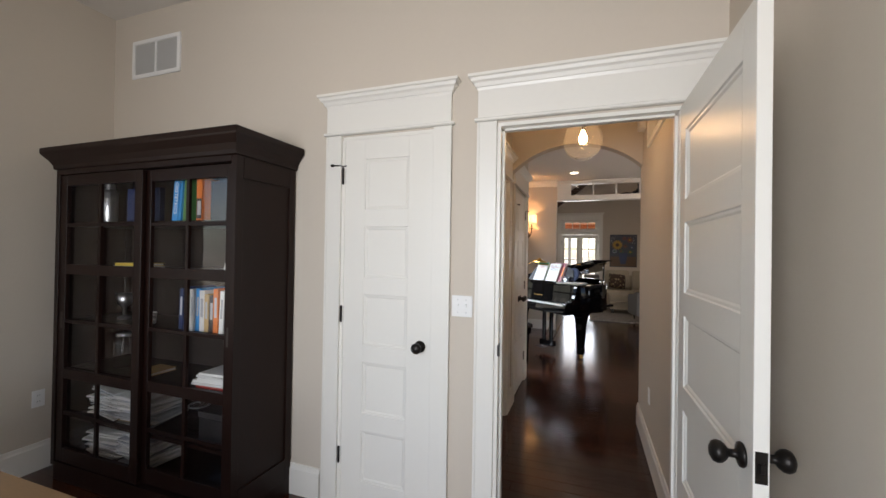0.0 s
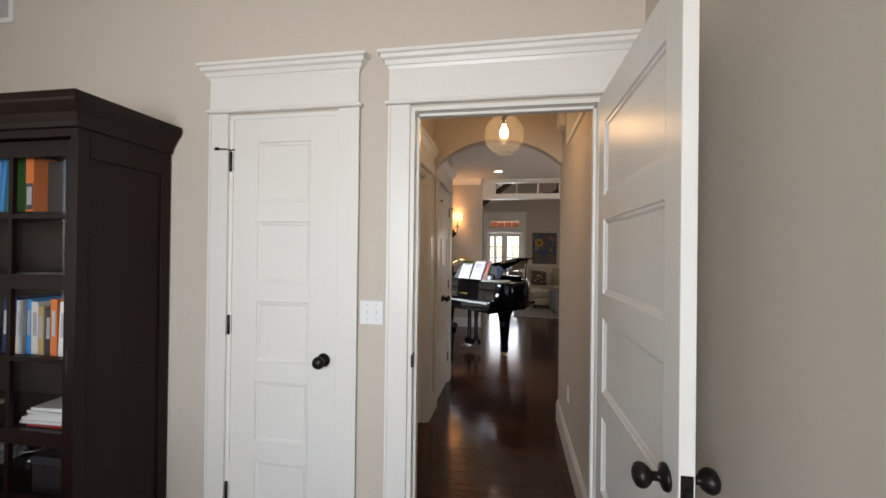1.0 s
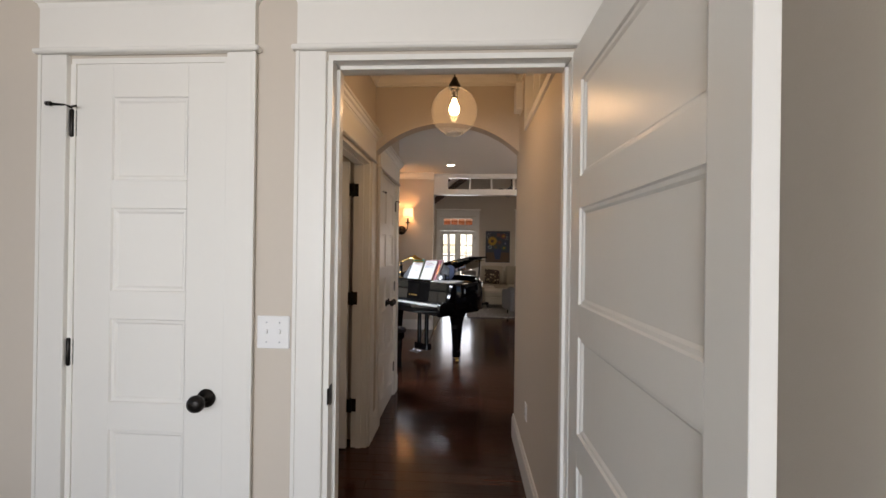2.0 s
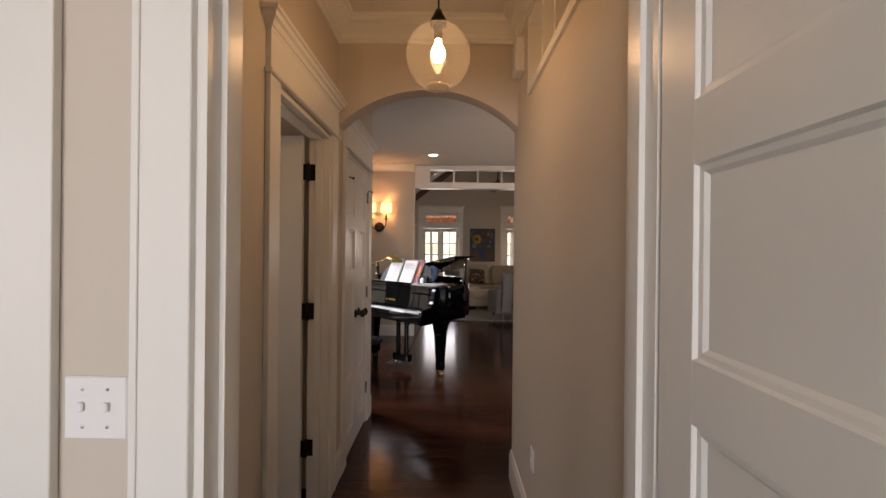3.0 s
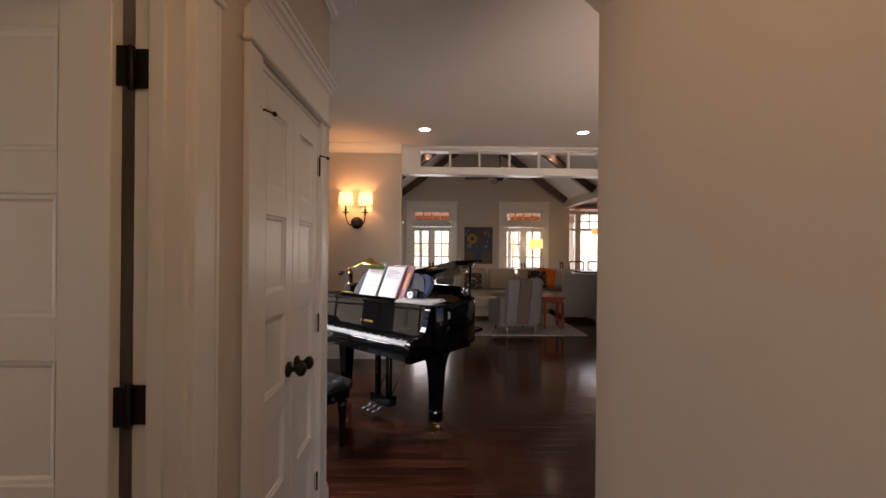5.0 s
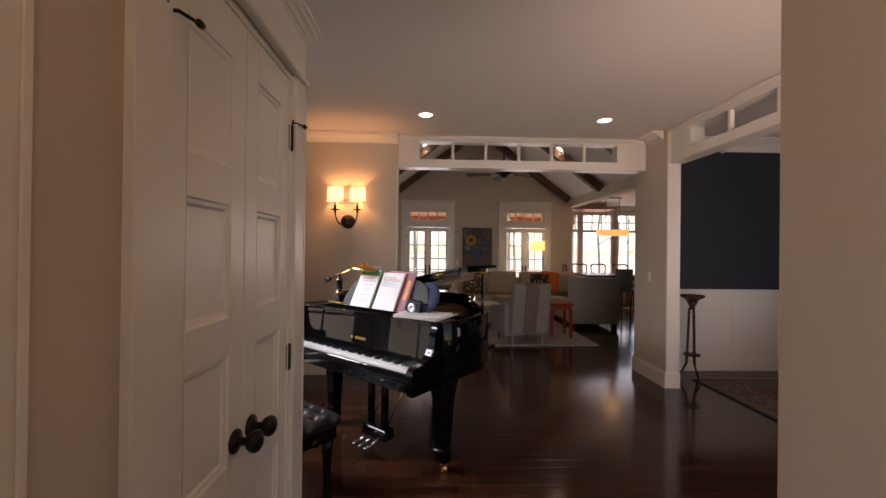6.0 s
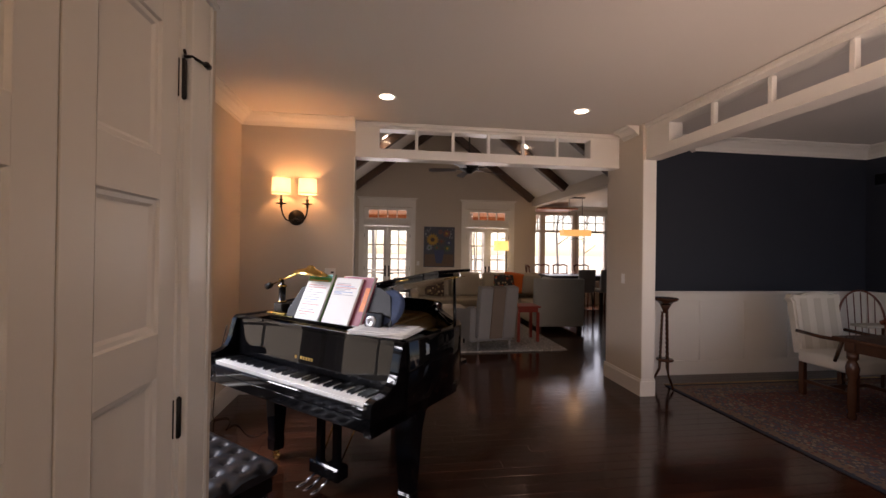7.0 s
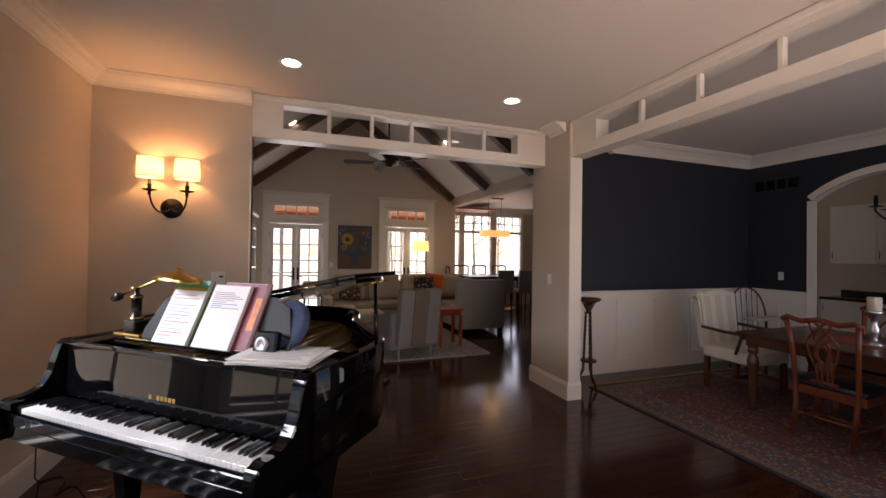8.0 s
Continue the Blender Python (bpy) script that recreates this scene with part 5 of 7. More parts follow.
# music desk
DM = pose(0.06, 0.33, 1.052, -24)
desk = part("music_desk", moved(joined(extruded([(-0.46, 0.0), (0.46, 0.0), (0.46, 0.05), (0.40, 0.20), (0.30, 0.245), (-0.30, 0.245), (-0.40, 0.20), (-0.46, 0.05)], 0, 0.012)), DM @ pose(0, 0, 0, 90)), "desk_satin", pn)
part("desk_ledge", box(-0.46, 0.58, 0.235, 0.345, 1.0445, 1.058, 0.003), "black_lacquer", pn)
part("desk_lip", box(-0.46, 0.58, 0.228, 0.240, 1.0585, 1.070, 0.002), "black_lacquer", pn)

# things on the piano
node_mat("sheet_white", (0.86, 0.85, 0.82), 0.6, var=0.02)
node_mat("print_grey", (0.36, 0.36, 0.40), 0.7)
node_mat("print_blue", (0.15, 0.28, 0.55), 0.7)
node_mat("print_red", (0.60, 0.12, 0.12), 0.7)
node_mat("cover_green", (0.10, 0.30, 0.05), 0.5, var=0.3, scale=30)
node_mat("cover_teal", (0.08, 0.36, 0.33), 0.5, var=0.1)
node_mat("cover_maroon", (0.32, 0.07, 0.10), 0.5, var=0.1)
node_mat("cover_orange", (0.80, 0.22, 0.05), 0.5, var=0.3, scale=40)
node_mat("device_blue", (0.05, 0.075, 0.15), 0.75, var=0.4, scale=60, bump=0.4, bscale=160)
rp = random.Random(3)


def music_book(x, w, h, label, cover, lines, y=0.262):
    b = thing("music_book", PM @ pose(x, y, 1.0595, -26), label, "music book", "books on the piano")
    part("page_block", box(0, w, 0.004, 0.016, 0, h, 0.001), "paper", b)
    part("back_cover", box(-0.004, w + 0.006, 0.0165, 0.019, 0, h + 0.004), cover, b)
    part("open_page", box(0.002, w - 0.002, 0.0, 0.0036, 0.002, h - 0.002), "sheet_white", b)
    for i, (za, zb, xa, xb, m) in enumerate(lines):
        part("print_bar", box(w * xa, w * xb, -0.0008, -0.0002, h * za, h * zb), m, b)
    return b


def text_lines(n, lo, hi, seed):
    r = random.Random(seed)
    return [(lo + (hi - lo) * i / n, lo + (hi - lo) * i / n + 0.010, 0.10, r.uniform(0.35, 0.9), r.choice(["print_grey", "print_grey", "print_blue", "print_red"])) for i in range(n)]


m1 = music_book(-0.245, 0.225, 0.315, "open song book with green and teal header", "cover_green", text_lines(14, 0.06, 0.80, 1))
part("header", box(0.003, 0.222, -0.0022, -0.0009, 0.262, 0.312), "cover_green", m1, "green picture band")
part("header_bar", box(0.003, 0.222, -0.0030, -0.0023, 0.290, 0.312), "cover_teal", m1)
part("header_bar", box(0.02, 0.20, -0.0038, -0.0031, 0.266, 0.272), "cover_orange", m1)
m2 = music_book(0.02, 0.225, 0.300, "white music sheet clipped on a maroon book", "cover_maroon", text_lines(9, 0.62, 0.90, 2), 0.258)
m3 = music_book(0.055, 0.265, 0.312, "maroon music book with orange and yellow edge", "cover_maroon", [], 0.285)
part("edge_print", box(0.222, 0.260, -0.0022, -0.0010, 0.09, 0.24), "cover_orange", m3)
part("cover_face", box(0.0025, 0.2625, -0.0009, -0.0002, 0.003, 0.308), "cover_maroon", m3)
spk = thing("round_headphone_case", PM @ pose(0.44, 0.335, 1.0595, -30), "mottled blue rounded case leaning on the music desk", "case")
part("shell", moved(lathe([(0.0, -0.02), (0.10, -0.02), (0.12, -0.008), (0.12, 0.01), (0.10, 0.02), (0.0, 0.024)], 32, False), pose(0, 0, 0.121, 90)), "device_blue", spk)
dv = thing("metronome", PM @ pose(0.375, 0.262, 1.0595, -14, 0, 8), "small black metronome with a silver dial", "metronome")
part("body", box(0, 0.11, 0, 0.045, 0, 0.10, 0.008), "ebony", dv)
part("dial", moved(lathe([(0.0, 0), (0.032, 0), (0.034, 0.005), (0.026, 0.008), (0.012, 0.008), (0.010, 0.005), (0.0, 0.005)], 28, False), pose(0.045, 0, 0.045, 90)), "silver", dv)
pc = thing("pencil", PM @ pose(-0.40, 0.252, 1.0635, 0, 90, 0), "yellow pencil lying on the desk ledge", "pencil")
part("shaft", lathe([(0.0, 0), (0.004, 0), (0.004, 0.15), (0.001, 0.172)], 6), "book_yellow", pc)
part("ferrule", moved(lathe([(0.0, 0), (0.0042, 0), (0.0042, 0.012), (0.0, 0.012)], 8, False), pose(0, 0, -0.0125)), "brass", pc)
fo = thing("sheet_music_pile", PM @ pose(0.53, 0.29, 1.053, 0, 0, 12), "fanned pile of loose sheet music on the piano", "papers")
for i in range(7):
    part("sheet", moved(box(-0.17, 0.17, -0.125, 0.125, 0, 0.0026, 0.0005), pose(rp.uniform(-0.02, 0.02), rp.uniform(-0.015, 0.015), i * 0.0032, 0, 0, rp.uniform(-7, 7))), rp.choice(["paper", "sheet_white", "book_white"]), fo)
part("print_bar", joined(*[box(-0.13, 0.13 - 0.02 * (i % 3), -0.09 + i * 0.022, -0.086 + i * 0.022, 0.0227, 0.0231) for i in range(8)]), "print_grey", fo)
# brass bank lamp
LB = PM @ pose(-0.50, 0.36, TOP + 0.001)
bl = thing("piano_lamp", LB, "brass piano lamp with counterweighted arm on the piano", "lamp")
part("base", box(-0.10, 0.10, -0.055, 0.055, 0.0, 0.018, 0.006), "brass", bl)
part("base_block", box(-0.045, 0.045, -0.038, 0.038, 0.0182, 0.08, 0.006), "ebony", bl)
part("column", moved(lathe([(0.0, 0), (0.030, 0), (0.030, 0.012), (0.024, 0.016), (0.024, 0.15), (0.030, 0.154), (0.030, 0.165), (0.012, 0.18), (0.012, 0.215), (0.0, 0.22)], 24, False), pose(0, 0, 0.0805) @ Matrix.Diagonal((1, 1, 0.72, 1))), "ebony", bl)
for z in (0.083, 0.190):
    part("collar", moved(lathe([(0.025, 0), (0.031, 0), (0.031, 0.010), (0.025, 0.010), (0.025, 0)], 24, False), pose(0, 0, z)), "brass", bl)
part("arm", tube([(-0.13, 0, 0.195), (0.0, 0, 0.238), (0.28, 0, 0.325)], 0.007, 10), "brass", bl)
part("counterweight", moved(lathe([(0.0, 0), (0.018, 0), (0.022, 0.01), (0.022, 0.05), (0.012, 0.06), (0.0, 0.06)], 18, False), pose(-0.13, 0, 0.195, 0, -108)), "ebony", bl)
part("knob", moved(lathe([(0.0, 0), (0.012, 0), (0.012, 0.012), (0.0, 0.014)], 14, False), pose(0, -0.012, 0.238, 90)), "brass", bl)
sd = moved(lathe([(0.012, 0.055), (0.020, 0.05), (0.030, 0.035), (0.075, 0.022), (0.11, 0.0), (0.108, -0.003), (0.072, 0.017), (0.0, 0.03)], 32, False), Matrix.Diagonal((1.45, 0.72, 1, 1)))
part("shade", moved(sd, pose(0.30, 0, 0.292, 0, 4)), "brass", bl, "oval brass shade")

# ---- piano bench ----
node_mat("black_leather", (0.012, 0.012, 0.014), 0.32, var=0.15, scale=8, bump=0.35, bscale=140)
bn = thing("piano_bench", PM @ pose(-0.08, -0.42, 0), "black tufted leather piano bench on four legs", "bench")
part("frame", box(-0.36, 0.36, -0.175, 0.175, 0.36, 0.44, 0.006), "black_lacquer", bn)
cu_ = bmesh.new()
NX, NYY = 60, 32
bt = [(-0.36 + 0.72 * (i + 0.5) / 6 + (0.06 if j % 2 else 0), -0.175 + 0.35 * (j + 0.5) / 4) for i in range(6) for j in range(4)]
grid = []
for i in range(NX + 1):
    row = []
    for j in range(NYY + 1):
        x, y = -0.375 + 0.75 * i / NX, -0.19 + 0.38 * j / NYY
        e = min(0.375 - abs(x), 0.19 - abs(y))
        zz = 0.515 - 0.03 * math.exp(-e / 0.012)
        for bx_, by_ in bt:
            d2 = (x - bx_) ** 2 + (y - by_) ** 2
            zz -= 0.026 * math.exp(-d2 / 0.0006)
            zz -= 0.006 * math.exp(-d2 / 0.004)
        row.append(cu_.verts.new((x, y, zz)))
    grid.append(row)
for i in range(NX):
    for j in range(NYY):
        cu_.faces.new((grid[i][j], grid[i + 1][j], grid[i + 1][j + 1], grid[i][j + 1])).smooth = True
edge = [grid[i][0] for i in range(NX + 1)] + [grid[NX][j] for j in range(1, NYY + 1)] + [grid[i][NYY] for i in range(NX - 1, -1, -1)] + [grid[0][j] for j in range(NYY - 1, 0, -1)]
low = [cu_.verts.new((v.co.x * 0.985, v.co.y * 0.985, 0.4405)) for v in edge]
for i in range(len(edge)):
    cu_.faces.new((edge[i], low[i], low[(i + 1) % len(edge)], edge[(i + 1) % len(edge)]))
cushion = part("cushion", cu_, "black_leather", bn, "button-tufted black leather seat")
for bx_, by_ in bt:
    if abs(bx_) < 0.36:
        part("button", moved(lathe([(0.0, 0.004), (0.007, 0.003), (0.009, 0), (0.0, -0.003)], 10, False), pose(bx_, by_, 0.488)), "black_leather", cushion)
for sx in (-1, 1):
    for sy in (-1, 1):
        part("leg", moved(lathe([(0.0, 0), (0.020, 0), (0.024, 0.02), (0.020, 0.04), (0.026, 0.20), (0.034, 0.30), (0.036, 0.36)], 14), pose(sx * 0.315, sy * 0.135, 0)), "black_lacquer", bn)
    part("height_knob", moved(lathe([(0.0, 0), (0.012, 0), (0.012, 0.02), (0.026, 0.022), (0.028, 0.034), (0.0, 0.04)], 18, False), pose(sx * 0.36, 0, 0.40, 0, 90 * sx)), "black_lacquer", bn)
# cable on the floor by the wall
cb = thing("power_cable", pose(0, 0, 0), "thin black cable looped on the floor behind the piano", "cable")
part("cord", tube([(-1.05 + 0.5 * t + 0.05 * math.sin(9 * t), 5.55 - 0.35 * t + 0.08 * math.sin(14 * t), 0.006) for t in [i / 30 for i in range(31)]], 0.004, 6), "ebony", cb)
part("hanging_cord", tube([(-0.75, 5.0, 0.95), (-0.90, 5.2, 0.55), (-1.0, 5.4, 0.1), (-1.05, 5.55, 0.006)], 0.004, 6), "ebony", cb)

# ---- living room ----
node_mat("sofa_cream", (0.50, 0.43, 0.32), 0.9, var=0.08, scale=5, bump=0.4, bscale=300, grain=0.06, gscale=160)
node_mat("sofa_grey", (0.36, 0.36, 0.33), 0.9, var=0.08, scale=5, bump=0.4, bscale=300, grain=0.06, gscale=160)
node_mat("chair_grey", (0.24, 0.225, 0.215), 0.9, var=0.08, scale=5, bump=0.4, bscale=300)
node_mat("chair_brown", (0.17, 0.125, 0.095), 0.9, var=0.08, scale=5, bump=0.4, bscale=300)
node_mat("orange_cloth", (0.75, 0.15, 0.02), 0.85, var=0.08, scale=6, bump=0.3, bscale=250)
node_mat("red_paint", (0.30, 0.035, 0.02), 0.4, var=0.1, scale=5)
node_mat("dark_leg", (0.02, 0.012, 0.008), 0.4, var=0.1)
node_mat("cherry", (0.13, 0.030, 0.012), 0.28, var=0.25, scale=4, grain=0.2, gscale=30, stretch=(1, 1, 0.3))
node_mat("walnut", (0.075, 0.030, 0.016), 0.25, var=0.25, scale=3, grain=0.2, gscale=26)
node_mat("linen_white", (0.66, 0.62, 0.54), 0.9, var=0.05, bump=0.3, bscale=300)
node_mat("linen_stripe", (0.55, 0.51, 0.43), 0.9, var=0.05, bump=0.3, bscale=300)
node_mat("stool_grey", (0.35, 0.35, 0.35), 0.85, var=0.06, bump=0.3, bscale=250)
glow_mat("lamp_yellow", (1.0, 0.62, 0.16), 0.34)
glow_mat("lamp_amber", (1.0, 0.50, 0.14), 0.22)


def spotted(name, base, dots, scale=9.0, size=0.33, rough=0.9):
    """Cloth with a printed pattern of coloured spots on a plain ground."""
    m = node_mat(name, base, rough, var=0.1, bump=0.3, bscale=200)
    nt = m.node_tree
    b = nt.nodes["Principled BSDF"]
    old = b.inputs["Base Color"].links[0].from_socket
    tc = nt.nodes.new("ShaderNodeTexCoord")
    v = nt.nodes.new("ShaderNodeTexVoronoi")
    v.inputs["Scale"].default_value = scale
    nt.links.new(tc.outputs["Object"], v.inputs["Vector"])
    ramp = nt.nodes.new("ShaderNodeValToRGB")
    ramp.color_ramp.interpolation = "CONSTANT"
    sep = nt.nodes.new("ShaderNodeSeparateColor")
    nt.links.new(v.outputs["Color"], sep.inputs[0])
    nt.links.new(sep.outputs[0], ramp.inputs[0])
    for i, c in enumerate(dots):
        e = ramp.color_ramp.elements[i] if i < 2 else ramp.color_ramp.elements.new(i / len(dots))
        e.position, e.color = i / len(dots), (*c, 1)
    lt_ = nt.nodes.new("ShaderNodeMath")
    lt_.operation = "LESS_THAN"
    lt_.inputs[1].default_value = size
    nt.links.new(v.outputs["Distance"], lt_.inputs[0])
    mx = nt.nodes.new("ShaderNodeMix")
    mx.data_type = "RGBA"
    nt.links.new(lt_.outputs[0], mx.inputs["Factor"])
    nt.links.new(old, mx.inputs["A"])
    nt.links.new(ramp.outputs[0], mx.inputs["B"])
    nt.links.new(mx.outputs["Result"], b.inputs["Base Color"])
    return m


spotted("floral_cloth", (0.035, 0.03, 0.03), [(0.55, 0.10, 0.03), (0.55, 0.42, 0.22), (0.10, 0.16, 0.06), (0.40, 0.30, 0.20)], 16, 0.40)
spotted("suzani_cloth", (0.09, 0.06, 0.045), [(0.55, 0.45, 0.28), (0.30, 0.24, 0.12)], 13, 0.36)
spotted("shag_grey", (0.30, 0.28, 0.25), [(0.20, 0.19, 0.17), (0.46, 0.43, 0.38), (0.30, 0.28, 0.25)], 26, 0.45)
spotted("oriental_field", (0.12, 0.042, 0.034), [(0.19, 0.050, 0.036), (0.06, 0.068, 0.10), (0.23, 0.165, 0.115), (0.15, 0.060, 0.045), (0.070, 0.045, 0.045)], 38, 0.52)
spotted("oriental_border", (0.085, 0.070, 0.075), [(0.20, 0.070, 0.050), (0.26, 0.20, 0.145), (0.070, 0.085, 0.12), (0.17, 0.115, 0.09)], 36, 0.50)
spotted("oriental_guard", (0.17, 0.115, 0.080), [(0.14, 0.045, 0.032), (0.05, 0.06, 0.08), (0.17, 0.125, 0.085)], 34, 0.42)
node_mat("rug_navy", (0.018, 0.024, 0.040), 0.9, var=0.2, scale=8, bump=0.3, bscale=300)


def pillow(name, m, w, h, t, mat, label, group=""):
    bm = bmesh.new()
    n = 10
    g = {}
    for s in (1, -1):
        for i in range(n + 1):
            for j in range(n + 1):
                u, v = 2 * i / n - 1, 2 * j / n - 1
                edge = i in (0, n) or j in (0, n)
                k = ((1 - u ** 4) * (1 - v ** 4)) ** 0.5
                pin = 1 - 0.06 * (u * u * v * v)
                if edge and s < 0:
                    g[s, i, j] = g[1, i, j]
                else:
                    g[s, i, j] = bm.verts.new((u * w / 2 * pin, -s * t / 2 * k, v * h / 2 * pin))
        for i in range(n):
            for j in range(n):
                q = [g[s, i, j], g[s, i + 1, j], g[s, i + 1, j + 1], g[s, i, j + 1]]
                bm.faces.new(q if s > 0 else q[::-1]).smooth = True
    p = thing(name, m, label, "cushion", group)
    part("cover", bm, mat, p)
    part("piping", tube([(math.copysign(abs(math.cos(a)) ** 0.25, math.cos(a)) * w * 0.48, 0, math.copysign(abs(math.sin(a)) ** 0.25, math.sin(a)) * h * 0.48) for a in [2 * math.pi * i / 40 for i in range(41)]], 0.004, 6), mat, p)
    return p


rg = thing("area_rug", pose(0, 0, 0), "pale grey flecked shag rug in the living room", "rug")
part("rug_body", box(0.75, 3.28, 7.70, 10.2, 0.002, 0.026, 0.006), "shag_grey", rg)
part("backing", box(0.76, 3.27, 7.71, 10.19, 0.0005, 0.0018), "dark_leg", rg)

# striped armchair with its back to the foyer
ac = thing("armchair", pose(2.05, 8.00, 0.026, 0, 0, 12), "grey and brown striped upholstered armchair", "armchair")
part("seat_base", soft(box(-0.34, 0.34, -0.25, 0.36, 0.14, 0.36), 0.02), "chair_grey", ac)
part("seat_cushion", soft(box(-0.25, 0.25, -0.18, 0.38, 0.362, 0.48), 0.035), "chair_grey", ac)
for x0, x1, mt in ((-0.315, -0.115, "chair_grey"), (-0.115, 0.105, "chair_brown"), (0.105, 0.315, "chair_grey")):
    bk2 = moved(box(x0 + 0.0005, x1 - 0.0005, -0.07, 0.07, 0, 0.80, 0.012), pose(0, -0.27, 0.20, 9))
    part("backrest", bk2, mt, ac)
for s in (-1, 1):
    arm = extruded([(-0.26, 0.14), (0.34, 0.14), (0.36, 0.50), (0.33, 0.58), (0.05, 0.60), (-0.20, 0.68), (-0.30, 0.66)], -0.05, 0.05, 0.018)
    part("arm", moved(arm, pose(s * 0.355, 0, 0) @ Matrix(((0, 0, 1, 0), (1, 0, 0, 0), (0, 1, 0, 0), (0, 0, 0, 1)))), "chair_grey" if s < 0 else "chair_brown", ac)
for sx in (-1, 1):
    for y in (-0.26, 0.30):
        part("leg", moved(lathe([(0.014, 0), (0.026, 0.14)], 10), pose(sx * 0.27, y, 0)), "chair_grey" if y < 0 else "dark_leg", ac)

# red side table
st2 = thing("side_table", pose(2.83, 8.42, 0.026), "small red painted wooden side table on the rug", "side table")
part("tabletop", box(-0.21, 0.21, -0.21, 0.21, 0.575, 0.605, 0.005), "red_paint", st2)
part("apron", joined(box(-0.17, 0.17, -0.18, -0.16, 0.50, 0.574), box(-0.17, 0.17, 0.16, 0.18, 0.50, 0.574), box(-0.18, -0.16, -0.16, 0.16, 0.50, 0.574), box(0.16, 0.18, -0.16, 0.16, 0.50, 0.574)), "red_paint", st2)
for sx in (-1, 1):
    for sy in (-1, 1):
        part("leg", box(sx * 0.17 - 0.023, sx * 0.17 + 0.023, sy * 0.17 - 0.023, sy * 0.17 + 0.023, 0, 0.4995, 0.003), "red_paint", st2)

# sectional sofa
sf = thing("sectional_sofa", pose(0, 0, 0.0), "cream and grey upholstered corner sofa with loose cushions", "sofa")
part("base", soft(box(1.15, 4.28, 10.35, 11.25, 0.10, 0.34), 0.02), "sofa_cream", sf)
part("wing_base", soft(box(3.36, 4.28, 9.30, 10.345, 0.10, 0.34), 0.02), "sofa_cream", sf)
part("back_frame", soft(box(1.15, 4.28, 11.08, 11.32, 0.341, 0.90), 0.04), "sofa_cream", sf)
part("wing_back", soft(box(4.06, 4.30, 9.32, 11.07, 0.341, 0.92), 0.04), "sofa_grey", sf)
part("end_panel", soft(box(3.30, 4.30, 9.14, 9.295, 0.10, 1.03), 0.025), "sofa_grey", sf)
part("arm", soft(box(0.98, 1.145, 10.35, 11.30, 0.10, 0.64), 0.03), "sofa_cream", sf)
for x0, x1 in ((1.16, 1.92), (1.93, 2.68), (2.69, 3.42)):
    part("seat_cushion", soft(box(x0, x1, 10.33, 11.06, 0.342, 0.50), 0.035), "sofa_cream", sf)
for y0, y1 in ((9.30, 9.88), (9.89, 10.60)):
    part("seat_cushion", soft(box(3.43, 4.05, y0, y1, 0.342, 0.50), 0.035), "sofa_cream", sf)
for i, x0 in enumerate((1.18, 1.94, 2.70, 3.40)):
    part("back_cushion", moved(soft(box(0, 0.68, -0.10, 0.10, 0, 0.56), 0.06), pose(x0, 10.98, 0.49, -10)), "sofa_cream", sf)
for y0 in (9.40, 10.0):
    part("back_cushion", moved(soft(box(-0.09, 0.09, 0, 0.56, 0, 0.50), 0.06), pose(3.97, y0, 0.49, 0, 9)), "sofa_grey", sf)
for x, y in ((3.38, 9.2), (4.22, 9.2), (4.22, 11.2), (1.05, 11.2), (1.05, 10.42), (3.38, 10.3)):
    part("foot", box(x - 0.04, x + 0.04, y - 0.04, y + 0.04, 0, 0.0995, 0.004), "dark_leg", sf)
pillow("throw_pillow", pose(3.10, 10.62, 0.80, -16, 0, -6), 0.46, 0.46, 0.16, "floral_cloth", "dark floral throw pillow on the sofa", "sofa pillows")
pillow("throw_pillow", pose(3.36, 10.72, 0.83, -14, 8, -14), 0.48, 0.48, 0.15, "orange_cloth", "bright orange throw pillow on the sofa", "sofa pillows")
pillow("throw_pillow", pose(3.72, 10.55, 0.80, -14, 0, -40), 0.46, 0.46, 0.15, "sofa_cream", "cream throw pillow in the sofa corner", "sofa pillows")
pillow("throw_pillow", pose(1.50, 10.60, 0.75, -22, 6, 10), 0.46, 0.44, 0.16, "suzani_cloth", "brown and cream patterned throw pillow", "sofa pillows")
ot = thing("ottoman", pose(1.58, 9.35, 0.026), "cream upholstered ottoman in front of the sofa", "ottoman")
part("cushion", soft(box(-0.36, 0.36, -0.32, 0.32, 0.28, 0.46), 0.04), "sofa_cream", ot)
part("base", soft(box(-0.35, 0.35, -0.31, 0.31, 0.10, 0.279), 0.015), "sofa_cream", ot)
for sx in (-1, 1):
    for sy in (-1, 1):
        part("foot", box(sx * 0.28 - 0.03, sx * 0.28 + 0.03, sy * 0.24 - 0.03, sy * 0.24 + 0.03, 0, 0.0995, 0.003), "dark_leg", ot)
ch_ = thing("chaise", pose(1.25, 10.0, 0), "cream upholstered chaise end of the corner sofa", "chaise")
part("base", soft(box(-0.40, 0.30, -0.20, 0.33, 0.06, 0.34), 0.02), "sofa_cream", ch_)
part("cushion", soft(box(-0.40, 0.30, -0.20, 0.315, 0.341, 0.49), 0.035), "sofa_cream", ch_)
for sx, sy in ((-0.34, -0.14), (0.24, -0.14), (-0.34, 0.25), (0.24, 0.25)):
    part("foot", box(sx - 0.03, sx + 0.03, sy - 0.03, sy + 0.03, 0.0, 0.0595), "dark_leg", ch_)
thw = thing("throw_blanket", pose(0.80, 11.12, 0), "dark grey throw bundled on a low stool by the doors", "blanket")
part("folds", soft(box(-0.22, 0.24, -0.13, 0.13, 0.62, 0.90), 0.06), "chair_grey", thw)
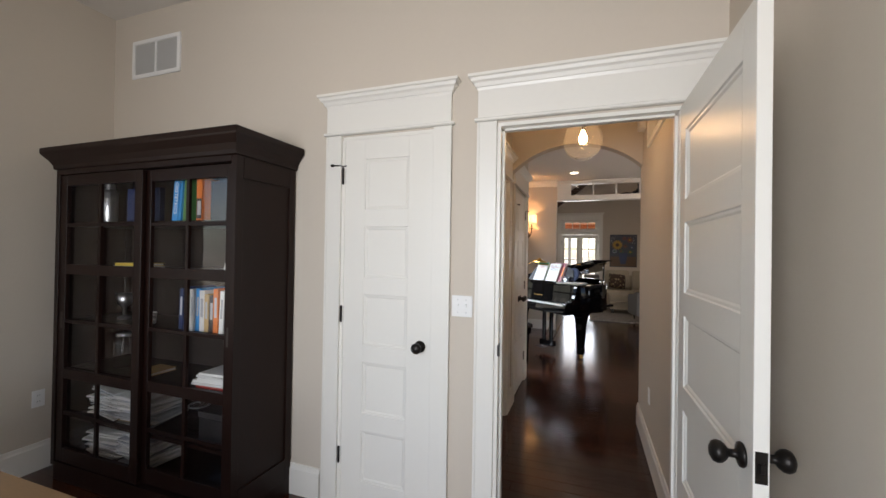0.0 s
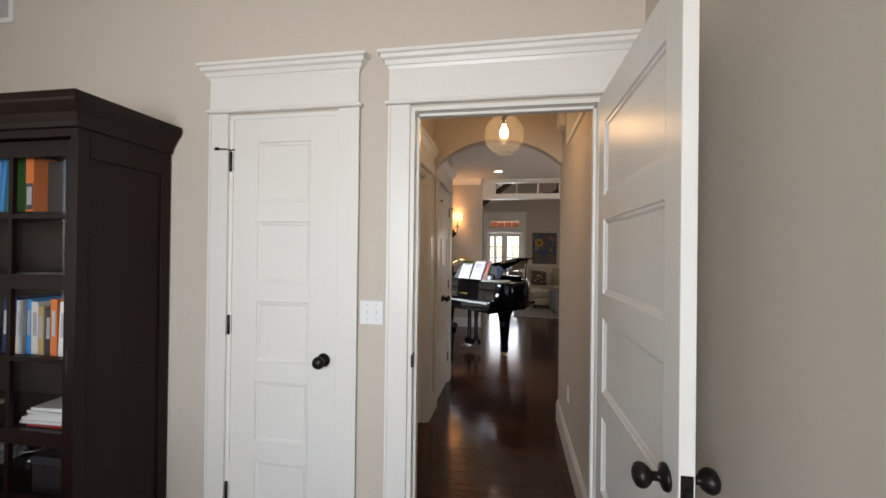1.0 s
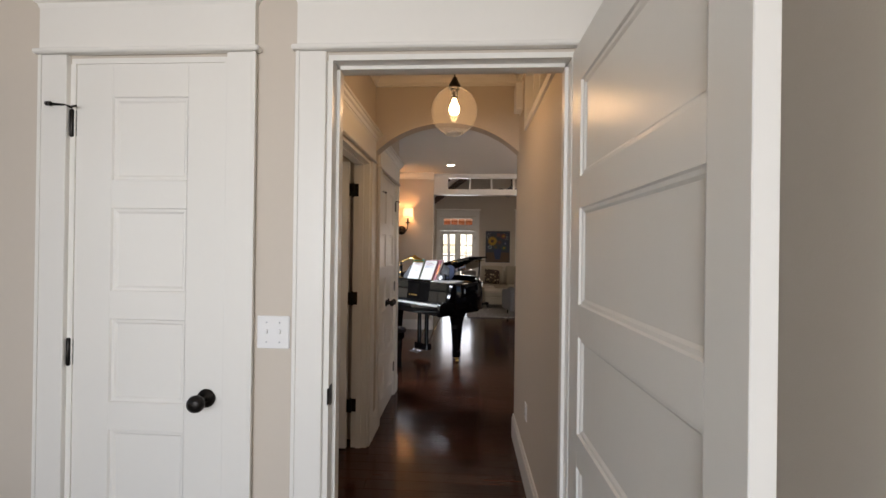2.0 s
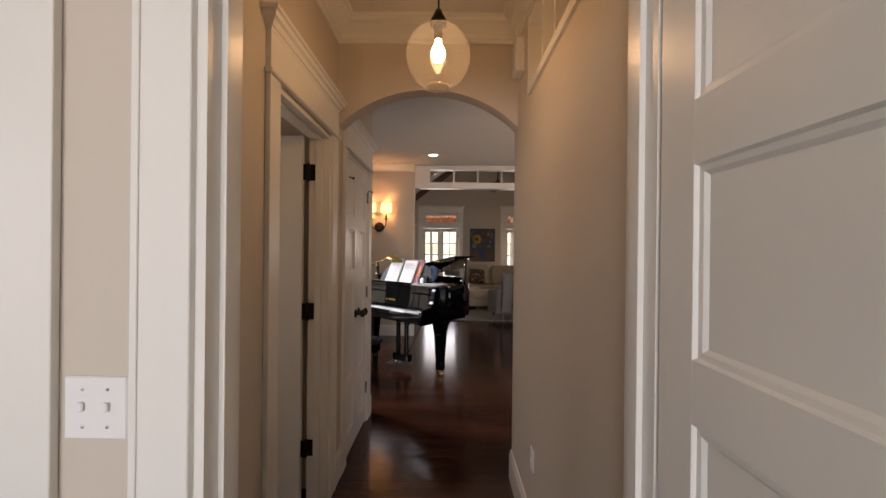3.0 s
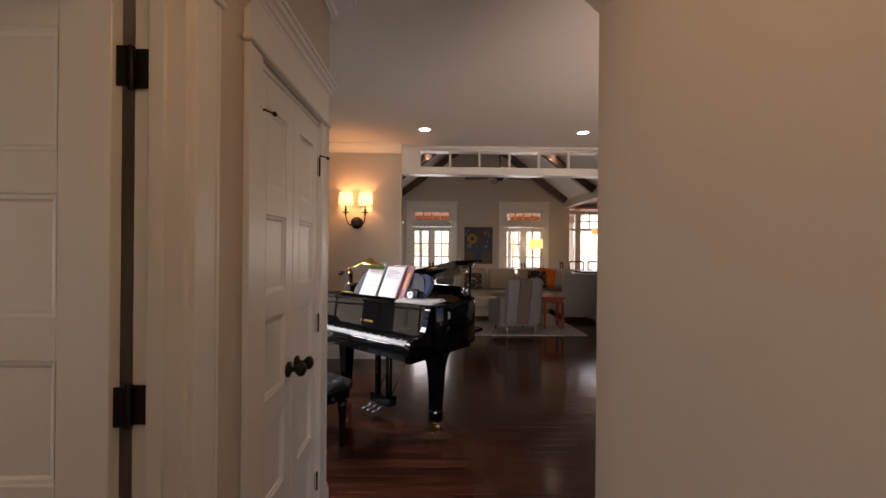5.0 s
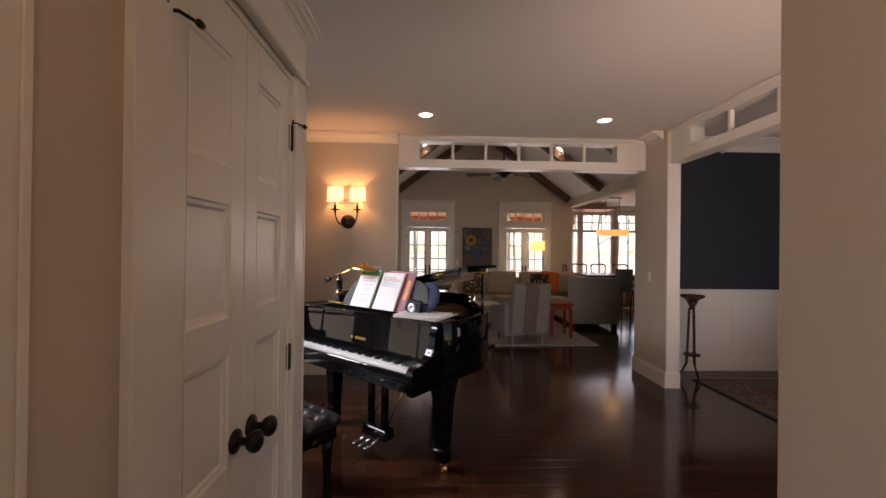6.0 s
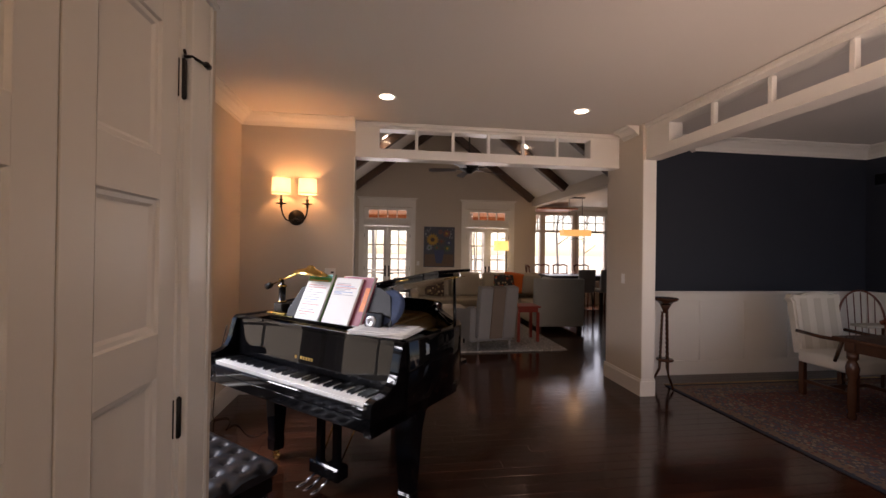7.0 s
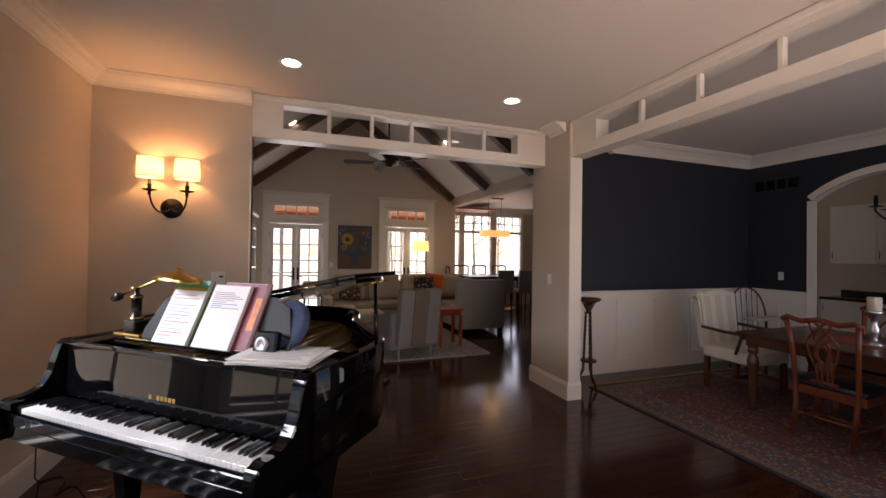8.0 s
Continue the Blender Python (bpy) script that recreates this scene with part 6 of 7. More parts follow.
part("stool_leg", joined(box(-0.2, 0.2, -0.12, 0.12, 0.58, 0.619), box(-0.19, -0.15, -0.1, 0.1, 0, 0.579), box(0.15, 0.19, -0.1, 0.1, 0, 0.579)), "dark_leg", thw)

# painting of flowers
pg = thing("painting", pose(1.36, FY - 0.001, 1.125), "unframed dark painting of sunflowers in a blue vase", "painting")
node_mat("canvas_dark", (0.030, 0.035, 0.055), 0.45, var=0.5, scale=14, bump=0.3, bscale=90)
node_mat("paint_yellow", (0.45, 0.26, 0.02), 0.5, var=0.2, scale=30)
node_mat("paint_red", (0.20, 0.05, 0.03), 0.5, var=0.3, scale=30)
node_mat("paint_blue", (0.015, 0.03, 0.10), 0.5, var=0.3, scale=30)
node_mat("paint_green", (0.04, 0.10, 0.04), 0.5, var=0.4, scale=30)
node_mat("paint_pale", (0.25, 0.28, 0.30), 0.5, var=0.3, scale=30)
node_mat("paint_rust", (0.09, 0.05, 0.025), 0.5, var=0.3, scale=20)
part("canvas", box(0, 0.79, -0.035, 0, 0, 1.03, 0.003), "canvas_dark", pg)
part("painted_table", box(0.02, 0.77, -0.0362, -0.0351, 0.02, 0.33), "paint_rust", pg)
part("painted_vase", moved(extruded([(-0.07, 0), (0.07, 0), (0.10, 0.12), (0.13, 0.34), (-0.13, 0.34), (-0.10, 0.12)], 0, 0.0012), pose(0.39, -0.0363, 0.10, 90)), "paint_blue", pg)
rf = random.Random(8)


def petals(x, z, r, n, mat, core):
    bm = bmesh.new()
    for i in range(n):
        a = 2 * math.pi * i / n
        c = Vector((x + math.cos(a) * r * 0.62, -0.0380, z + math.sin(a) * r * 0.62))
        u, v = Vector((math.cos(a), 0, math.sin(a))) * r * 0.42, Vector((-math.sin(a), 0, math.cos(a))) * r * 0.2
        bm.faces.new([bm.verts.new(c + u), bm.verts.new(c + v), bm.verts.new(c - u), bm.verts.new(c - v)])
    part("painted_petals", bm, mat, pg)
    part("painted_centre", moved(lathe([(0.0, 0), (r * 0.34, 0), (r * 0.34, 0.001), (0.0, 0.001)], 14, False), pose(x, -0.0384, z, 90)), core, pg)


petals(0.22, 0.70, 0.16, 14, "paint_yellow", "paint_rust")
petals(0.14, 0.50, 0.08, 9, "paint_pale", "paint_green")
petals(0.58, 0.86, 0.10, 9, "paint_red", "paint_yellow")
petals(0.42, 0.90, 0.07, 8, "paint_red", "paint_rust")
petals(0.45, 0.66, 0.09, 8, "paint_rust", "paint_red")
petals(0.64, 0.62, 0.08, 9, "paint_blue", "paint_pale")
petals(0.60, 0.48, 0.09, 9, "paint_green", "paint_yellow")
petals(0.33, 0.50, 0.08, 8, "paint_green", "paint_red")
part("painted_dots", joined(*[box(x - 0.008, x + 0.008, -0.0372, -0.0363, z - 0.016, z + 0.016) for x, z in [(rf.choice((rf.uniform(0.03, 0.18), rf.uniform(0.6, 0.76))), rf.uniform(0.72, 1.0)) for _ in range(36)]]), "paint_pale", pg)

# floor lamp, bookshelf
fl = thing("floor_lamp", pose(3.42, 11.52, 0), "bronze floor lamp with a lit yellow drum shade", "floor lamp")
part("base", lathe([(0.0, 0), (0.13, 0), (0.13, 0.012), (0.02, 0.025), (0.0, 0.025)], 24, False), "bronze", fl)
part("pole", tube([(0, 0, 0.02), (0, 0, 1.80), (-0.02, 0, 1.86), (-0.08, 0, 1.885), (-0.13, 0, 1.87), (-0.14, 0, 1.84)], 0.010, 10), "bronze", fl)
part("shade", moved(lathe([(0.19, 0), (0.18, 0.24)], 32, False), pose(-0.14, 0, 1.57)), "lamp_yellow", fl, "glowing yellow drum shade")
bs = thing("bookshelf", pose(-0.68, 9.3, 0), "white painted open bookshelf with mixed ornaments", "bookshelf")
part("side", box(0, 0.42, 0, 0.03, 0, 2.15), "trim_paint", bs)
part("side", box(0, 0.42, 1.17, 1.20, 0, 2.15), "trim_paint", bs)
part("back", box(0, 0.012, 0.03, 1.17, 0, 2.15), "trim_paint", bs)
for z in (0.05, 0.45, 0.85, 1.22, 1.58, 1.92):
    part("shelf", box(0.012, 0.42, 0.03, 1.17, z, z + 0.025), "trim_paint", bs)
part("cornice", box(0, 0.46, -0.03, 1.23, 2.151, 2.21, 0.01), "trim_paint", bs)
for i in range(18):
    z = (0.476, 0.876, 1.246, 1.606)[i % 4]
    y = 9.38 + (i // 4) * 0.22 + 0.03 * (i % 3)
    hgt = 0.16 + 0.03 * (i % 4)
    o = thing("book", pose(-0.55, y, z), "book standing on the white living room shelf", "book", "living room books")
    part("cover", box(0, 0.20, 0, 0.05, 0, hgt, 0.002), ("book_dark", "paper", "book_tan", "book_navy")[i % 4], o)
    part("pages", box(0.2001, 0.203, 0.004, 0.046, 0.004, hgt - 0.004), "paper", o)

# ceiling fan
fn = thing("ceiling_fan", pose(1.77, 8.20, 0), "dark bronze ceiling fan with five wooden blades at rest", "ceiling fan")
part("downrod", tube([(0, 0, 3.04), (0, 0, 4.76)], 0.013, 10), "bronze", fn)
part("canopy", moved(lathe([(0.0, 0), (0.03, 0), (0.07, 0.06), (0.07, 0.09), (0.0, 0.09)], 20, False), pose(0, 0, 4.70)), "bronze", fn)
part("motor", moved(lathe([(0.0, -0.10), (0.05, -0.10), (0.07, -0.07), (0.10, -0.055), (0.155, -0.03), (0.16, 0.03), (0.12, 0.07), (0.05, 0.10), (0.03, 0.14), (0.0, 0.14)], 28, False), pose(0, 0, 2.92)), "bronze", fn)
node_mat("blade_wood", (0.045, 0.030, 0.022), 0.45, var=0.2, scale=6)
for i in range(5):
    a = 22 + i * 72
    part("blade_iron", moved(box(0.14, 0.26, -0.02, 0.02, -0.006, 0.002), pose(0, 0, 2.895, 0, 0, a)), "bronze", fn)
    part("blade", moved(extruded([(0.22, -0.045), (0.62, -0.070), (0.67, -0.04), (0.67, 0.04), (0.62, 0.070), (0.22, 0.045)], -0.004, 0.004), pose(0, 0, 2.885, 0, 0, a) @ pose(0, 0, 0, 12)), "blade_wood", fn)
for cx, cy in ((0.37, 9.6), (3.22, 9.62)):
    side = 1 if cx > RX else -1
    zc = RIDGE - abs(cx - RX) * math.tan(sl)
    cn = thing("recessed_light", pose(cx, cy, zc, 0, side * math.degrees(sl), 0), "lit recessed downlight in the sloping ceiling", "recessed light", "vault recessed lights")
    part("trim_ring", lathe([(0.066, -0.002), (0.09, -0.002), (0.09, -0.008), (0.066, -0.010), (0.066, -0.002)], 28, False), "plastic_white", cn)
    part("lens", lathe([(0.0, -0.006), (0.066, -0.006), (0.066, -0.004), (0.0, -0.004)], 28, False), "can_glow", cn)
    lamp("downlight", "SPOT", CAN_W, (1.0, 0.75, 0.5), pose(cx, cy, zc - 0.03), radius=0.06, cone=radians(110))

# ---- breakfast corner ----
bt_ = thing("counter_table", pose(5.35, 11.55, 0), "dark wooden counter-height table in the breakfast corner", "table")
part("tabletop", box(-0.95, 0.95, -0.45, 0.45, 0.93, 0.97, 0.006), "dark_leg", bt_)
part("apron", box(-0.85, 0.85, -0.36, 0.36, 0.84, 0.929), "dark_leg", bt_)
for sx in (-1, 1):
    for sy in (-1, 1):
        part("leg", box(sx * 0.85 - 0.04, sx * 0.85 + 0.04, sy * 0.36 - 0.04, sy * 0.36 + 0.04, 0, 0.839, 0.005), "dark_leg", bt_)
stool = thing("counter_stool", pose(4.98, 10.62, 0, 0, 0, 4), "grey upholstered counter stool with dark legs", "stool", "counter stools")
part("seat", soft(box(-0.21, 0.21, -0.20, 0.22, 0.62, 0.70), 0.02), "stool_grey", stool)
part("backrest", moved(soft(box(-0.21, 0.21, -0.03, 0.03, 0, 0.50), 0.02), pose(0, -0.20, 0.66, 5)), "stool_grey", stool)
for sx in (-1, 1):
    for sy in (-1, 1):
        part("leg", tube([(sx * 0.20, sy * 0.20, 0.0), (sx * 0.17, sy * 0.16, 0.622)], 0.016, 8), "dark_leg", stool)
    part("stretcher", tube([(sx * 0.19, -0.185, 0.2), (sx * 0.19, 0.185, 0.2)], 0.010, 8), "dark_leg", stool)
for x, a in ((5.55, -3), (6.15, 6)):
    copy_thing(stool, pose(x, 10.60, 0, 0, 0, a))
wc_ = thing("wooden_chair", pose(4.75, 12.35, 0, 0, 0, 175), "red-brown wooden chair with a curved top rail", "chair", "breakfast chairs")
part("seat", box(-0.22, 0.22, -0.20, 0.22, 0.60, 0.64, 0.01), "cherry", wc_)
part("top_rail", tube([(-0.22, -0.23, 1.16), (-0.12, -0.25, 1.20), (0, -0.255, 1.18), (0.12, -0.25, 1.20), (0.22, -0.23, 1.16)], 0.022, 8), "cherry", wc_)
part("cross_rail", tube([(-0.20, -0.225, 0.95), (0, -0.24, 0.93), (0.20, -0.225, 0.95)], 0.014, 8), "cherry", wc_)
for sx in (-1, 1):
    part("back_post", tube([(sx * 0.20, -0.20, 0), (sx * 0.20, -0.19, 0.6), (sx * 0.21, -0.23, 1.17)], 0.018, 8), "cherry", wc_)
    part("leg", tube([(sx * 0.20, 0.20, 0), (sx * 0.19, 0.18, 0.60)], 0.018, 8), "cherry", wc_)
for x, y, a in ((5.35, 12.4, 182), (5.95, 12.35, 178), (4.25, 11.6, 262), (6.5, 11.7, 95)):
    copy_thing(wc_, pose(x, y, 0, 0, 0, a))
fb_ = thing("fruit_bowl", pose(5.55, 11.55, 0.97), "shallow wooden bowl of fruit on the table", "bowl")
part("bowl", lathe([(0.0, 0), (0.06, 0), (0.15, 0.06), (0.145, 0.062), (0.05, 0.01), (0.0, 0.01)], 24, False), "cherry", fb_)
for i in range(5):
    part("fruit", moved(lathe([(0.0, -0.035), (0.02, -0.03), (0.036, 0), (0.02, 0.03), (0.0, 0.034)], 12, False), pose(0.055 * math.cos(i * 1.26), 0.055 * math.sin(i * 1.26), 0.065)), "orange_cloth" if i % 2 else "red_paint", fb_)
pl = thing("linear_pendant", pose(5.0, 11.0, 0), "bronze pendant with a long lit amber shade", "pendant light")
part("shade", box(-0.36, 0.36, -0.11, 0.11, 1.95, 2.10, 0.004), "lamp_amber", pl, "rectangular lit amber shade")
for s in (-1, 1):
    part("rod", tube([(s * 0.17, 0, 2.0), (s * 0.17, 0, 2.89)], 0.007, 8), "bronze", pl)
    part("candle_arm", tube([(s * 0.02, 0, 1.90), (s * 0.12, 0, 1.86), (s * 0.22, 0, 1.90), (s * 0.22, 0, 1.95)], 0.007, 8), "bronze", pl)
part("canopy", box(-0.22, 0.22, -0.05, 0.05, 2.87, 2.899, 0.004), "bronze", pl)
lamp("breakfast_lamp", "POINT", 0.8, (1.0, 0.6, 0.28), pose(5.0, 11.0, 2.25), radius=0.2)

# ---- dining room ----
dr_ = thing("oriental_rug", pose(0, 0, 0), "dark red and navy oriental rug with a fringe", "rug")
part("border", box(3.70, 6.75, 2.45, 6.02, 0.001, 0.010, 0.002), "rug_navy", dr_)
part("outer_stripe", box(3.74, 6.71, 2.49, 5.98, 0.0102, 0.0110), "oriental_guard", dr_)
part("main_border", box(3.84, 6.61, 2.59, 5.88, 0.0112, 0.0125), "oriental_border", dr_)
part("guard_stripe", joined(box(4.10, 6.37, 5.72, 5.76, 0.0127, 0.0135), box(4.10, 6.37, 2.81, 2.85, 0.0127, 0.0135), box(4.06, 4.10, 2.81, 5.76, 0.0127, 0.0135), box(6.37, 6.41, 2.81, 5.76, 0.0127, 0.0135)), "oriental_guard", dr_)
part("field", box(4.14, 6.33, 2.89, 5.68, 0.0127, 0.0140), "oriental_field", dr_)
part("fringe", joined(*[tube([(3.73 + i * 0.02, 6.02, 0.004), (3.73 + i * 0.02 + 0.008 * math.sin(i * 2.1), 6.085, 0.003)], 0.003, 4) for i in range(150)]), "book_tan", dr_)

tb = thing("dining_table", pose(0, 0, 0.014), "dark walnut dining table with turned legs", "dining table")
part("tabletop", box(4.72, 5.86, 2.60, 5.06, 0.735, 0.765, 0.008), "walnut", tb)
part("apron", joined(box(4.80, 5.78, 4.95, 4.975, 0.63, 0.7345), box(4.80, 4.825, 2.7, 4.95, 0.63, 0.7345), box(5.755, 5.78, 2.7, 4.95, 0.63, 0.7345)), "walnut", tb)
turned = [(0.030, 0.0), (0.036, 0.03), (0.026, 0.06), (0.034, 0.10), (0.040, 0.25), (0.030, 0.36), (0.046, 0.42), (0.052, 0.48), (0.040, 0.53), (0.030, 0.55), (0.044, 0.57), (0.044, 0.63)]
for x in (4.82, 5.76):
    for y in (2.74, 4.95):
        part("leg", joined(moved(lathe(turned, 18), pose(x, y, 0)), box(x - 0.042, x + 0.042, y - 0.042, y + 0.042, 0.6305, 0.7345, 0.003)), "walnut", tb)
rn = thing("table_runner", pose(0, 0, 0.014), "red cloth runner lying along the dining table", "table runner")
part("cloth", box(5.10, 5.50, 2.58, 4.55, 0.7655, 0.7685), "red_paint", rn)
part("hem", box(5.10, 5.50, 4.552, 4.58, 0.7655, 0.7692), "cover_maroon", rn)


def side_chair(m, group="dining chairs"):
    c = thing("dining_chair", m, "cherry wood dining chair with pierced carved back", "chair", group)
    part("seat", soft(box(-0.25, 0.25, -0.20, 0.26, 0.43, 0.475), 0.012), "black_leather", c)
    part("seat_frame", joined(box(-0.25, 0.25, 0.225, 0.255, 0.36, 0.4295), box(-0.25, -0.22, -0.2, 0.225, 0.36, 0.4295), box(0.22, 0.25, -0.2, 0.225, 0.36, 0.4295), box(-0.22, 0.22, -0.2, -0.175, 0.36, 0.4295)), "cherry", c)
    for s in (-1, 1):
        part("back_post", tube([(s * 0.19, -0.27, 0), (s * 0.195, -0.215, 0.25), (s * 0.205, -0.20, 0.45), (s * 0.215, -0.235, 0.75), (s * 0.235, -0.29, 1.0)], 0.019, 8), "cherry", c)
        part("leg", box(s * 0.225 - 0.024, s * 0.225 + 0.024, 0.205, 0.253, 0, 0.3595, 0.003), "cherry", c)
        part("stretcher", tube([(s * 0.20, -0.22, 0.16), (s * 0.225, 0.22, 0.16)], 0.011, 8), "cherry", c)
    part("stretcher", tube([(-0.21, 0.0, 0.16), (0.21, 0.0, 0.16)], 0.011, 8), "cherry", c)
    part("stretcher", tube([(-0.19, -0.25, 0.20), (0.19, -0.25, 0.20)], 0.011, 8), "cherry", c)
    part("crest_rail", tube([(-0.26, -0.295, 0.985), (-0.22, -0.295, 1.01), (-0.12, -0.30, 0.985), (0, -0.302, 1.012), (0.12, -0.30, 0.985), (0.22, -0.295, 1.01), (0.26, -0.295, 0.985)], 0.022, 8), "cherry", c)
    def yb(z):
        return -0.20 - 0.10 * max(0, (z - 0.45) / 0.55) ** 1.3
    sp = []
    for s in (-1, 1):
        for path in (((0.045, 0.47), (0.055, 0.60), (0.095, 0.72), (0.10, 0.82), (0.055, 0.90), (0.075, 0.985)),
                     ((0.0, 0.62), (0.05, 0.70), (0.02, 0.78), (-0.045, 0.84), (-0.03, 0.91), (0.03, 0.98)),
                     ((0.02, 0.50), (0.02, 0.62), (0.045, 0.78), (0.0, 0.86), (-0.05, 0.92))):
            sp.append(tube([(s * x, yb(z), z) for x, z in smooth_curve(path, 5)], 0.010, 6))
    part("splat", joined(*sp), "cherry", c, "pierced interlaced back splat")
    part("shoe", box(-0.09, 0.09, -0.225, -0.19, 0.4755, 0.50, 0.004), "cherry", c)
    return c


sc1 = side_chair(pose(4.83, 4.28, 0.014, 0, 0, -86))
copy_thing(sc1, pose(4.83, 3.25, 0.014, 0, 0, -92))
copy_thing(sc1, pose(5.86, 4.45, 0.014, 0, 0, 92))
copy_thing(sc1, pose(5.86, 3.35, 0.014, 0, 0, 88))

hc = thing("host_chair", pose(5.30, 5.36, 0.014, 0, 0, 180), "white striped upholstered host chair with wooden arms", "armchair")
part("seat", soft(box(-0.30, 0.30, -0.26, 0.30, 0.36, 0.50), 0.03), "linen_white", hc)
top = [(-0.29, 0.0), (0.29, 0.0), (0.30, 0.56), (0.33, 0.60), (0.30, 0.65), (0.20, 0.635), (0.12, 0.66), (0, 0.675), (-0.12, 0.66), (-0.20, 0.635), (-0.30, 0.65), (-0.33, 0.60), (-0.30, 0.56)]
part("backrest", moved(extruded(top, -0.05, 0.05, 0.018), pose(0, -0.27, 0.45, 90) @ pose(0, 0, 0, 8)), "linen_white", hc)
for x in (-0.18, 0.0, 0.18):
    part("stripe", moved(box(x - 0.045, x + 0.045, 0.02, 0.60, 0.0505, 0.0525), pose(0, -0.27, 0.45, 90) @ pose(0, 0, 0, 8)), "linen_stripe", hc)
    part("stripe", moved(box(x - 0.045, x + 0.045, 0.02, 0.60, -0.0525, -0.0505), pose(0, -0.27, 0.45, 90) @ pose(0, 0, 0, 8)), "linen_stripe", hc)
for s in (-1, 1):
    part("arm", tube([(s * 0.31, -0.26, 0.70), (s * 0.325, 0.0, 0.685), (s * 0.325, 0.22, 0.69), (s * 0.32, 0.25, 0.67)], 0.019, 8), "walnut", hc)
    part("arm_post", tube([(s * 0.32, 0.20, 0.68), (s * 0.30, 0.12, 0.46)], 0.017, 8), "walnut", hc)
    for y in (-0.24, 0.26):
        part("leg", box(s * 0.25 - 0.026, s * 0.25 + 0.026, y - 0.026, y + 0.026, 0, 0.3595, 0.003), "walnut", hc)
    part("stretcher", box(s * 0.25 - 0.012, s * 0.25 + 0.012, -0.21, 0.23, 0.14, 0.175), "walnut", hc)
part("stretcher", box(-0.237, 0.237, -0.012, 0.012, 0.14, 0.175), "walnut", hc)

wd = thing("windsor_chair", pose(6.45, 5.95, 0, 0, 0, 150), "brown hooped spindle-back chair in the corner", "chair")
part("seat", soft(box(-0.24, 0.24, -0.22, 0.22, 0.42, 0.46), 0.012), "cherry", wd)
part("hoop", tube([(0.24 * math.cos(a), -0.21 - 0.06 * math.sin(a), 0.46 + 0.64 * max(0, math.sin(a)) ** 0.6) for a in [math.pi * i / 24 for i in range(25)]], 0.013, 8), "cherry", wd)
for i in range(5):
    x = -0.14 + i * 0.07
    part("spindle", tube([(x * 0.9, -0.19, 0.46), (x, -0.255, 1.08 - 1.6 * x * x * 2)], 0.006, 6), "cherry", wd)
for sx in (-1, 1):
    for sy in (-1, 1):
        part("leg", tube([(sx * 0.22, sy * 0.21, 0), (sx * 0.16, sy * 0.15, 0.421)], 0.016, 8), "cherry", wd)
tray = thing("side_tray", pose(6.28, 5.72, 0), "narrow pale tray table beside the corner chair", "tray table")
part("top", box(-0.34, 0.30, -0.09, 0.09, 0.72, 0.75, 0.004), "linen_stripe", tray)
part("post", tube([(0, 0, 0.02), (0, 0, 0.72)], 0.015, 10), "walnut", tray)
part("foot", box(-0.15, 0.15, -0.08, 0.08, 0, 0.02, 0.004), "walnut", tray)

# twisted pedestal stand
pdz = thing("plant_stand", pose(3.69, 6.02, 0), "dark carved pedestal stand with twisted legs", "plant stand")
part("top", moved(lathe([(0.0, 0), (0.06, 0), (0.085, 0.03), (0.12, 0.045), (0.135, 0.06), (0.135, 0.075), (0.12, 0.08), (0.0, 0.08)], 28, False), pose(0, 0, 0.955)), "walnut", pdz)
part("neck", moved(lathe([(0.02, 0), (0.035, 0.05), (0.06, 0.10)], 16), pose(0, 0, 0.85)), "walnut", pdz)
part("shelf", moved(lathe([(0.0, 0), (0.09, 0), (0.095, 0.01), (0.09, 0.02), (0.0, 0.02)], 20, False), pose(0, 0, 0.30)), "walnut", pdz)
for i in range(3):
    a = 2 * math.pi * i / 3 + 0.5
    for ph in (0, math.pi):
        part("twisted_leg", tube([((0.03 + 0.02 * (1 - t)) * math.cos(a) + 0.009 * math.cos(34 * t + ph), (0.03 + 0.02 * (1 - t)) * math.sin(a) + 0.009 * math.sin(34 * t + ph), 0.30 + 0.57 * t) for t in [k / 60 for k in range(61)]], 0.008, 6), "walnut", pdz)
    part("foot", tube([(0.05 * math.cos(a), 0.05 * math.sin(a), 0.31), (0.055 * math.cos(a), 0.055 * math.sin(a), 0.20), (0.10 * math.cos(a), 0.10 * math.sin(a), 0.10), (0.15 * math.cos(a), 0.15 * math.sin(a), 0.015)], 0.016, 8, 0.010), "walnut", pdz)

# candle holders on the table
for x, y, h in ((5.22, 4.22, 0.30), (5.40, 3.95, 0.22)):
    cd = thing("candle_holder", pose(x, y, 0.784), "mercury glass candle holder with a pillar candle", "candle holder", "table candles")
    part("holder", lathe([(0.0, 0), (0.065, 0), (0.07, 0.01), (0.03, 0.03), (0.02, 0.06), (0.035, 0.10), (0.04, 0.14), (0.02, 0.18), (0.025, h * 0.75), (0.060, h * 0.92), (0.065, h), (0.0, h)], 24, False), "silver", cd)
    part("candle", moved(lathe([(0.0, 0), (0.048, 0), (0.048, 0.11), (0.044, 0.115), (0.0, 0.112)], 24, False), pose(0, 0, h + 0.0005)), "linen_white", cd)
chd = thing("chandelier", pose(5.29, 3.85, 0), "dark bronze candle-arm chandelier over the table", "chandelier")
part("rod", tube([(0, 0, 1.95), (0, 0, DC - 0.01)], 0.008, 8), "bronze", chd)
part("hub", moved(lathe([(0.0, -0.08), (0.02, -0.08), (0.045, -0.04), (0.03, 0), (0.02, 0.10), (0.03, 0.14), (0.0, 0.16)], 18, False), pose(0, 0, 1.92)), "bronze", chd)
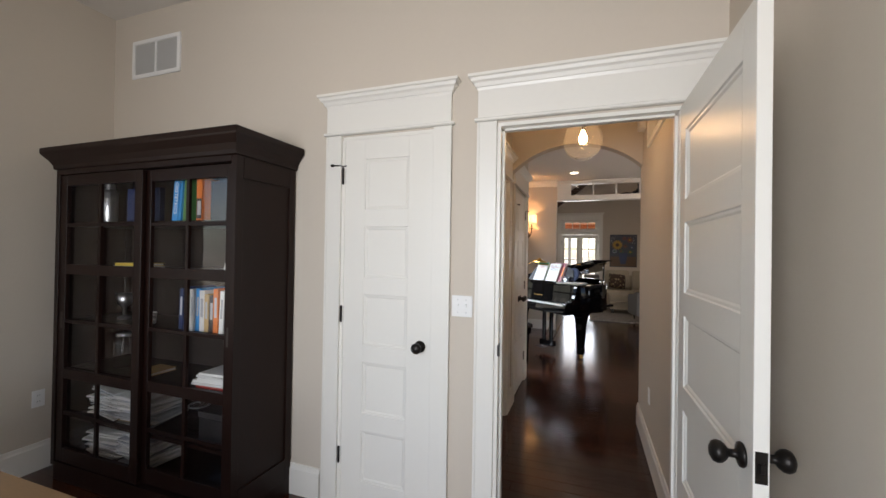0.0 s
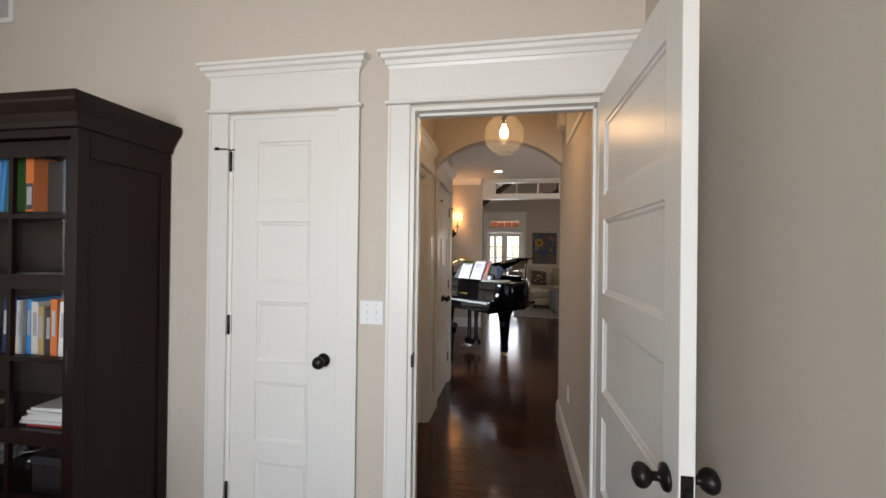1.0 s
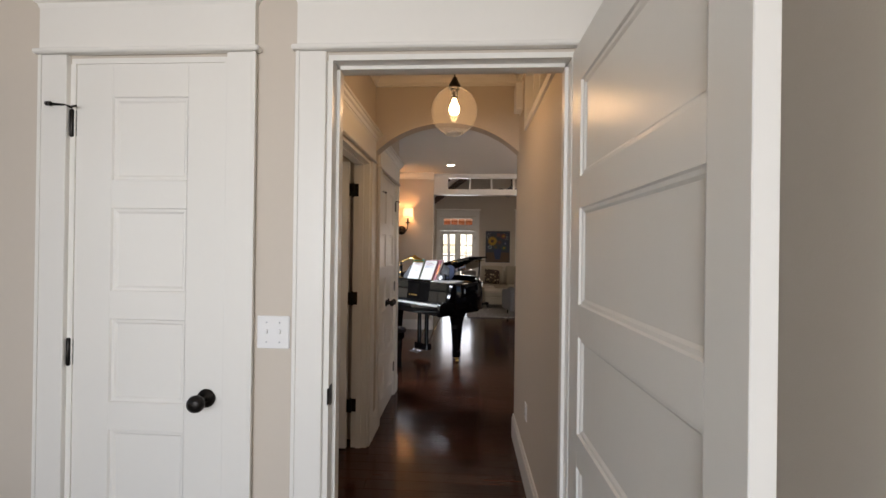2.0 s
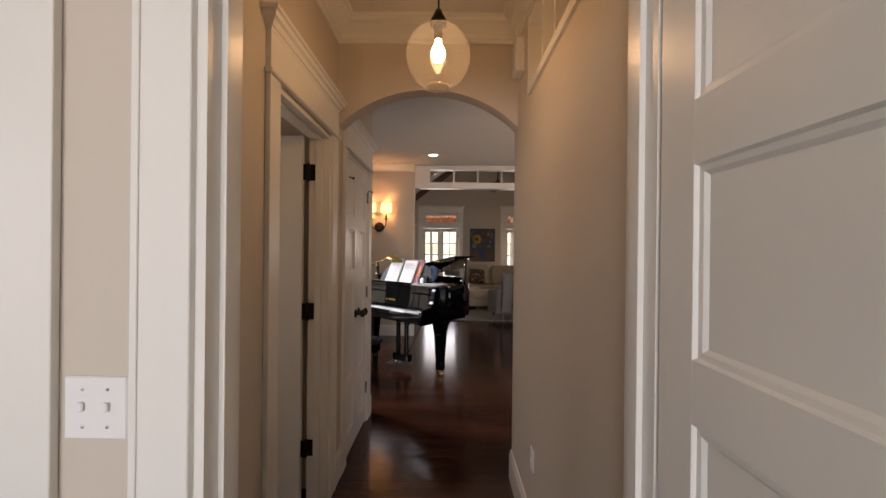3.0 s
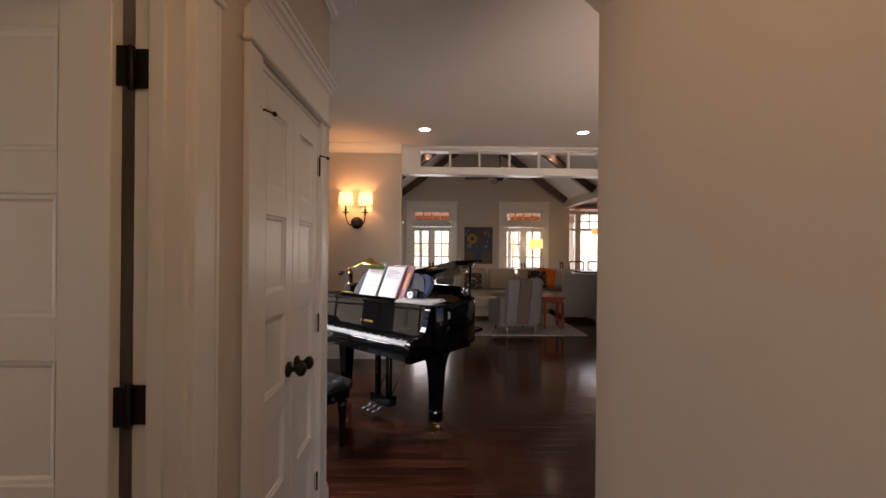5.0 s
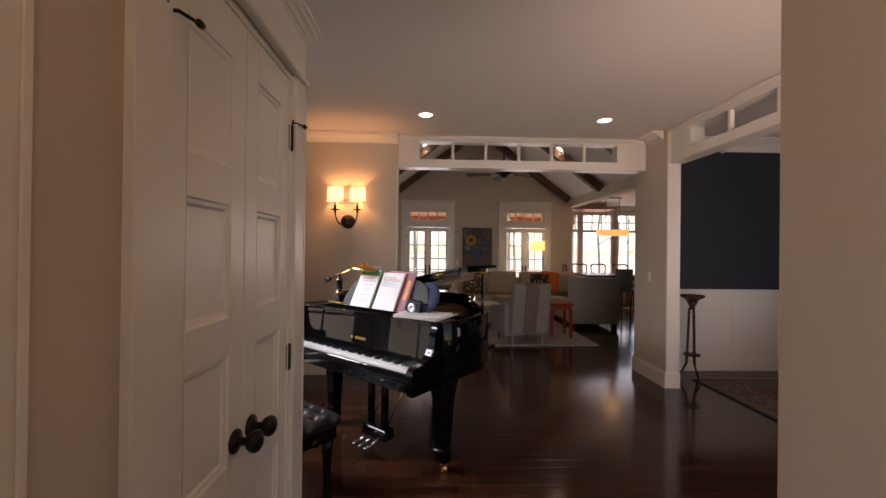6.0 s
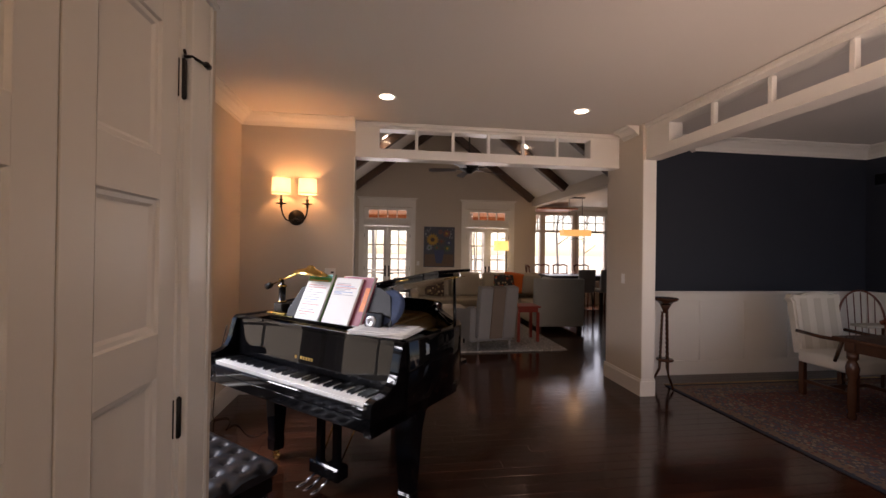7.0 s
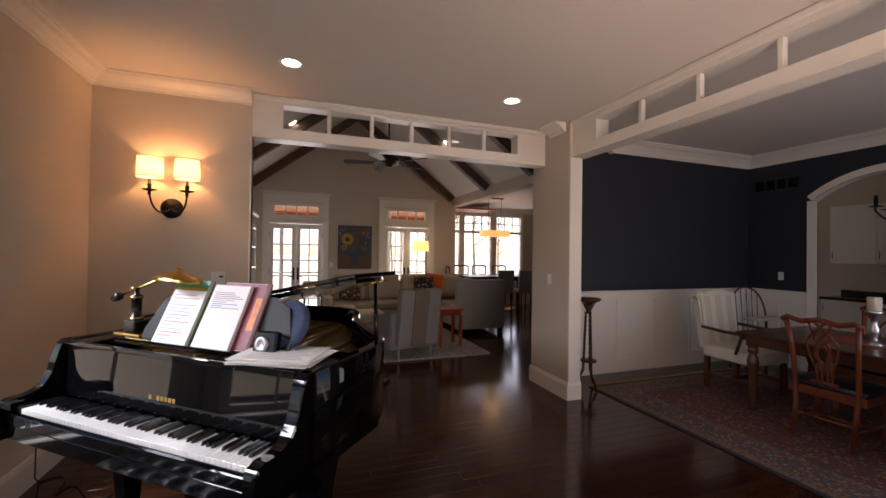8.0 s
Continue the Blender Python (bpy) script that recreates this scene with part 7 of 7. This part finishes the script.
part("canopy", moved(lathe([(0.0, 0), (0.05, 0), (0.06, 0.03), (0.0, 0.03)], 20, False), pose(0, 0, DC - 0.031)), "bronze", chd)
for i in range(6):
    a = math.pi * i / 3 + 0.2
    part("arm", tube([(r * math.cos(a), r * math.sin(a), z) for r, z in smooth_curve([(0.03, 1.92), (0.15, 1.84), (0.30, 1.85), (0.38, 1.93), (0.38, 1.96)], 6)], 0.008, 8), "bronze", chd)
    part("candle_cup", moved(lathe([(0.0, 0), (0.045, 0.006), (0.048, 0.012), (0.014, 0.012), (0.014, 0.10), (0.0, 0.10)], 16, False), pose(0.38 * math.cos(a), 0.38 * math.sin(a), 1.96)), "bronze", chd)
    part("bulb", moved(lathe([(0.0, 0), (0.010, 0), (0.016, 0.02), (0.012, 0.045), (0.0, 0.07)], 12, False), pose(0.38 * math.cos(a), 0.38 * math.sin(a), 2.061)), "clear_glass", chd)
v2 = thing("wall_vent", EAST(7.0, 6.34), "dark painted return air grille on the navy wall", "air vent")
part("frame", joined(box(0, 0.60, -0.010, 0, 2.50, 2.52), box(0, 0.60, -0.010, 0, 2.66, 2.68), box(0, 0.02, -0.0098, 0, 2.52, 2.66), box(0.58, 0.60, -0.0098, 0, 2.52, 2.66), *[box(0.02 + 0.14 * k - 0.008, 0.02 + 0.14 * k + 0.008, -0.0096, 0, 2.52, 2.66) for k in (1, 2, 3)]), "navy_paint", v2)
part("core", box(0.02, 0.58, -0.003, -0.0005, 2.52, 2.66), "ebony", v2)

# pantry beyond the arch
for i, y0 in enumerate((4.05, 4.63, 5.21, 5.79)):
    uc = thing("wall_cabinet", pose(8.95, y0, 1.45), "white painted wall cabinet in the pantry", "cabinet", "pantry wall cabinets")
    part("body", box(0, 0.34, 0, 0.575, 0, 0.95), "trim_paint", uc)
    dd = part("door", joined(box(-0.02, -0.0005, 0.004, 0.064, 0.004, 0.946), box(-0.02, -0.0005, 0.511, 0.571, 0.004, 0.946), box(-0.02, -0.0005, 0.064, 0.511, 0.886, 0.946), box(-0.02, -0.0005, 0.064, 0.511, 0.004, 0.064), box(-0.012, -0.0005, 0.064, 0.511, 0.064, 0.886)), "trim_paint", uc)
    part("handle", tube([(-0.045, 0.53, 0.08), (-0.045, 0.53, 0.20)], 0.005, 8), "bronze", dd)
    lc = thing("base_cabinet", pose(8.70, y0, 0), "white painted base cabinet in the pantry", "cabinet", "pantry base cabinets")
    part("body", joined(box(0, 0.60, 0, 0.575, 0.10, 0.86), box(0.06, 0.60, 0, 0.575, 0, 0.0999)), "trim_paint", lc)
    dd = part("door", joined(box(-0.02, -0.0005, 0.004, 0.064, 0.11, 0.85), box(-0.02, -0.0005, 0.511, 0.571, 0.11, 0.85), box(-0.02, -0.0005, 0.064, 0.511, 0.79, 0.85), box(-0.02, -0.0005, 0.064, 0.511, 0.11, 0.17), box(-0.012, -0.0005, 0.064, 0.511, 0.17, 0.79)), "trim_paint", lc)
    part("handle", tube([(-0.045, 0.53, 0.68), (-0.045, 0.53, 0.80)], 0.005, 8), "bronze", dd)
ct = thing("countertop", pose(0, 0, 0), "dark stone worktop along the pantry cabinets", "worktop")
part("slab", box(8.66, 9.29, 4.04, 6.38, 0.861, 0.90, 0.005), "ebony", ct)
part("upstand", box(9.27, 9.295, 4.04, 6.38, 0.9005, 1.0), "ebony", ct)
pt = thing("plate", pose(9.0, 5.35, 0.901, 0, 78, 0), "dark blue plate standing on the pantry worktop", "plate")
part("disc", moved(lathe([(0.0, 0), (0.10, 0), (0.17, 0.02), (0.168, 0.024), (0.09, 0.006), (0.0, 0.006)], 32, False), pose(-0.17, 0, 0)), "book_navy", pt)
part("foot_ring", moved(lathe([(0.08, -0.008), (0.09, -0.008), (0.09, -0.0005), (0.08, -0.0005), (0.08, -0.008)], 24, False), pose(-0.17, 0, 0)), "book_navy", pt)

# ---- outside ----
spotted("leaf_litter", (0.30, 0.27, 0.22), [(0.34, 0.29, 0.22), (0.26, 0.23, 0.18), (0.24, 0.23, 0.16), (0.36, 0.33, 0.27)], 7, 0.5)
node_mat("bark", (0.33, 0.30, 0.27), 0.9, var=0.3, scale=6, bump=0.6, bscale=30)
node_mat("cedar", (0.42, 0.14, 0.045), 0.5, var=0.2, scale=3, stretch=(1, 8, 1), grain=0.2)
node_mat("deck_grey", (0.30, 0.28, 0.26), 0.8, var=0.15, scale=3)
bmg = bmesh.new()
bmesh.ops.create_grid(bmg, x_segments=40, y_segments=40, size=400)
for v in bmg.verts:
    d = math.hypot(v.co.x, v.co.y)
    v.co.z = -0.45 - (0.02 * max(0, d - 20) if d < 120 else 2.0) + (0 if d < 25 else 0.6 * math.sin(v.co.x * 0.09) * math.cos(v.co.y * 0.07))
structure("ground", bmg, "leaf_litter", "leaf-strewn lawn running out to the woods", "ground")
dkk = tagged(new("porch_deck"), "grey boarded back porch deck", "deck", "", "structure")
for i in range(24):
    part("plank", box(-1.2, 5.6, 12.08 + i * 0.14, 12.213 + i * 0.14, -0.12, -0.08), "deck_grey", dkk)
pr = thing("porch_roof", pose(0, 0, 0), "back porch roof with orange cedar boards and white posts", "porch")
part("soffit", box(-1.2, 5.6, 12.08, 15.4, 2.72, 2.76), "cedar", pr)
part("beam", box(-1.2, 5.6, 15.2, 15.4, 2.52, 2.719), "cedar", pr)
for x in (-1.1, 1.9, 3.75, 5.5):
    part("post", box(x - 0.07, x + 0.07, 15.22, 15.38, -0.08, 2.519), "trim_paint", pr)
part("hand_rail", joined(box(-1.1, 5.5, 15.27, 15.33, 0.85, 0.90), box(-1.1, 5.5, 15.27, 15.33, 0.05, 0.10)), "trim_paint", pr)
for x in (2.6, 3.0):
    part("screen_post", box(x - 0.05, x + 0.05, 13.9, 14.0, -0.08, 2.719), "trim_paint", pr)


def tree(x, y, h, seed, name="bare_tree"):
    r = random.Random(seed)
    t = thing(name, pose(x, y, -0.9), "leafless grey woodland tree with thin branches", "tree", "bare trees")
    pts = [(r.uniform(-0.15, 0.15) * i / 3, r.uniform(-0.15, 0.15) * i / 3, h * i / 6) for i in range(7)]
    part("trunk", tube(pts, 0.085 * h / 12, 7, 0.02), "bark", t)
    br = []
    for k in range(16):
        z0 = h * r.uniform(0.25, 0.95)
        a = r.uniform(0, 6.28)
        L = h * r.uniform(0.10, 0.24)
        p0 = Vector((0, 0, z0))
        p1 = p0 + Vector((math.cos(a) * L * 0.5, math.sin(a) * L * 0.5, L * 0.35))
        p2 = p0 + Vector((math.cos(a + 0.3) * L, math.sin(a + 0.3) * L, L * 0.9))
        br.append(tube([p0, p1, p2], 0.035, 5, 0.008))
        br.append(tube([p1, p1 + Vector((math.cos(a - 0.6) * L * 0.5, math.sin(a - 0.6) * L * 0.5, L * 0.4))], 0.018, 4, 0.005))
    part("branches", joined(*br), "bark", t)


rt = random.Random(11)
for i in range(22):
    tree(rt.uniform(-6, 14), rt.uniform(19, 40), rt.uniform(9, 14), i)
for i in range(6):
    tree(rt.uniform(-26, -12), rt.uniform(-2, 12), rt.uniform(9, 13), 50 + i)

# ---- hardwood floor planks ----


def plank_material(name, island):
    m = bpy.data.materials.new(name)
    m.use_nodes = True
    nt = m.node_tree
    b = nt.nodes["Principled BSDF"]
    g = nt.nodes.new("ShaderNodeNewGeometry")
    if island:
        rnd = g.outputs["Random Per Island"]
    else:
        rnd = nt.nodes.new("ShaderNodeObjectInfo").outputs["Random"]
    off = nt.nodes.new("ShaderNodeVectorMath")
    off.operation = "SCALE"
    off.inputs[0].default_value = (13, 29, 7)
    nt.links.new(rnd, off.inputs["Scale"])
    add = nt.nodes.new("ShaderNodeVectorMath")
    nt.links.new(g.outputs["Position"], add.inputs[0])
    nt.links.new(off.outputs[0], add.inputs[1])
    mp = nt.nodes.new("ShaderNodeMapping")
    mp.inputs["Scale"].default_value = (0.8, 14, 1)
    nt.links.new(add.outputs[0], mp.inputs["Vector"])
    n1 = nt.nodes.new("ShaderNodeTexNoise")
    n1.inputs["Scale"].default_value, n1.inputs["Detail"].default_value = 2.2, 6
    nt.links.new(mp.outputs[0], n1.inputs["Vector"])
    n2 = nt.nodes.new("ShaderNodeTexNoise")
    n2.inputs["Scale"].default_value, n2.inputs["Detail"].default_value = 1.3, 3
    nt.links.new(g.outputs["Position"], n2.inputs["Vector"])
    ramp = nt.nodes.new("ShaderNodeValToRGB")
    ramp.color_ramp.elements[0].position, ramp.color_ramp.elements[0].color = 0.28, (0.016, 0.0050, 0.0028, 1)
    ramp.color_ramp.elements[1].position, ramp.color_ramp.elements[1].color = 0.75, (0.062, 0.020, 0.0095, 1)
    nt.links.new(n1.outputs["Fac"], ramp.inputs[0])
    k = nt.nodes.new("ShaderNodeMath")
    k.operation = "MULTIPLY_ADD"
    nt.links.new(rnd, k.inputs[0])
    k.inputs[1].default_value, k.inputs[2].default_value = 0.75, 0.62
    sc = nt.nodes.new("ShaderNodeVectorMath")
    sc.operation = "SCALE"
    nt.links.new(ramp.outputs[0], sc.inputs[0])
    nt.links.new(k.outputs[0], sc.inputs["Scale"])
    nt.links.new(sc.outputs[0], b.inputs["Base Color"])
    r = nt.nodes.new("ShaderNodeMath")
    r.operation = "MULTIPLY_ADD"
    nt.links.new(n2.outputs["Fac"], r.inputs[0])
    r.inputs[1].default_value, r.inputs[2].default_value = 0.12, 0.09
    nt.links.new(r.outputs[0], b.inputs["Roughness"])
    bp = nt.nodes.new("ShaderNodeBump")
    bp.inputs["Strength"].default_value, bp.inputs["Distance"].default_value = 0.08, 0.002
    nt.links.new(n1.outputs["Fac"], bp.inputs["Height"])
    nt.links.new(bp.outputs["Normal"], b.inputs["Normal"])
    b.inputs["Specular IOR Level"].default_value = 0.5
    M[name] = m


plank_material("plank_wood", False)
plank_material("plank_wood_joined", True)
floor_ob = bpy.data.objects["floor"]
PW = 0.105
plank_meshes = {}


def plank_mesh(length):
    key = round(length, 3)
    if key not in plank_meshes:
        bm = box(0, key - 0.0012, 0.0006, PW - 0.0006, -0.0118, 0, 0.0012)
        me = bpy.data.meshes.new("plank")
        bm.to_mesh(me)
        bm.free()
        me.materials.append(M["plank_wood"])
        plank_meshes[key] = me
    return plank_meshes[key]


rk = random.Random(21)
verts, faces = [], []


def far_plank(x0, x1, y):
    i = len(verts)
    a, b2, h = y + 0.0006, y + PW - 0.0006, 0.0012
    verts.extend([(x0, a, -0.0012), (x1 - 0.0012, a, -0.0012), (x1 - 0.0012, b2, -0.0012), (x0, b2, -0.0012), (x0 + h, a + h, 0), (x1 - 0.0012 - h, a + h, 0), (x1 - 0.0012 - h, b2 - h, 0), (x0 + h, b2 - h, 0)])
    faces.extend([(i + 4, i + 5, i + 6, i + 7), (i, i + 1, i + 5, i + 4), (i + 1, i + 2, i + 6, i + 5), (i + 2, i + 3, i + 7, i + 6), (i + 3, i, i + 4, i + 7)])


count = 0
row = 0
y = -4.0
while y < 13.6:
    if y < 0.0:
        xa, xb = -2.8, 1.24
    elif y < 1.9:
        xa, xb = -2.0, 1.12
    elif y < 6.3:
        xa, xb = -1.09, 9.3
    else:
        xa, xb = -0.68, 9.3
    x = xa
    first = True
    while x < xb - 0.01:
        L = rk.choice((0.8, 1.0, 1.2, 1.5, 1.8))
        if first:
            L *= rk.choice((0.35, 0.6, 0.85, 1.0))
            first = False
        x1 = min(x + round(L, 2), xb)
        near = 0.1 < y < 6.6 and x < 3.3 and x1 > -1.2
        if near and count < 298:
            ob = new("plank", plank_mesh(x1 - x))
            ob.location, ob.parent = (x, y, 0), floor_ob
            count += 1
        else:
            far_plank(x, x1, y)
        x = x1
    y += PW
me = bpy.data.meshes.new("planks")
me.from_pydata(verts, [], faces)
me.materials.append(M["plank_wood_joined"])
fp = tagged(new("floor_planks", me), "dark red-brown hardwood planks of the farther floor", "", "", "stuff")
fp.parent = floor_ob
